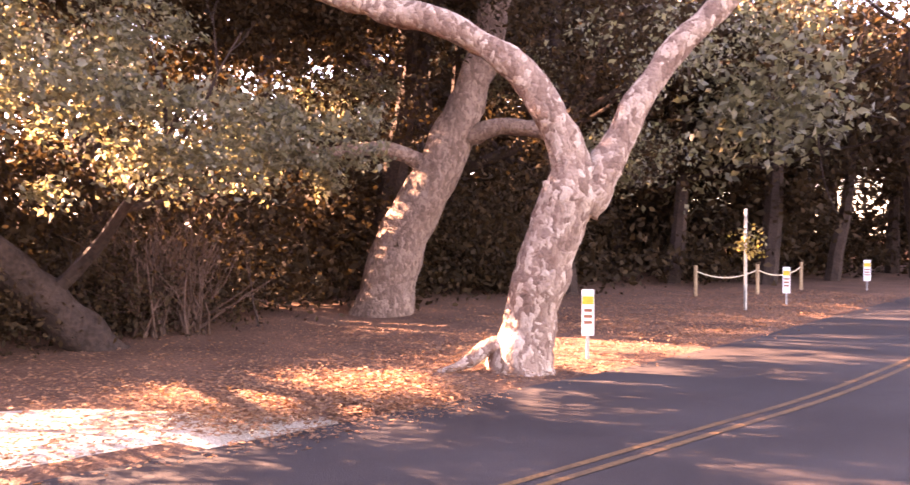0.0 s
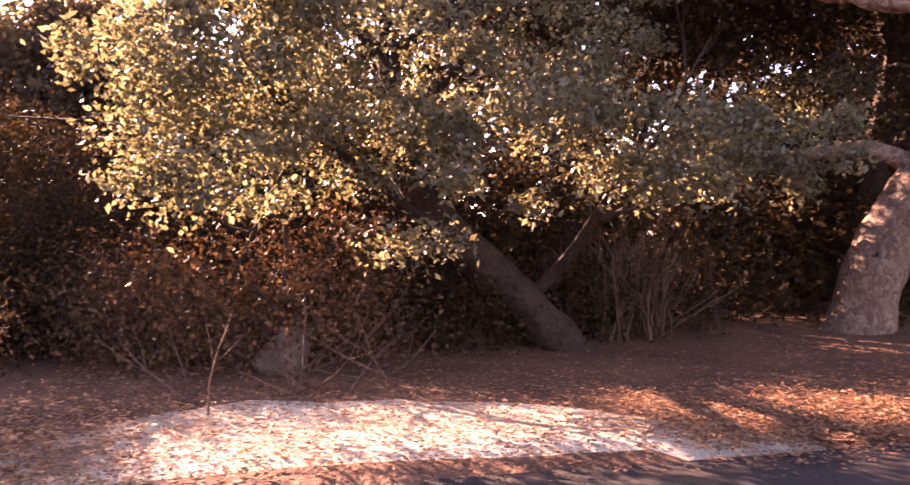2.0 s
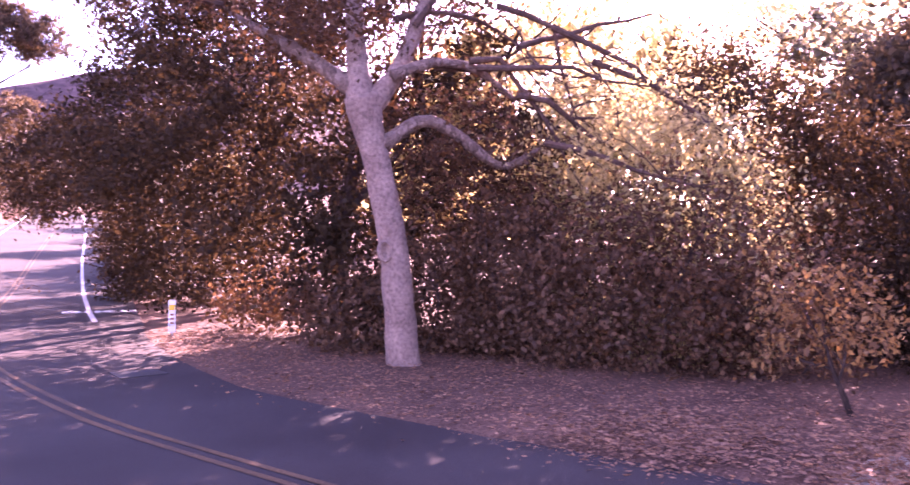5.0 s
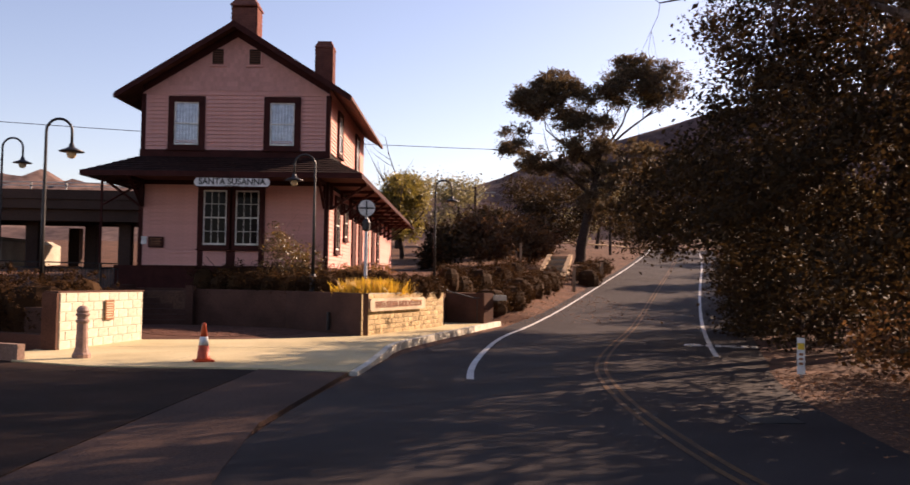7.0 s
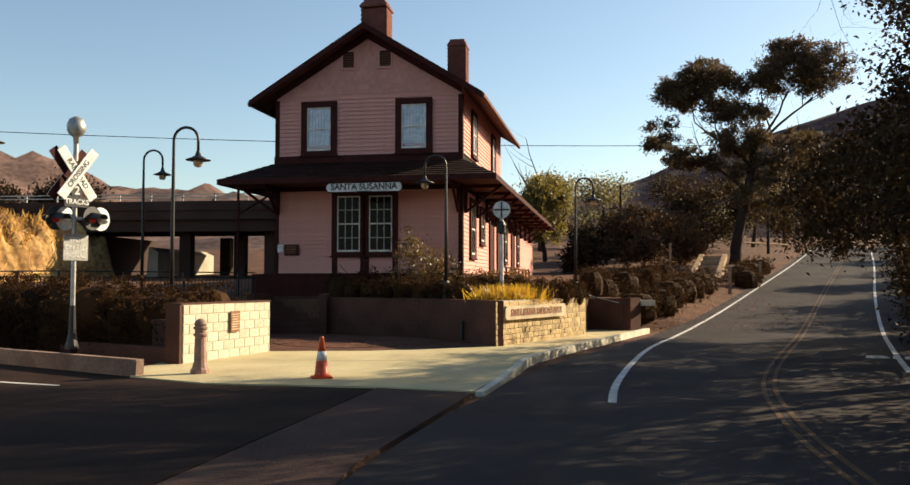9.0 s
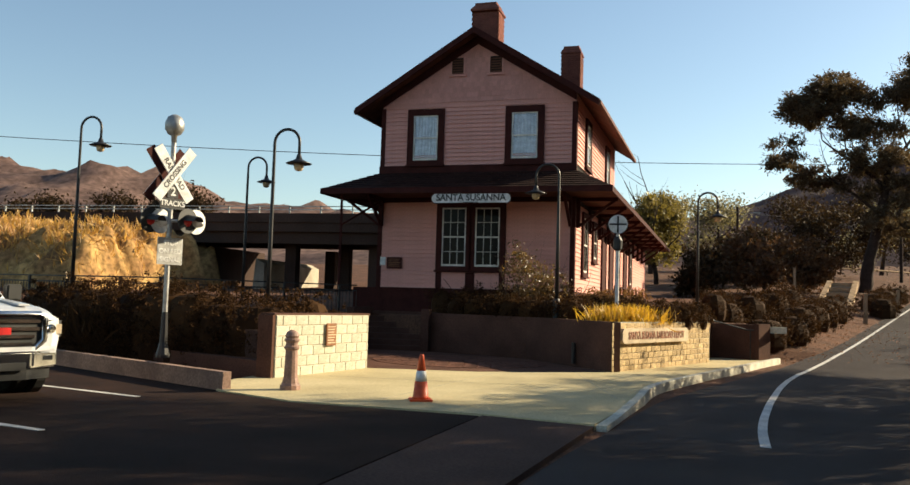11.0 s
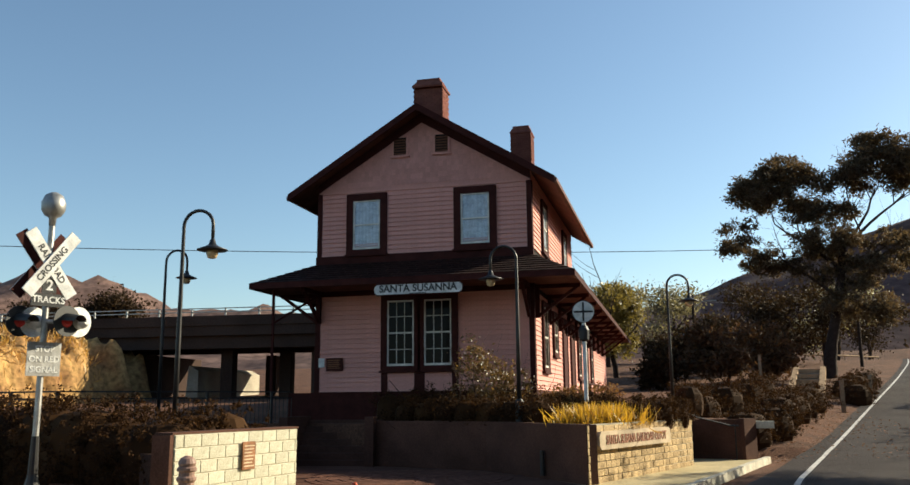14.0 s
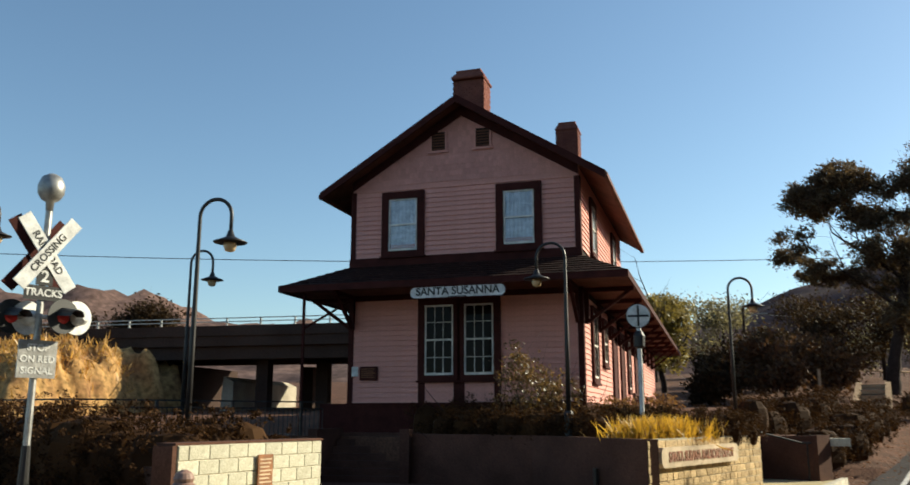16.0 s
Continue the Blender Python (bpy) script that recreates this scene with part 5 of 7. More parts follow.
for _x, _w, _z0, _z1, _z2 in _sec:
    _tw = _w * (0.80 if _z2 > 1.5 else 0.90)
    _row = [(-_w * 0.96, _z0), (-_w, (_z0 + _z1) / 2), (-_w * 0.985, _z1), (-_tw, _z2 - 0.05), (-_tw * 0.86, _z2), (0, _z2 + 0.025)]
    _row += [(-y, z) for y, z in reversed(_row[:-1])]
    _f.v += [(_x, y, z) for y, z in _row]
_m = 11
for _i in range(len(_sec) - 1):
    for _k in range(_m):
        _a, _c2 = _i * _m + _k, _i * _m + (_k + 1) % _m
        _f.f.append((_a, _c2, _c2 + _m, _a + _m))
_f.f += [tuple(reversed(range(_m))), tuple(range((len(_sec) - 1) * _m, len(_sec) * _m))]
part("body", _f, "truck_paint", tk, "white painted body")
for _s in (-1, 1):
    part("hood_crease", Form().bar((-0.15, _s * 0.5, 1.235), (-1.3, _s * 0.55, 1.33), 0.16, 0.03), "truck_paint", tk, bevel=0.01)
_gs = [(-0.66, 0.78), (-0.5, 0.64), (0.5, 0.64), (0.66, 0.78), (0.66, 1.06), (0.6, 1.12), (-0.6, 1.12), (-0.66, 1.06)]
part("grille_opening", Form().add([(0.075, y, z) for y, z in _gs] + [(-0.05, y, z) for y, z in _gs], [tuple(range(8))] + [(i, 8 + i, 8 + (i + 1) % 8, (i + 1) % 8) for i in range(8)]), "black_paint", tk)
part("grille_surround", Form().tube([(0.085, y, z) for y, z in _gs + _gs[:1]], 0.045, 8), "chrome", tk, "chrome grille surround", smooth=True)
for _k in range(4):
    part("grille_bar", Form().box(0.07, -0.6 + 0.03 * (3 - _k) * (_k < 2), 0.71 + _k * 0.1, 0.115, 0.6 - 0.03 * (3 - _k) * (_k < 2), 0.755 + _k * 0.1), "chrome", tk, bevel=0.012)
part("badge", Form().box(0.115, -0.2, 0.86, 0.13, 0.2, 0.95), "red_paint", tk, "plain red badge")
for _s in (-1, 1):
    _h = new("headlight")
    _h.parent = tk
    part("lens", Form().add([(0.07, _s * 0.70, 0.80), (0.07, _s * 0.70, 1.05), (-0.02, _s * 0.96, 1.04), (-0.02, _s * 0.96, 0.82), (-0.15, _s * 0.70, 0.80), (-0.15, _s * 0.70, 1.05), (-0.25, _s * 1.005, 1.04), (-0.25, _s * 1.005, 0.84)], [(0, 1, 2, 3), (1, 5, 6, 2), (3, 2, 6, 7), (0, 3, 7, 4), (0, 4, 5, 1)]), "black_paint", _h)
    part("reflector", Form().lathe([(0.07, 0), (0.055, 0.03), (0.02, 0.035)], 16), "chrome", _h).matrix_basis = pose(0.045, _s * 0.78, 0.93, 0, 90, 20 * _s)
    part("turn_lamp", Form().box(-0.02, min(_s * 0.86, _s * 0.94), 0.86, 0.028, max(_s * 0.86, _s * 0.94), 0.99), "sandstone", _h)
    part("mirror", Form().box(-1.75, min(_s * 1.02, _s * 1.24), 1.28, -1.6, max(_s * 1.02, _s * 1.24), 1.52), "black_paint", tk, bevel=0.02)
_bo = [(-0.3, -1.02), (0.02, -0.9), (0.13, -0.5), (0.13, 0.5), (0.02, 0.9), (-0.3, 1.02)]
part("bumper", Form().prism(_bo, 0.42, 0.64), "chrome", tk, "chrome front bumper", bevel=0.03)
part("bumper_top", Form().prism([(x + 0.01, y * 0.97) for x, y in _bo], 0.641, 0.70), "truck_paint", tk)
part("bumper_intake", Form().box(0.1, -0.42, 0.40, 0.136, 0.42, 0.50), "black_paint", tk)
for _s in (-1, 1):
    part("fog_lamp", Form().box(0.02, min(_s * 0.6, _s * 0.8), 0.52, 0.085, max(_s * 0.6, _s * 0.8), 0.58), "black_paint", tk)
part("air_dam", Form().prism([(x - 0.06, y * 0.93) for x, y in _bo], 0.27, 0.42), "black_paint", tk)
part("windshield", Form().add([(-1.40, -0.84, 1.345), (-1.40, 0.84, 1.345), (-2.04, 0.74, 1.86), (-2.04, -0.74, 1.86), (-1.5, -0.84, 1.25), (-1.5, 0.84, 1.25), (-2.1, 0.74, 1.8), (-2.1, -0.74, 1.8)], [(0, 1, 2, 3), (0, 4, 5, 1), (2, 6, 7, 3)]), "glass", tk)
for _s in (-1, 1):
    part("side_window", Form().add([(-1.75, _s * 0.985, 1.26), (-3.75, _s * 0.985, 1.26), (-3.65, _s * 0.845, 1.78), (-2.2, _s * 0.845, 1.78)], [(0, 1, 2, 3)]), "glass", tk)
    for _x in (-1.05, -4.75):
        _wh = new("wheel")
        _wh.parent, _wh.matrix_basis = tk, pose(_x, _s * 0.86, 0.41, 90, 0, 0)
        part("tyre", Form().lathe([(0.28, -0.13), (0.38, -0.13), (0.41, -0.08), (0.41, 0.08), (0.38, 0.13), (0.28, 0.13)], 28), "rubber", _wh, smooth=False)
        part("rim", Form().lathe([(0.27, -0.11), (0.2, -0.1), (0.08, -0.12), (0.08, 0.12), (0.2, 0.1), (0.27, 0.11)], 20), "chrome", _wh)
    part("wheel_arch", Form().tube([(-1.05 + 0.5 * math.cos(a), _s * 1.01, 0.41 + 0.5 * math.sin(a)) for a in np.linspace(0, math.pi, 12)], 0.05, 6), "black_paint", tk)
    part("wheel_well", Form().lathe([(0.48, -0.12), (0.48, 0.005)], 24), "black_paint", tk).matrix_basis = pose(-1.05, _s * 1.012, 0.41, 90 * _s, 0, 0)

# ---- trail markers across the road ----
def paddle(x, y, h, w, face, label, bars=True):
    t = thing("marker_post", (x, y, ground_z(x, y) - 0.05), face, label, "marker post", "roadside markers")
    part("stake", Form().box(-0.02, -0.015, 0, 0.02, 0.015, 0.5), "grey_metal", t)
    part("panel", Form().box(-w / 2, -0.03, h - 0.62, w / 2, -0.015, h), "white_paint", t, "white flexible panel", bevel=0.004)
    part("reflector", Form().box(-w / 2 + .01, -0.036, h - 0.2, w / 2 - .01, -0.03, h - 0.09), "yellow_tape", t)
    for k in range(3):
        part("text_bar", Form().box(-w / 2 + .03, -0.036, h - 0.3 - k * 0.08, w / 2 - .03, -0.03, h - 0.26 - k * 0.08), "letters" if bars else "black_paint", t)


paddle(17.75, -41.82, 0.98, 0.17, -122, "white flexible marker with yellow reflector beside the mottled tree")
paddle(16.5, -17.6, 0.75, 0.13, -25, "white marker post with yellow numerals bars at road edge")
paddle(21.33, -51.7, 0.95, 0.17, -140, "white notice panel on a stake by the rope fence")
paddle(23.16, -58.5, 0.95, 0.2, -140, "small pale bluish sign panel far along the road")
dl = thing("thin_pole", (21.03, -49.74, 0), 0, "thin grey metal pole with a leafy sprig", "pole")
part("shaft", Form().tube([(0, 0, -0.2), (0, 0, 2.25)], 0.035, 8), "grey_metal", dl)
part("sprig", quads("sprig", leaf_quads(RNG.normal(size=(160, 3)) * 0.16 + np.array([-0.15, 0.05, 1.5]), 0.09, 0.6), "pepper"), "pepper", dl, "yellow-green leaf sprig")
_pf = [(24.54, -52.4), (24.13, -54.55), (24.62, -57.4)]
rf = thing("rope_fence", (0, 0, 0), 0, "low rope fence on wooden stakes", "fence")
for _x, _y in _pf:
    part("stake", Form().tube([(_x, _y, -0.1), (_x, _y, 0.85)], 0.05, 8), "wood", rf)
for _a, _b in zip(_pf, _pf[1:]):
    part("rope", Form().tube([Vector((*_a, 0.7)).lerp(Vector((*_b, 0.7)), t) - Vector((0, 0, 0.8 * t * (1 - t))) for t in np.linspace(0, 1, 10)], 0.018, 5), "sandstone", rf)

# ---- plants ----
def tree(name, base, label, category="tree", group=""):
    return thing(name, base, 0, label, category, group)


def rel(base, pts):
    return [(p[0] - base[0], p[1] - base[1], p[2] - base[2]) for p in pts]


def crown(t, blobs, n, size, material, tuft=0.3, per=70, shell=0.55, aspect=0.55, droop=0.0, name="crown", label=""):
    b = t.location
    pos = clump_points([(q[0] - b.x, q[1] - b.y, q[2] - b.z, *q[3:]) for q in blobs], n, tuft, per, shell)
    me = quads(name, leaf_quads(pos, size, aspect, droop), material)
    return part(name, me, material, t, label)


def view_a(lat, z, depth):
    return (9.385 + 0.816 * depth - 0.578 * lat, -33.72 - 0.578 * depth - 0.816 * lat, z)


def view_c(lat, z, depth):
    return (9.36 + 0.678 * depth + 0.736 * lat, -33.3 + 0.736 * depth - 0.678 * lat, z)


def knobbly(t, name, pts, radii, material, n=14, rough=0.06):
    """A trunk or great limb with an uneven skin."""
    line = smooth_line3(pts)
    u = np.linspace(0, 1, len(pts))
    rr = np.interp(np.linspace(0, 1, len(line)), u, radii)
    f = Form().tube(line, list(rr), n)
    out = []
    for v in f.v:
        q = Vector(v)
        k = noise.fractal(q * 2.3, 1.0, 2.0, 3) * rough + noise.noise(q * 9) * rough * 0.3
        i = int(np.argmin([(q - Vector(p)).length for p in line]))
        d = q - Vector(line[i])
        out.append(tuple(q + d.normalized() * k if d.length > 1e-6 else q))
    f.v = out
    return part(name, f, material, t, smooth=True)


def smooth_line3(pts, per=6):
    out = []
    P = [np.array(p, float) for p in pts]
    for i in range(len(P) - 1):
        p0, p1, p2, p3 = (P[max(0, min(len(P) - 1, k))] for k in (i - 1, i, i + 1, i + 2))
        for j in range(per):
            s = j / per
            out.append(tuple(0.5 * (2 * p1 + (p2 - p0) * s + (2 * p0 - 5 * p1 + 4 * p2 - p3) * s * s + (3 * p1 - p0 - 3 * p2 + p3) * s ** 3)))
    out.append(tuple(P[-1]))
    return out


# the mottled forked tree at the road
_b = view_a(0.82, 0.0, 10.55)
ta = tree("sycamore_tree", _b, "forked sycamore with mottled pale bark leaning over the road")
knobbly(ta, "trunk", rel(_b, [view_a(0.80, -0.15, 10.5), view_a(0.80, 0.1, 10.5), view_a(0.88, 0.5, 10.5), view_a(1.02, 1.1, 10.5), view_a(1.22, 1.7, 10.5), view_a(1.42, 2.2, 10.5)]), [0.52, 0.40, 0.335, 0.325, 0.33, 0.36], "mottled", 18)
knobbly(ta, "limb", rel(_b, [view_a(1.34, 2.05, 10.45), view_a(1.42, 2.5, 10.45), view_a(1.2, 3.05, 10.45), view_a(0.82, 3.62, 10.5), view_a(0.4, 3.95, 10.5), view_a(-0.31, 4.33, 10.6), view_a(-1.3, 4.6, 10.8), view_a(-3, 5.2, 11)]), [0.28, 0.24, 0.2, 0.19, 0.18, 0.17, 0.15, 0.08], "mottled", 14)
knobbly(ta, "limb", rel(_b, [view_a(1.5, 2.0, 10.55), view_a(1.72, 2.35, 10.55), view_a(1.98, 2.75, 10.6), view_a(2.31, 3.4, 10.7), view_a(2.74, 3.95, 10.8), view_a(3.3, 4.5, 10.9), view_a(4.4, 5.6, 11)]), [0.29, 0.24, 0.2, 0.18, 0.17, 0.16, 0.1], "mottled", 14)
knobbly(ta, "root", rel(_b, [view_a(0.7, 0.25, 10.5), view_a(0.42, 0.32, 10.4), view_a(0.1, 0.12, 10.3), view_a(-0.25, 0.0, 10.3)]), [0.2, 0.11, 0.07, 0.03], "mottled", 8, 0.02)
_f, _tips, _r = Form(), [], random.Random(11)
for _s, _h in (((-3, 5.2), (-1, 0, .5)), ((4.4, 5.6), (.4, -1, .6)), ((-1.3, 4.6), (0.3, .6, .8)), ((3.3, 4.5), (-.6, -.3, .7))):
    limb(_f, view_a(_s[0], _s[1], 11), _h, 2.8, 0.08, 2, _r, out=_tips)
_f.v = rel(_b, _f.v)
tagged(part("branchwork", _f, "bark", ta), kind="stuff")
crown(ta, [(*view_a(-3.2, 6.4, 11.5), 2.2, 2.2, 1.2), (*view_a(0.8, 6.9, 11.5), 2.4, 2.4, 1.0), (*view_a(4.5, 7.0, 11.5), 2.4, 2.4, 1.2), (*view_a(3.5, 5.0, 14.5), 1.6, 1.6, 0.8)], 5000, 0.10, "oak", 0.3)
# the rear leaning tree
_b = view_a(-1.5, 0.0, 17.6)
tb = tree("oak_tree", _b, "stout leaning oak trunk with one sunlit patch of bark")
knobbly(tb, "trunk", rel(_b, [view_a(-1.55, -0.2, 17.6), view_a(-1.48, 0.1, 17.6), view_a(-1.12, 1.5, 17.6), view_a(-0.29, 3.1, 17.6), view_a(0.31, 4.6, 17.6), view_a(0.8, 6.2, 17.7), view_a(1.2, 8.5, 17.8)]), [0.78, 0.62, 0.5, 0.46, 0.36, 0.3, 0.15], "bark", 18, 0.08)
knobbly(tb, "limb", rel(_b, [view_a(0.1, 3.6, 17.6), view_a(0.9, 3.85, 17.3), view_a(1.9, 3.7, 17.2), view_a(2.6, 3.0, 17.3)]), [0.22, 0.17, 0.14, 0.06], "bark", 10)
knobbly(tb, "limb", rel(_b, [view_a(-0.4, 3.0, 17.6), view_a(-1.4, 3.4, 17.3), view_a(-2.8, 3.3, 17.0), view_a(-4, 3.8, 17.0)]), [0.2, 0.15, 0.12, 0.05], "bark", 10)
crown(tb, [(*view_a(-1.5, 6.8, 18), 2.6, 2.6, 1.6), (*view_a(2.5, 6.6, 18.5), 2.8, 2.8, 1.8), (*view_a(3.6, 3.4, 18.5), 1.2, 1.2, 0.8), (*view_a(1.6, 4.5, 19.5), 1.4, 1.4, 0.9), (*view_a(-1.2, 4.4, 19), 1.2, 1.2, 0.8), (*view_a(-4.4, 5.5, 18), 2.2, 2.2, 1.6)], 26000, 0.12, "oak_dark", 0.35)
# Paler leaf colour paints the sprays of this crown that catch sun.
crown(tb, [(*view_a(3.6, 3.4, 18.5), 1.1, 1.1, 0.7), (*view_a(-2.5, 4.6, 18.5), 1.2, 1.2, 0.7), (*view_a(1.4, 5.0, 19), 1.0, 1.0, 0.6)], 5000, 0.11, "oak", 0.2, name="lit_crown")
# the leaning oak with the great crown
_b = (22.4, -36.65, 0.0)
td = tree("live_oak_tree", _b, "live oak with dark leaning trunk and wide sunlit crown")
knobbly(td, "trunk", rel(_b, [(22.4, -36.8, -0.2), (22.4, -36.62, 0.05), (22.35, -36.05, 0.7), (22.3, -35.4, 1.3), (22.2, -34.75, 1.9), (22.1, -34.05, 2.9), (22.0, -33.9, 4.2), (21.8, -33.7, 6.0)]), [0.42, 0.34, 0.29, 0.28, 0.25, 0.2, 0.15, 0.08], "dark_bark", 14)
_f, _tips, _r = Form(), [], random.Random(21)
for _p, _h, _l in (((22.2, -34.75, 1.9), (-.6, .7, .35), 3.6), ((22.1, -34.1, 2.8), (-.4, 1, .3), 4.4), ((22.05, -34, 3.4), (-.5, -.8, .4), 4.2), ((22, -33.9, 4.2), (-.3, .8, .8), 4.0), ((22, -33.9, 4.4), (.3, -.9, .7), 4.2), ((21.9, -33.8, 5), (-.7, .1, .9), 3.4), ((22.35, -36.0, .8), (-.3, -.6, 1), 3.4)):
    limb(_f, _p, _h, _l, 0.11, 2, _r, out=_tips)
_f.v = rel(_b, _f.v)
tagged(part("branchwork", _f, "dark_bark", td), kind="stuff")
D_BLOBS = [(20.1, -31.9, 4.0, 1.5, 1.5, 1.6), (20.9, -33.4, 4.3, 2.0, 2.0, 1.5), (19.6, -31.9, 2.9, 1.0, 1.3, 0.9), (19.7, -34.2, 2.3, 0.8, 0.7, 1.0), (20.4, -35.2, 3.2, 1.4, 1.4, 0.9), (21.6, -36.2, 4.6, 1.5, 1.5, 1.0), (21.8, -38.4, 3.3, 1.0, 1.2, 0.6),
           (19.7, -31.9, 5.0, 1.1, 1.4, 1.0), (20.2, -37.6, 2.9, 1.0, 1.4, 0.6), (19.9, -39.2, 2.9, 0.7, 1.0, 0.6)]
crown(td, D_BLOBS, 52000, 0.09, "oak", 0.22, 210, 0.6)
# Leaves added above the view, to cut the sky light on the crown below.
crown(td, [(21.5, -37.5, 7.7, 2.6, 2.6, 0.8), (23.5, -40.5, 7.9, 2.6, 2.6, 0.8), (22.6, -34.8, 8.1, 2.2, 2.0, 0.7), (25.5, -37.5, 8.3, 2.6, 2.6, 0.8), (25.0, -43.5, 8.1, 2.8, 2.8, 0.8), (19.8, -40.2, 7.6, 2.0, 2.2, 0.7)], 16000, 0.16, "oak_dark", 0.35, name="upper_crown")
# Dense foliage added sunward, to keep sun off the right of the crown.
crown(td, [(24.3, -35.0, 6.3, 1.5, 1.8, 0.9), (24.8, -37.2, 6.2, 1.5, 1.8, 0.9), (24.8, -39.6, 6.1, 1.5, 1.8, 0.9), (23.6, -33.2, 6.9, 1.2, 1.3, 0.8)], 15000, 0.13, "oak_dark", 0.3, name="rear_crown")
# pale smooth tree by the road bend
_b = (16.95, -24.0, 0.0)
tc_ = tree("pale_oak_tree", _b, "tall pale-barked oak with knot scar and bare spreading limbs")
knobbly(tc_, "trunk", rel(_b, [view_c(-0.72, -0.2, 12.15), view_c(-0.72, 0.05, 12.15), view_c(-0.78, 0.7, 12.15), view_c(-0.86, 1.55, 12.15), view_c(-1.0, 2.4, 12.15), view_c(-1.17, 3.1, 12.15), view_c(-1.33, 3.8, 12.15)]), [0.31, 0.25, 0.225, 0.21, 0.2, 0.2, 0.26], "pale_bark", 16, 0.025)
for _pts, _rad in (([(-1.35, 3.7), (-1.42, 4.4), (-1.5, 5.2), (-1.6, 7.0)], [0.22, 0.16, 0.13, 0.06]), ([(-1.25, 3.6), (-0.85, 4.2), (-0.6, 4.9), (-0.1, 6.5)], [0.18, 0.14, 0.12, 0.05]),
                   ([(-1.3, 3.8), (-1.8, 4.2), (-2.4, 4.6), (-3.4, 5.2)], [0.16, 0.12, 0.1, 0.04]), ([(-1.05, 3.1), (-0.5, 3.5), (0.0, 3.35), (0.7, 2.9), (1.3, 3.2)], [0.12, 0.1, 0.09, 0.07, 0.03]), ([(-0.9, 4.1), (-0.3, 4.35), (0.3, 4.3), (0.9, 3.9)], [0.1, 0.08, 0.07, 0.03])):
    # Thin limbs take a darker bark colour, standing in for backlighting.
    knobbly(tc_, "limb", rel(_b, [view_c(l, z, 12.15 + 0.25 * i) for i, (l, z) in enumerate(_pts)]), _rad, "pale_bark" if _rad[0] > 0.17 else "bark", 10, 0.02)
part("knot", Form().tube(rel(_b, [view_c(-0.97 + 0.085 * math.cos(a), 1.62 + 0.13 * math.sin(a), 11.95) for a in np.linspace(0, 2 * math.pi, 13)]), 0.035, 6), "pale_bark", tc_)
_f, _r = Form(), random.Random(31)
for _l, _z, _h in ((-0.3, 4.3, (.8, -.3, .3)), (0.3, 4.3, (.9, -.5, .2)), (-0.1, 6.3, (.8, -.4, .2)), (-0.6, 4.9, (.5, -.5, .7)), (-1.6, 6.8, (-.3, .5, .5)), (-3.4, 5.2, (-.6, .5, .2)), (0.9, 3.9, (.6, -.6, -.2)), (1.3, 3.2, (.6, -.4, -.1)), (-0.9, 5.0, (.6, -.2, .5)),
                   (0.2, 4.4, (.7, -.6, .1)), (0.9, 4.6, (.7, -.6, -.1)), (1.4, 4.9, (.7, -.6, -.2)), (2.0, 4.4, (.7, -.6, -.3)), (0.6, 5.2, (.7, -.5, .0))):
    limb(_f, view_c(_l, _z, 12.5), _h, 2.8, 0.055, 3, _r, 0.5, 5, -0.04, taper=0.15)
_f.v = rel(_b, _f.v)
tagged(part("bare_twigwork", _f, "twig", tc_, "fine bare twigs"), kind="stuff")
crown(tc_, [(*view_c(-2.6, 5.6, 12.6), 1.8, 1.8, 1.1), (*view_c(-1.6, 5.0, 13.0), 1.2, 1.2, 0.8), (*view_c(-0.2, 3.4, 13.6), 1.3, 1.3, 0.7), (*view_c(0.2, 2.3, 14), 1.4, 1.2, 0.9)], 15000, 0.085, "russet", 0.28)
# Leaves added out of view overhead, only to shade road and shoulder.
crown(tc_, [(20.5, -22.8, 7.1, 1.9, 1.8, 0.7), (21.6, -24.0, 7.2, 1.6, 1.4, 0.7), (23.0, -24.4, 7.2, 1.4, 1.2, 0.6), (19.6, -21.6, 7.0, 1.6, 1.6, 0.7)], 11000, 0.09, "russet", 0.3, name="upper_crown")

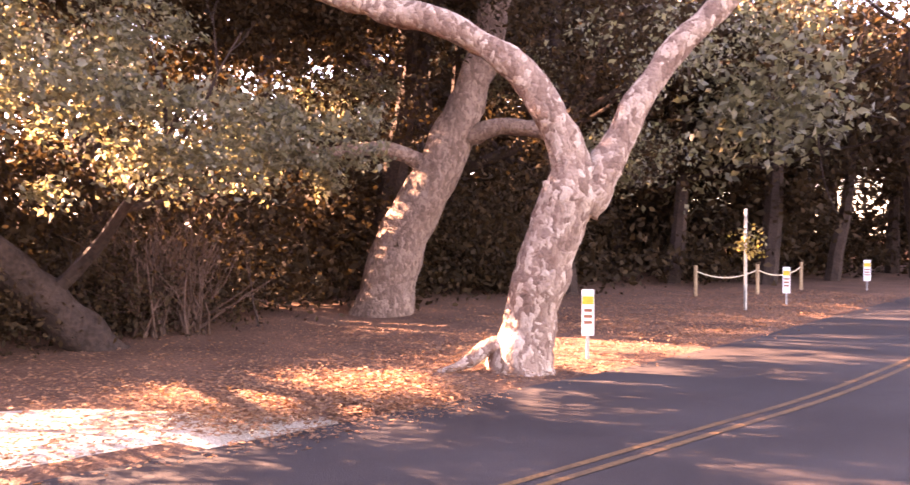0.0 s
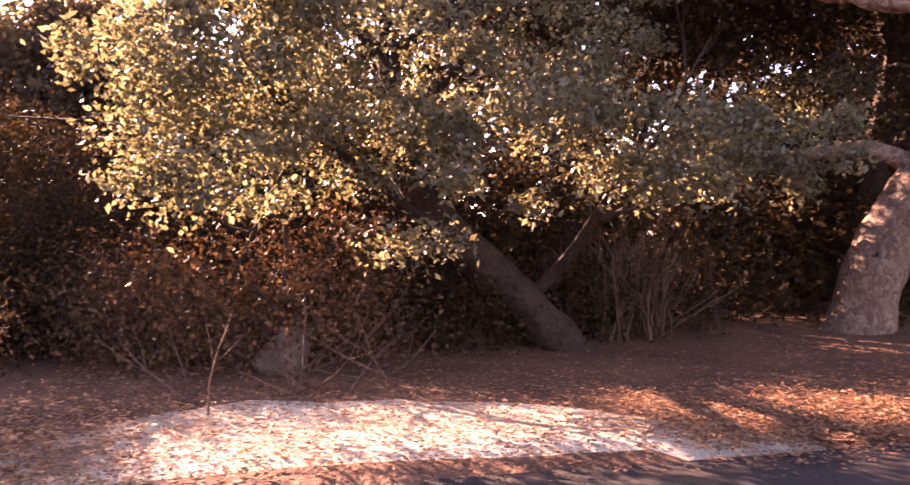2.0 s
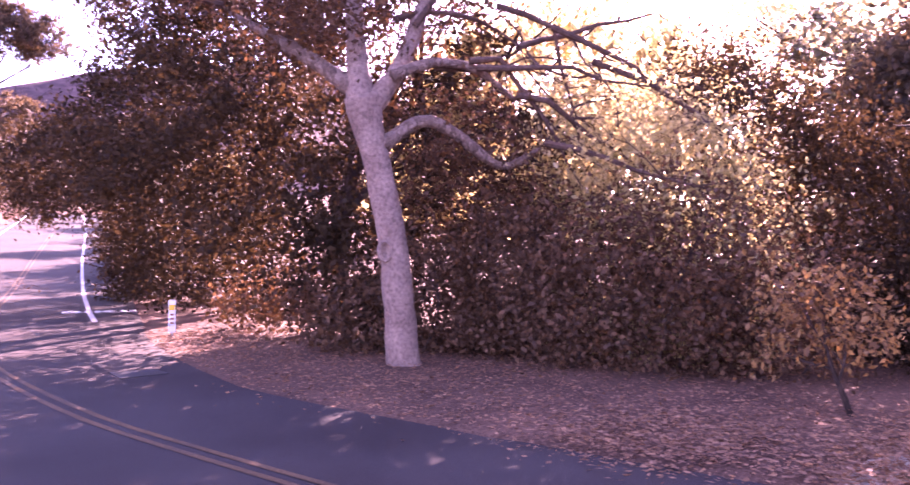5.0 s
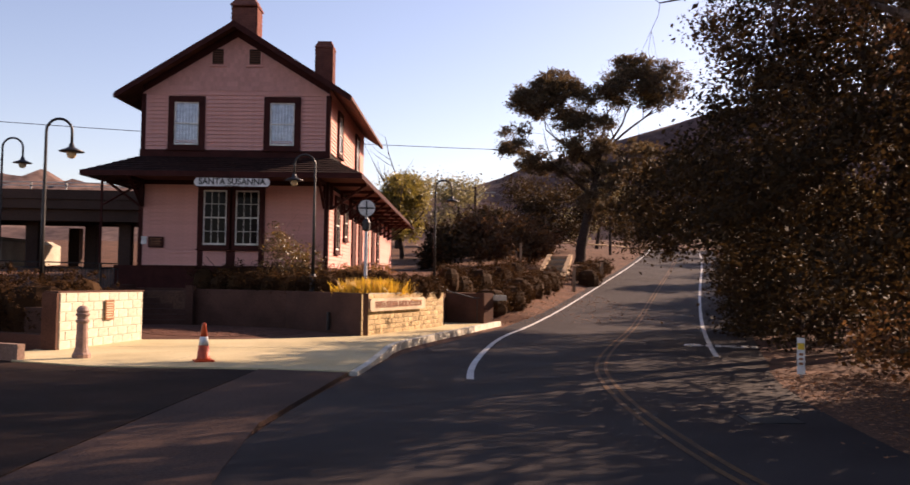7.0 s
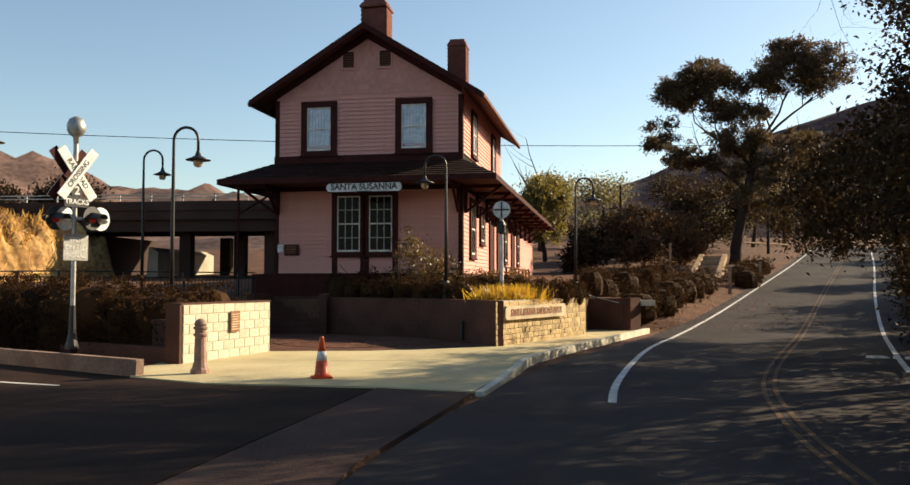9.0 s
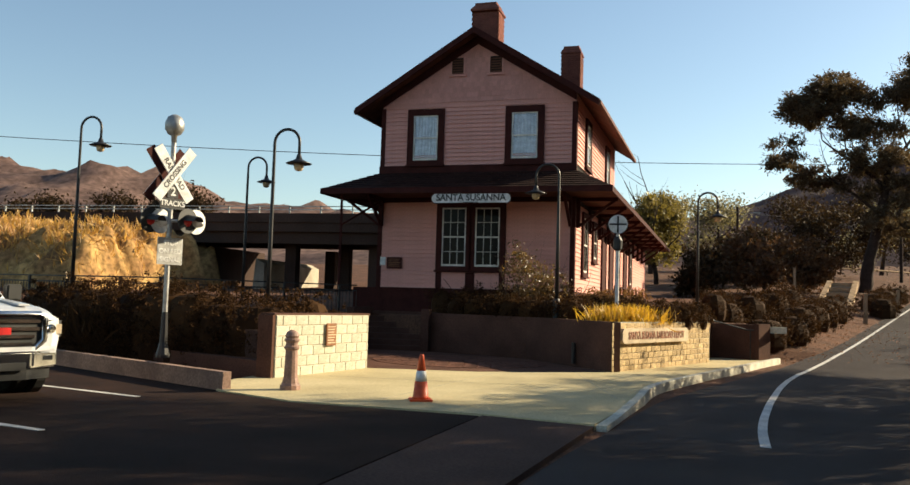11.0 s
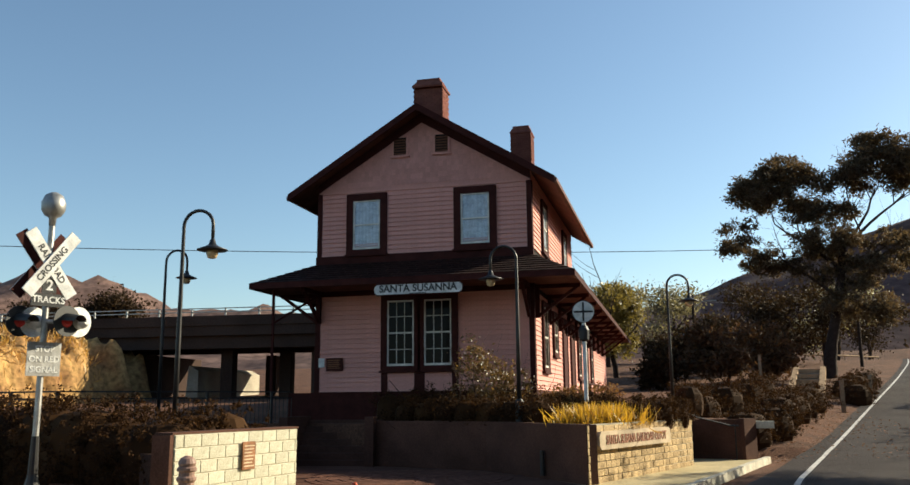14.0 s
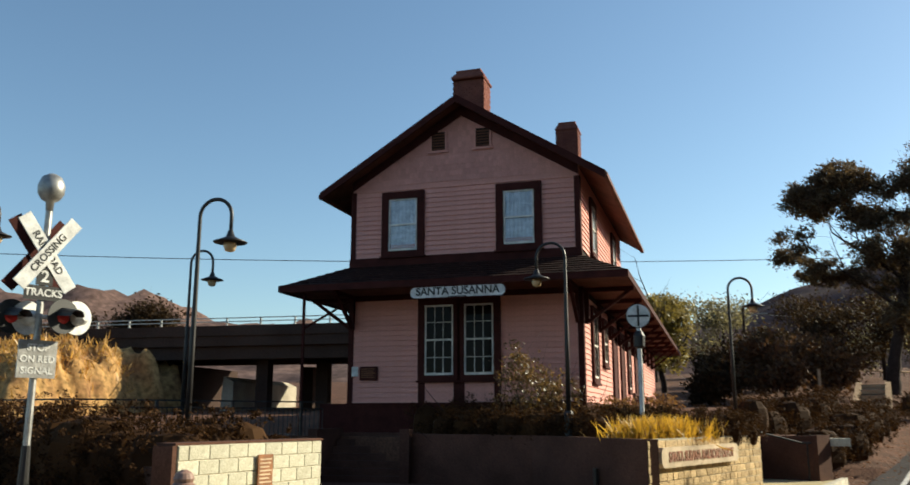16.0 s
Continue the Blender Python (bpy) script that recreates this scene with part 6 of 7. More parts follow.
# dense dark tree overhanging the road bend
_b = (20.3, -13.5, 0.0)
te = tree("evergreen_oak_tree", _b, "dense dark evergreen oak overhanging the road bend")
_r = random.Random(41)
for _p0 in ((20.3, -13.5), (19.6, -18.6), (21.0, -9.5)):
    _f = Form()
    limb(_f, (_p0[0], _p0[1], -0.2), (0.05, 0.1, 1), 5.5, 0.24, 2, _r)
    _f.v = rel(_b, _f.v)
    part("trunk", _f, "dark_bark", te)
E_BLOBS = [(17.9, -15.4, 3.7, 2.2, 2.8, 1.9), (18.8, -12, 4.6, 2.2, 2.8, 2.3), (19.7, -8.8, 4.9, 2.0, 2.6, 2.4), (17.6, -18.6, 3.3, 1.5, 1.9, 1.9), (18.9, -20.4, 3.1, 1.5, 1.8, 2.1), (21.0, -12, 8.8, 3.2, 4, 2.8), (20.4, -8.0, 9.2, 2.0, 2.6, 2.4), (19.6, -13.5, 9.4, 2.2, 3.0, 2.0), (20.0, -18.0, 8.2, 2.4, 3.0, 1.8), (21, -18, 6.3, 2.6, 3.2, 2.4),
           (20.8, -6.6, 4.2, 1.5, 2.0, 2.2), (18.3, -19.8, 1.2, 0.9, 1.6, 1.0), (19.4, -15.2, 1.5, 1.2, 2.8, 1.4), (21.2, -9, 1.8, 1.2, 2.6, 1.6), (18.2, -21.6, 1.0, 0.8, 1.2, 0.8), (20.5, -22.0, 2.6, 1.6, 1.6, 2.2), (22.5, -9.0, 7.6, 2.6, 3.0, 2.4), (16.6, -15.0, 3.5, 1.4, 1.5, 0.8), (17.6, -6.2, 4.3, 1.5, 2.4, 1.4), (19.0, -3.6, 4.2, 1.7, 2.2, 1.6), (17.4, -9.6, 4.0, 1.4, 2.0, 1.3), (21.8, -3.6, 3.2, 1.4, 2.2, 2.6), (22.6, -6.5, 3.0, 1.6, 2.2, 2.6),
           (18.6, -1.8, 4.0, 1.4, 1.8, 1.2), (19.4, -11.6, 1.2, 0.9, 1.8, 1.3), (20.2, -7.4, 1.3, 0.8, 1.8, 1.4), (21.2, -3.8, 1.2, 0.8, 1.8, 1.4), (22.8, -0.4, 1.6, 1.0, 2.0, 1.7), (24.2, 3.6, 2.0, 1.1, 2.2, 1.9), (25.8, 8.0, 2.4, 1.2, 2.4, 2.0)]
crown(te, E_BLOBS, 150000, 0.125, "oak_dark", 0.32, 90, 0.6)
crown(te, [(18.3, -20.5, 0.7, 0.9, 1.8, 0.6), (18.0, -18.0, 0.6, 0.5, 1.2, 0.5), (17.4, -22.2, 0.4, 0.5, 0.8, 0.4)], 6000, 0.10, "russet", 0.25, name="lower_foliage", label="russet lower leaves")

# Added tree: its crown stays above the view and shades lot and road.
wt = tree("unseen_shade_oak", (22.0, -11.5, 0.6), "tall oak with unseen high crown, added to shade the lot and road")
_f = Form()
limb(_f, (0, 0, -0.2), (-0.05, 0.02, 1), 10.5, 0.3, 2, random.Random(43), 0.12)
part("trunk", _f, "dark_bark", wt)
crown(wt, [(20.2, -9.5, 11.8, 2.4, 2.8, 1.8), (20.6, -13.5, 12.2, 2.6, 3.0, 2.0), (21.0, -11.5, 14.4, 2.4, 3.0, 1.6), (20.8, -17.5, 11.4, 2.4, 3.0, 1.8), (18.6, -11.5, 10.6, 1.6, 2.4, 1.2)], 20000, 0.24, "oak_dark", 0.42)

# thickets behind the pull-out
def thicket(name, blobs, n, size, material, label, tuft=0.32, stems=14, seed=1, category="bush"):
    b = (blobs[0][0], blobs[0][1], ground_z(blobs[0][0], blobs[0][1]))
    t = tree(name, b, label, category)
    rng = random.Random(seed)
    f = Form()
    for k in range(stems):
        q = blobs[k % len(blobs)]
        x, y = q[0] + rng.gauss(0, q[3] * 0.4), q[1] + rng.gauss(0, q[4] * 0.4)
        limb(f, (x, y, ground_z(x, y) - 0.1), (rng.gauss(0, 0.35), rng.gauss(0, 0.35), 1), max(0.8, (q[2] + q[5] * 0.7)), 0.025, 1, rng, 0.3, 3)
    f.v = rel(b, f.v)
    tagged(part("stemwork", f, "twig" if name == "dry_brush" else "dark_bark", t), kind="stuff")
    blobs = blobs + [(q[0], q[1], ground_z(q[0], q[1]) + 0.35, q[3] * 1.05, q[4] * 1.05, 0.4) for q in blobs]
    crown(t, blobs, n, size, material, tuft, 60, 0.5, name="foliage")
    return t


thicket("bush", [(18.9, -25.6, 1.2, 1.0, 1.0, 1.1), (19.4, -26.8, 1.5, 1.0, 1.1, 1.2), (19.0, -24.4, 1.6, 0.9, 0.9, 1.3), (20.2, -27.8, 1.2, 1.0, 0.9, 1.0), (18.6, -22.9, 0.9, 0.8, 0.9, 0.9), (19.8, -23.2, 1.3, 1.0, 1.2, 1.2)], 36000, 0.08, "russet", "russet leafy thicket below the pale oak", seed=51)
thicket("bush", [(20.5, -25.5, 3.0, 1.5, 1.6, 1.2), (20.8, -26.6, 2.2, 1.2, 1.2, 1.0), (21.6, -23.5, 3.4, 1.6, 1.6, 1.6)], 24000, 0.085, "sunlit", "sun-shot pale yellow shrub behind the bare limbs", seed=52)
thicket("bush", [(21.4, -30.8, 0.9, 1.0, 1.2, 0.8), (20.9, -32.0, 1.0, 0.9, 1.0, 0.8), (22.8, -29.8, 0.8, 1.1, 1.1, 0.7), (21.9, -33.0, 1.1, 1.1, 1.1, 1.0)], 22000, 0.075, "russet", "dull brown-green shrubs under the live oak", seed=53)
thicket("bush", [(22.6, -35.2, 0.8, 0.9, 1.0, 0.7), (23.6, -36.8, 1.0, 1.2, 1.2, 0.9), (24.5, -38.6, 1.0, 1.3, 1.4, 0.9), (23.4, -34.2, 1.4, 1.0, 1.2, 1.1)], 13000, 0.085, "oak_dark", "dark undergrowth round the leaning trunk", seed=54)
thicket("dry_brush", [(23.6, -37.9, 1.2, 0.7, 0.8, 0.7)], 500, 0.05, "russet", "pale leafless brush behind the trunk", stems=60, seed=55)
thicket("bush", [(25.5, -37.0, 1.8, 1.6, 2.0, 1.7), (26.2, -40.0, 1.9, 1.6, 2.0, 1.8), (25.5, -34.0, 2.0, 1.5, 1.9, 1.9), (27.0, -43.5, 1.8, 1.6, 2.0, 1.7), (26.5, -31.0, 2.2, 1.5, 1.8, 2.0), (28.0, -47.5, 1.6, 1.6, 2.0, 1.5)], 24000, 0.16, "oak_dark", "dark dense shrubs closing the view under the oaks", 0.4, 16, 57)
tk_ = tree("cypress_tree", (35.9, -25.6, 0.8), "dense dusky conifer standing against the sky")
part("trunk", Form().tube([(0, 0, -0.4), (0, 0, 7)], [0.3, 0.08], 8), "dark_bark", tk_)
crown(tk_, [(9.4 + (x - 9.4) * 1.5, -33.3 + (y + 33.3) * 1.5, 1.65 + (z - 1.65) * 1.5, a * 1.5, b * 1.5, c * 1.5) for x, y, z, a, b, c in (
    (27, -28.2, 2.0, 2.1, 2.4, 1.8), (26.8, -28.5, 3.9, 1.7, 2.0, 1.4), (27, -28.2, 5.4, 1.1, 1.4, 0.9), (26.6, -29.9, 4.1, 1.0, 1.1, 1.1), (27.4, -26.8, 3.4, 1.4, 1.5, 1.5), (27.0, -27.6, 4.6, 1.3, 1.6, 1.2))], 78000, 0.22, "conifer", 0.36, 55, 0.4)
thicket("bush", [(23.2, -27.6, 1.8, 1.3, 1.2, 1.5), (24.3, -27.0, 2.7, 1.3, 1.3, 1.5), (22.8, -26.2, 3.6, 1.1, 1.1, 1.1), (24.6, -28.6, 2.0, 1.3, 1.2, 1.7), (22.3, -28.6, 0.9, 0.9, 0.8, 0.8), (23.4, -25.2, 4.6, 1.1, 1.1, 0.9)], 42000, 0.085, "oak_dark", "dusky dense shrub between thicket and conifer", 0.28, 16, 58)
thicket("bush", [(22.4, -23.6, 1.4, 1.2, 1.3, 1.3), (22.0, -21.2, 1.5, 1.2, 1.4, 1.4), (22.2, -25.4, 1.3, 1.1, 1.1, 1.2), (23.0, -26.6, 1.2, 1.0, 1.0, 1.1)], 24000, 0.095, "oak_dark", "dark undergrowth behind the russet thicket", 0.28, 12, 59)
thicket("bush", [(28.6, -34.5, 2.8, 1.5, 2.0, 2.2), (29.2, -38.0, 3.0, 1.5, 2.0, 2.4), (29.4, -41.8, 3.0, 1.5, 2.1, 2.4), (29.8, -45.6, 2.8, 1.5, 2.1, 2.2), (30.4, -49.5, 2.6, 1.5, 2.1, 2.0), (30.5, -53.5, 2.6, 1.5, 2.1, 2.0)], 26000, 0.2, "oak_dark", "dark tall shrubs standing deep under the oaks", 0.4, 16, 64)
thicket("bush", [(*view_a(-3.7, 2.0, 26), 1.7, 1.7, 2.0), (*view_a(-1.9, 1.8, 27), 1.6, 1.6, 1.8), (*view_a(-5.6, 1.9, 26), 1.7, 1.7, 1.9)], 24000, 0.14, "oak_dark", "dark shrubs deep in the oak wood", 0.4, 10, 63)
# sapling
_b = (18.0, -29.75, 0.0)
sp = tree("sapling", _b, "small sapling with tan and yellow autumn leaves")
_f, _tips, _r = Form(), [], random.Random(61)
limb(_f, (0, 0, -0.1), (-0.12, 0.35, 1), 0.95, 0.04, 2, _r, 0.22, 5, 0.05, _tips, 0.35)
tagged(part("trunk", _f, "dark_bark", sp), kind="stuff")
_pos = np.array([np.array(p) for p in _tips])
_pos = _pos[RNG.integers(0, len(_pos), 1500)] + RNG.normal(size=(1500, 3)) * 0.12
part("leaves", quads("leaves", leaf_quads(_pos, 0.068, 0.5), "autumn"), "autumn", sp)
# boulder and fallen sticks
_f = Form().lathe([(0.05, -0.1), (0.28, 0.0), (0.36, 0.2), (0.33, 0.42), (0.2, 0.58), (0.04, 0.64)], 16)
_f.v = [tuple(Vector(v) * (1 + 0.35 * noise.noise(Vector(v) * 3.1))) for v in _f.v]
rk = tagged(part("boulder", _f, "rock", smooth=True), "rounded boulder half hidden in the undergrowth", "rock")
rk.location = (20.75, -32.5, -0.08)
bp_ = thing("brushwood_pile", (18.9, -32.7, 0.03), 0, "heap of dry fallen branches at the gravel edge", "brushwood")
_r = random.Random(71)
for _k in range(16):
    _f = Form()
    limb(_f, (_r.gauss(0, .5), _r.gauss(0, .8), 0.02), (_r.gauss(0, .8), _r.gauss(0, 1), _r.uniform(0.05, .7)), _r.uniform(.6, 1.5), 0.014, 1, _r, 0.2, 3)
    part("stick", _f, "twig", bp_)


# woods further back: each tree with trunk and crown
def wood_tree(x, y, h, r, material, n, seed, label, size=0.22, lean=0.1, low=0.35, group="woodland trees", bark="dark_bark"):
    z = ground_z(x, y)
    rng = random.Random(seed)
    t = tree("woodland_tree", (x, y, z), label, "tree", group)
    f = Form()
    limb(f, (0, 0, -0.2), (rng.gauss(0, lean), rng.gauss(0, lean), 1), h * 0.75, 0.03 * h, 2, rng, 0.16, 3)
    part("trunk", f, bark, t)
    bl = []
    for k in range(7):
        a = rng.uniform(0, 6.28)
        d = r * rng.uniform(0.2, 0.75)
        bl.append((x + d * math.cos(a), y + d * math.sin(a), z + h * rng.uniform(low, 0.88), r * rng.uniform(0.4, 0.62), r * rng.uniform(0.4, 0.62), h * rng.uniform(0.10, 0.17)))
    crown(t, bl, n, size, material, 0.4 * r / 2.5, 60, 0.5)
    return t


_r = random.Random(81)
_dark = "dark shaded woodland tree with tangled crown"
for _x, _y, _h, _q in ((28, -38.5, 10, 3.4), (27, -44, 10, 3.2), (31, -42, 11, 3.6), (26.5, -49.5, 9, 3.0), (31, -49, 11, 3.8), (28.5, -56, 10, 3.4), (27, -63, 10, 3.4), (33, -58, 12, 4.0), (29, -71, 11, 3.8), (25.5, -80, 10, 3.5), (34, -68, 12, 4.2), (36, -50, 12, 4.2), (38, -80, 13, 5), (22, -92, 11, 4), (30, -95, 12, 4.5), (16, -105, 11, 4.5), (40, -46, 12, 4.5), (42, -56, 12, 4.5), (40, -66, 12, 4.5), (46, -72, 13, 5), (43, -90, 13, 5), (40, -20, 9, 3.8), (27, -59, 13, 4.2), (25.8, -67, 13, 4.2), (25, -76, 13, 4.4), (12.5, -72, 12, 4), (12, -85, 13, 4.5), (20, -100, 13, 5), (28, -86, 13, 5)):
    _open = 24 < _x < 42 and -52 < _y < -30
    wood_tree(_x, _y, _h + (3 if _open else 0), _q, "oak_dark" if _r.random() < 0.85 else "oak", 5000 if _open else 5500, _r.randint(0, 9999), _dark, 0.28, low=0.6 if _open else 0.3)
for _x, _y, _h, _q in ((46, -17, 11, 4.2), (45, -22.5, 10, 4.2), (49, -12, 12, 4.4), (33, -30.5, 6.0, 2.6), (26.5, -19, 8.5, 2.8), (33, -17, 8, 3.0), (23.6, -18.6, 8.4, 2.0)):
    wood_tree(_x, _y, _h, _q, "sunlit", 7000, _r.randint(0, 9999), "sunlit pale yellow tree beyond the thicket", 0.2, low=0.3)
# Two oaks added sunward; their high crowns, out of view, shade the wood.
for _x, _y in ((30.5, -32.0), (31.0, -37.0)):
    wood_tree(_x, _y, 14, 3.4, "oak_dark", 6000, int(-_y), "tall oak added for the shade of its unseen high crown", 0.24, low=0.68)
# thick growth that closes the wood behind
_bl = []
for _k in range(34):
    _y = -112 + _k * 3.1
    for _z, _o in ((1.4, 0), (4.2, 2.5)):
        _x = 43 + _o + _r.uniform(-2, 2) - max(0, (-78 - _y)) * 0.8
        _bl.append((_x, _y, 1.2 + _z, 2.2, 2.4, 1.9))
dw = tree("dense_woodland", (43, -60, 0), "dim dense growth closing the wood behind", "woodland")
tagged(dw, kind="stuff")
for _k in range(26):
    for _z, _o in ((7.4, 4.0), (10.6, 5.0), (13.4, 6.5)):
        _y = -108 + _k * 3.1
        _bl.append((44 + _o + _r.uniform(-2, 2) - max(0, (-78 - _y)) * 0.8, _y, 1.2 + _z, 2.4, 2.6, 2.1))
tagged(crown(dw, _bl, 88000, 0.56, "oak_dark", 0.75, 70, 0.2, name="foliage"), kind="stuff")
# undergrowth floor of the wood
_bl = []
for _k in range(46):
    _y = -88 + _k * 1.35
    _x = 27 + _r.uniform(0, 9) + max(0, (-62 - _y) * -0.0)
    _bl.append((_x, _y, ground_z(_x, _y) + 0.8, _r.uniform(1.2, 2.4), _r.uniform(1.2, 2.2), _r.uniform(0.6, 1.5)))
ug = tree("undergrowth", (30, -50, 0), "dim shrubby undergrowth on the woodland floor", "undergrowth")
tagged(crown(ug, _bl, 20000, 0.22, "oak_dark", 0.5, name="foliage"), kind="stuff")
tagged(ug, kind="stuff")

# right bank further up the road
for _x, _y, _h, _q, _m in ((28.5, 1, 5.5, 2.4, "oak_dark"), (31.5, 9, 5.5, 2.6, "oak_dark"), (34, 17, 6, 2.8, "oak"), (37.5, 26, 6.5, 3, "oak_dark"), (42, 36, 7, 3.4, "oak"), (47, 48, 8, 3.8, "oak_dark"), (54, 60, 9, 4.4, "oak"), (62, 74, 10, 5, "oak_dark"), (58, 88, 10, 5, "oak"), (45, 104, 9, 5, "oak_dark"), (36, -2, 9, 3.6, "oak_dark"), (41, 12, 8, 3.6, "oak_dark")):
    wood_tree(_x, _y, _h, _q, _m, 4500, _r.randint(0, 9999), "bushy tree on the bank above the road", 0.31, low=0.15, group="bank trees")

# tall umbrella pine
_b = (24.6, 40.0, 3.1)
pn = tree("stone_pine_tree", _b, "tall umbrella pine with open twin crowns")
knobbly(pn, "trunk", [(0, 0, -0.3), (0.2, 0, 2), (0.9, 0, 5), (1.4, 0.1, 7.5), (1.7, 0.2, 9.5)], [0.5, 0.42, 0.36, 0.3, 0.24], "dark_bark", 12)
_f, _tips, _r2 = Form(), [], random.Random(91)
for _p, _h, _l in (((1.6, .2, 9.3), (.8, 0, 1), 5.5), ((1.3, .1, 8), (-.9, .1, .9), 5.5), ((.8, 0, 6), (-.9, -.2, .7), 5), ((1.2, 0, 7.4), (1, .2, .5), 4.5), ((1.5, .2, 9), (.1, .6, 1), 4.5), ((1.5, .2, 9.2), (1, -.4, .9), 6)):
    limb(_f, _p, _h, _l, 0.15, 2, _r2, 0.2, 4, 0.1, _tips)
tagged(part("branchwork", _f, "dark_bark", pn), kind="stuff")
_lobes = []
# each mass of the crown: from x to x, from height to height, depth, number of needle pads
for _x0, _x1, _h0, _h1, _dp, _nn in ((-5.6, 1.4, 12.6, 15.4, 2.6, 46), (-3.6, 0.8, 14.6, 16.2, 2.0, 16), (1.4, 8.8, 13.8, 16.4, 2.8, 46), (2.6, 7.4, 15.8, 17.4, 2.2, 18), (-1.8, 3.4, 8.8, 13.0, 2.2, 34), (-6.6, -4.6, 9.4, 11.8, 1.4, 9),
                                  (-5.4, -0.4, 7.4, 9.6, 1.8, 18), (-0.4, 4.2, 4.4, 8.6, 2.0, 26), (3.4, 6.6, 7.6, 11.0, 1.8, 14), (3.0, 5.0, 3.2, 5.6, 1.0, 6)):
    for _k in range(_nn):
        _u, _v = _r2.uniform(-1, 1), _r2.uniform(-1, 1)
        if _u * _u + _v * _v > 1:
            _u, _v = _u * 0.7, _v * 0.7
        _q = _r2.uniform(0.6, 1.05)
        _lobes.append((24.6 + (_x0 + _x1) / 2 + _u * (_x1 - _x0) / 2, 40 + _r2.uniform(-1, 1) * _dp, 3.1 + (_h0 + _h1) / 2 + _v * (_h1 - _h0) / 2, _q, _q, _q * 0.7))
crown(pn, _lobes, 80000, 0.24, "conifer", 0.22, 40, 0.3, aspect=0.38)

for _l, _d, _h, _q in ((4.6, 34, 12, 4.2), (9.0, 33, 11.5, 4.2), (13.0, 36, 13, 4.6), (7.0, 42, 14, 4.6), (2.0, 40, 13, 4.4), (16.5, 42, 13, 4.4)):
    _x, _y, _z = view_a(_l, 0, _d)
    wood_tree(_x, _y, _h, _q, "oak_dark", 12000, int(_l * 9), "tall dark oak far along the road", 0.25, low=0.02, group="roadside oaks")

# trees and shrubs round the depot
wood_tree(9.6, 44, 8.0, 1.9, "pepper", 12000, 5, "yellow-green pepper tree behind the depot", 0.22, low=0.25, group="depot trees")
wood_tree(9.0, 62, 10.5, 3.6, "oak", 9000, 6, "grey-green tree rising behind the depot roof", 0.26, low=0.3, group="depot trees")
for _x, _y, _h, _q, _m in ((14.5, 40, 4.2, 2.6, "oak_dark"), (18.2, 46, 5.2, 3.0, "oak_dark"), (16.5, 33, 3.8, 2.2, "russet"), (20.5, 55, 7, 3.6, "oak_dark"), (12.8, 30, 2.6, 1.8, "oak_dark"), (24, 58, 7.5, 3.6, "oak_dark"), (29.5, 62, 8, 3.8, "oak_dark"), (20, 38, 5, 2.6, "russet"), (36, 84, 10, 5, "oak"), (26, 78, 9, 4.6, "oak_dark"), (16, 70, 9, 4.6, "oak")):
    wood_tree(_x, _y, _h, _q, _m, 5500, int(_x * 10), "dark bushy tree on the slope beside the depot", 0.28, low=0.15, group="depot trees")
for _x, _y, _h, _q in ((-28, 24, 3.6, 2.6), (-24, 28, 4.2, 2.8), (-32, 22, 3.2, 2.4)):
    t_ = wood_tree(_x, _y, _h, _q, "oak_dark" if _x < -18 else "russet", 7000, int(-_x * 7), "olive scrub tree above the cut bank", 0.22, low=0.2, group="bank scrub")
    if _y < 40:
        t_.location.z = 5.0


def hedge(name, blobs, n, material, label, size=0.06, tuft=0.09):
    b = (blobs[0][0], blobs[0][1], blobs[0][2] - blobs[0][5])
    t = tree(name, b, label, "hedge")
    f = Form()
    for q in blobs:
        f.lathe([(0.72, -1.2), (0.8, -0.8), (0.82, -0.3), (0.76, 0.2), (0.5, 0.62), (0.05, 0.78)], 10)
        for i in range(len(f.v) - 60, len(f.v)):
            v = f.v[i]
            f.v[i] = (q[0] - b[0] + v[0] * q[3] * 0.92, q[1] - b[1] + v[1] * q[4] * 0.92, q[2] - b[2] + v[2] * q[5] * 0.95)
    part("twiggy_core", f, "hedge", t)
    crown(t, blobs, n, size, material, tuft, 30, 0.9, name="foliage")
    return t


hedge("hedge", [(-6 + 7.3 * k / 8, -8.9 - 2.9 * k / 8, 1.02 - (0.1 if k > 6 else 0), 1.2 - (0.2 if k > 6 else 0), 1.1 - (0.2 if k > 6 else 0), 0.78 - (0.14 if k > 6 else 0)) for k in range(9)] + [(-6 + 7.3 * k / 8, -8.95 - 2.9 * k / 8, 0.45, 1.1 - (0.2 if k > 6 else 0), 1.05 - (0.2 if k > 6 else 0), 0.6) for k in range(9)] + [(1.45, -11.0, 0.98, 0.75, 0.8, 0.72), (1.85, -10.4, 0.98, 0.7, 0.75, 0.70)], 95000, "hedge", "broad clipped dark hedge behind the block wall", 0.055, 0.05)
hedge("hedge", [(3.6 + 0.62 * k, -2.6 - 0.42 * k, 1.42, 0.55, 0.5, 0.36) for k in range(7)], 12000, "hedge", "low clipped dark hedge along the planter")
hedge("hedge", [(2.6 + 0.7 * k, -0.95, 1.55, 0.5, 0.45, 0.5) for k in range(7)], 9000, "hedge", "dark foundation hedge below the depot windows")
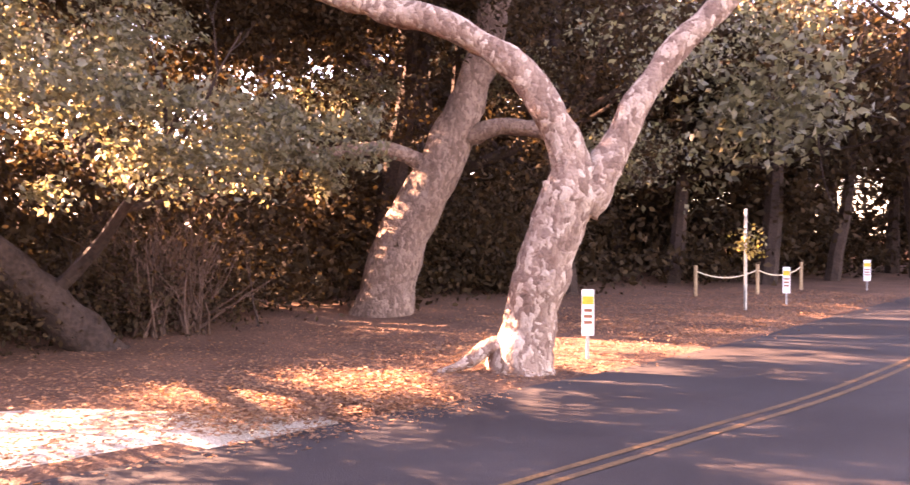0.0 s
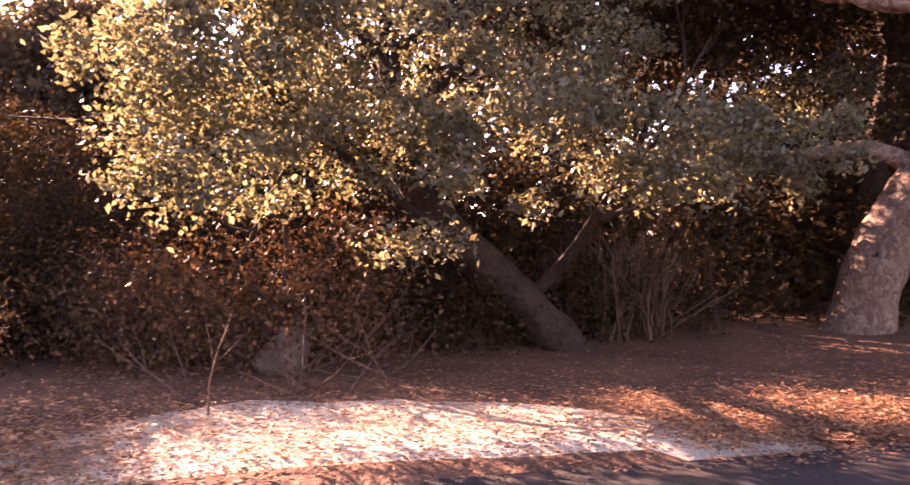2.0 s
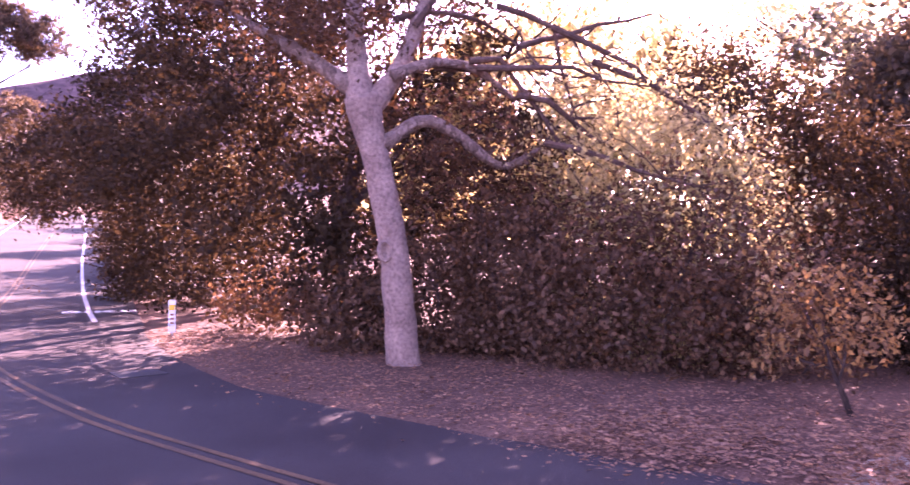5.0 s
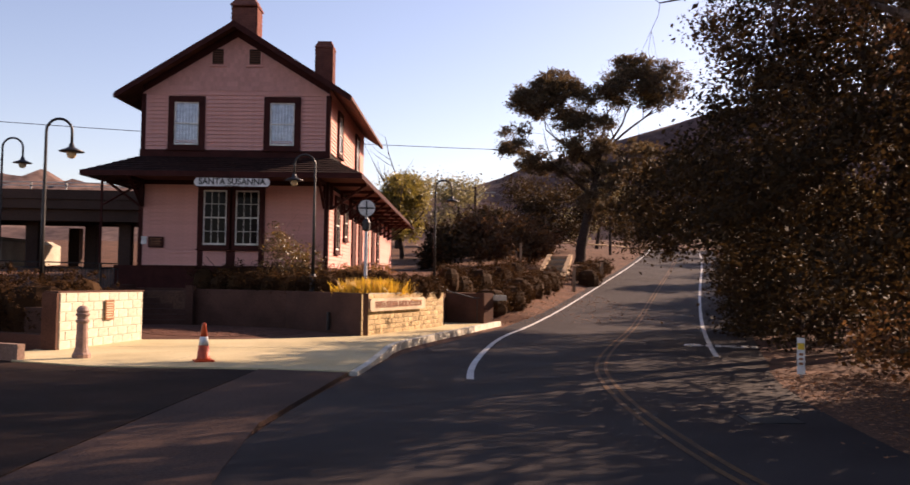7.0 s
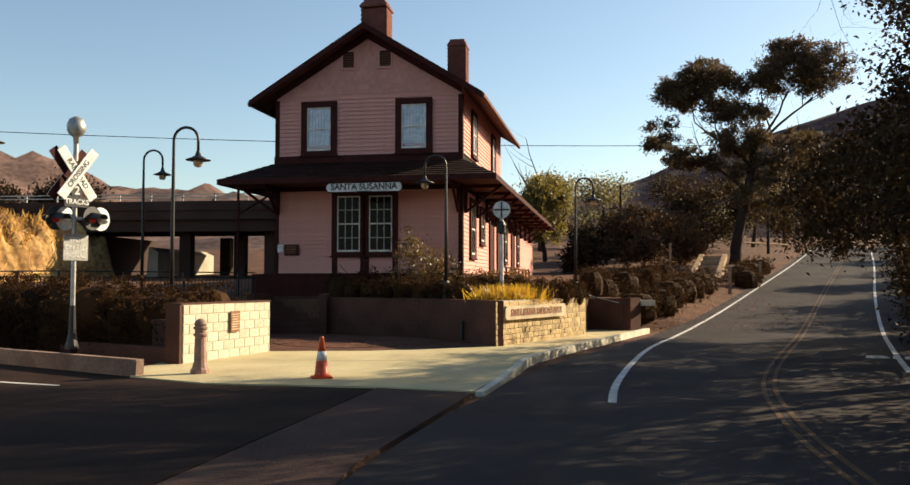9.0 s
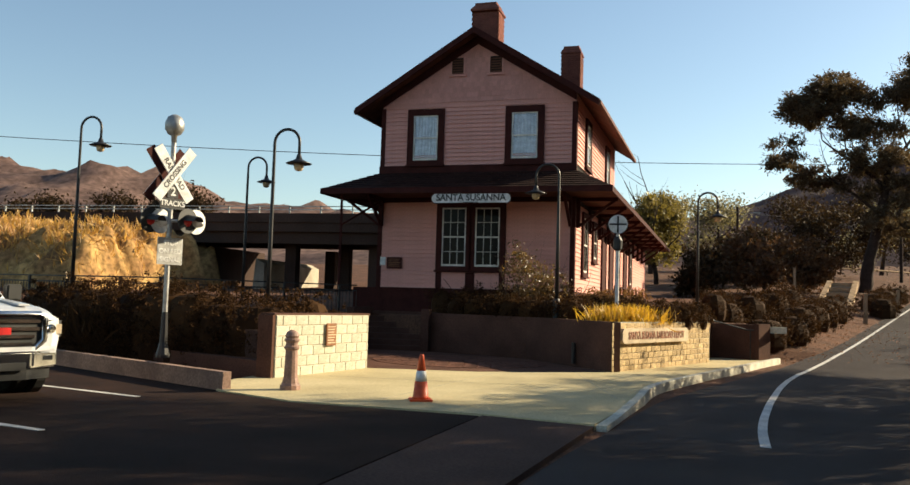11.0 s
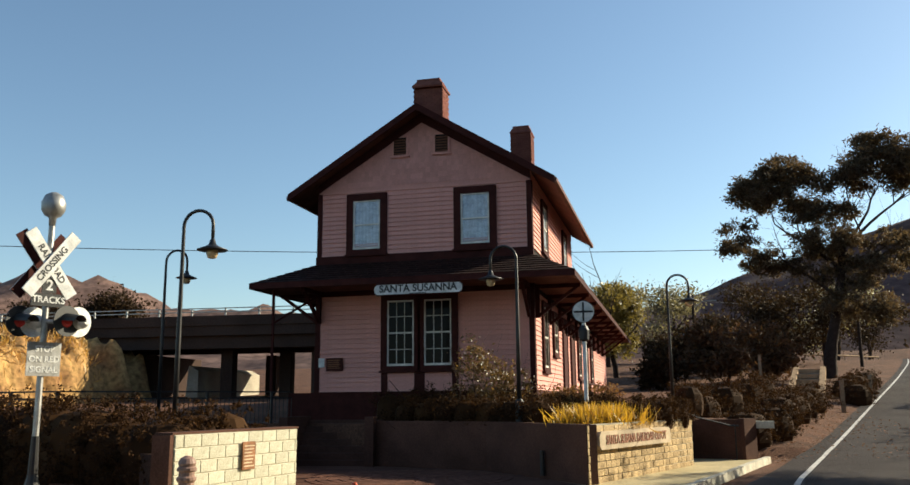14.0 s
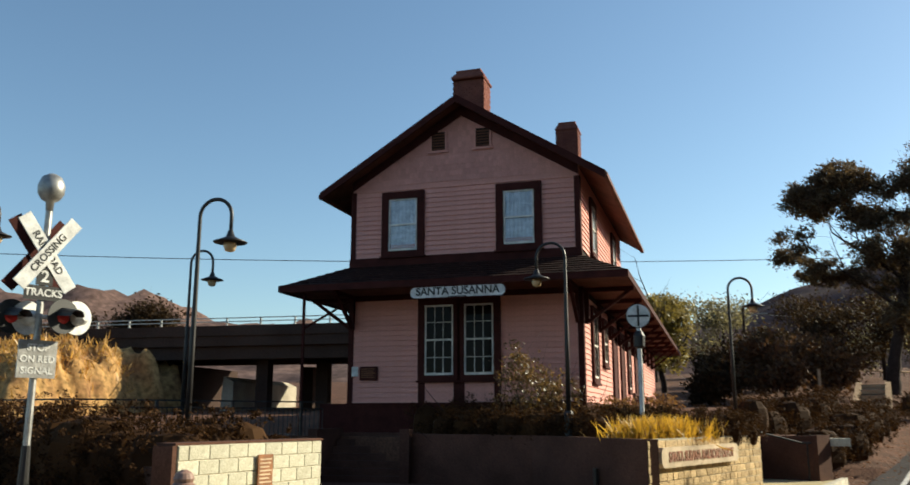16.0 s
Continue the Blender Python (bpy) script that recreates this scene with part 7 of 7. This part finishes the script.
for _x, _y, _z, _a, _c in ((9.55, -4.9, 1.35, .5, .34), (10.1, -3.9, 1.38, .55, .36), (10.6, -2.9, 1.36, .5, .34), (8.9, -4.4, 1.4, .5, .38)):
    hedge("round_shrub", [(_x, _y, _z, _a, _a, _c)], 6000, "hedge", "rounded clipped shrub above the stone wall", 0.042, 0.04)
hedge("red_hedge", [(7.6 + .45 * k, -1.9 - .1 * k, 1.62, .4, .4, .4) for k in range(4)], 5000, "autumn", "reddish clipped hedge at the depot corner")
for _k, (_x, _y) in enumerate(((14.2, 4.0), (14.8, 6.3), (15.6, 8.6), (16.5, 11.0), (17.3, 13.4), (20.8, 19.0), (21.2, 22.4), (22.6, 26.0), (24.2, 30.0), (13.2, 2.8), (13.0, 6.0), (14.4, 10.5), (15.8, 16.5), (12.0, 4.5))):
    _a = 0.85 + 0.25 * ((_k * 7) % 5) / 5
    hedge("round_shrub", [(_x, _y, ground_z(_x, _y) + 0.5, _a, _a * 1.15, 0.62)], 3500, "hedge", "rounded shrub on the slope beside the road", 0.065, 0.06)
hedge("hedge", [(11.5 + k * .1, 3.0 + k * 1.1, 1.75, .6, .7, .5) for k in range(6)], 7000, "hedge", "long dark hedge beside the depot path")
bs = thicket("bush", [(5.75, -2.3, 2.1, 0.8, 0.7, 0.85), (5.3, -2.3, 2.85, 0.4, 0.4, 0.5), (6.3, -2.2, 1.9, 0.6, 0.55, 0.65)], 9500, 0.075, "bush", "airy olive brown bush before the depot windows", 0.16, 10, 56)


def grass_tuft(name, x0, y0, x1, y1, z, n, h, material, label, w=0.4):
    t = RNG.random((n, 1))
    c = np.array([[x0, y0, z]]) * (1 - t) + np.array([[x1, y1, z]]) * t + RNG.normal(size=(n, 3)) * np.array([[w, w, 0.0]])
    return tagged(part(name, quads(name, leaf_quads(c, h, 0.05, -2.2), material)), label, "grass", kind="stuff")


grass_tuft("ornamental_grass", 8.3, -6.6, 9.3, -5.2, 1.08, 3200, 0.4, "grass", "bright yellow ornamental grass above the stone wall", 0.3)
grass_tuft("ornamental_grass", 8.8, -3.4, 9.6, -1.8, 1.08, 1300, 0.38, "grass", "yellow-green grass round the signal post", 0.3)
grass_tuft("strap_leaf_plants", -4.6, -10.1, -2.6, -11.1, 0.3, 700, 0.75, "hedge", "strap-leaved plants at the foot of the hedge", 0.3)

# fallen leaves and stones on the shoulder
def scatter(n, draw, size, lift=0.012, flat=0.25):
    p = np.array([draw() for _ in range(n)])
    p = np.array([(x, y, ground_z(x, y) + lift) for x, y in p])
    q = leaf_quads(p, size, 0.6)
    c = q.mean(axis=1, keepdims=True)
    q = c + (q - c) * np.array([1, 1, flat])
    q[:, :, 2] += lift
    return q


_r3 = random.Random(101)


def _by_road(lo, hi, w):
    while True:
        i = _r3.randrange(len(ROAD))
        if lo < ROAD[i, 1] < hi:
            break
    o = half_right(ROAD[i, 1]) + abs(_r3.gauss(0, 1)) * w
    p = ROAD[i] + ROAD_R[i] * o + np.array([_r3.gauss(0, .3), _r3.gauss(0, .3)])
    return p[0], p[1]


tagged(part("leaf_litter", quads("leaf_litter", scatter(52000, lambda: _by_road(-58, -16, 3.2), 0.058, 0.02), "litter")), "tan fallen leaves strewn over the shoulder", "leaf litter", kind="stuff")
tagged(part("leaf_litter", quads("leaf_litter", np.concatenate([scatter(9000, lambda: _by_road(-39.6, -36.2, 1.0), 0.06, 0.04), scatter(7000, lambda: _by_road(-31.6, -28.6, 1.2), 0.06, 0.04), scatter(5000, lambda: _by_road(-37.5, -30.5, 2.6), 0.055, 0.045)]), "litter")), "tan fallen leaves drifted over the ends of the gravel", "leaf litter", kind="stuff")
tagged(part("leaf_litter", quads("leaf_litter", scatter(6000, lambda: (_r3.uniform(12.5, 20), _r3.uniform(-1, 24)), 0.1, 0.02), "litter")), "brown fallen leaves on the slope", "leaf litter", kind="stuff")
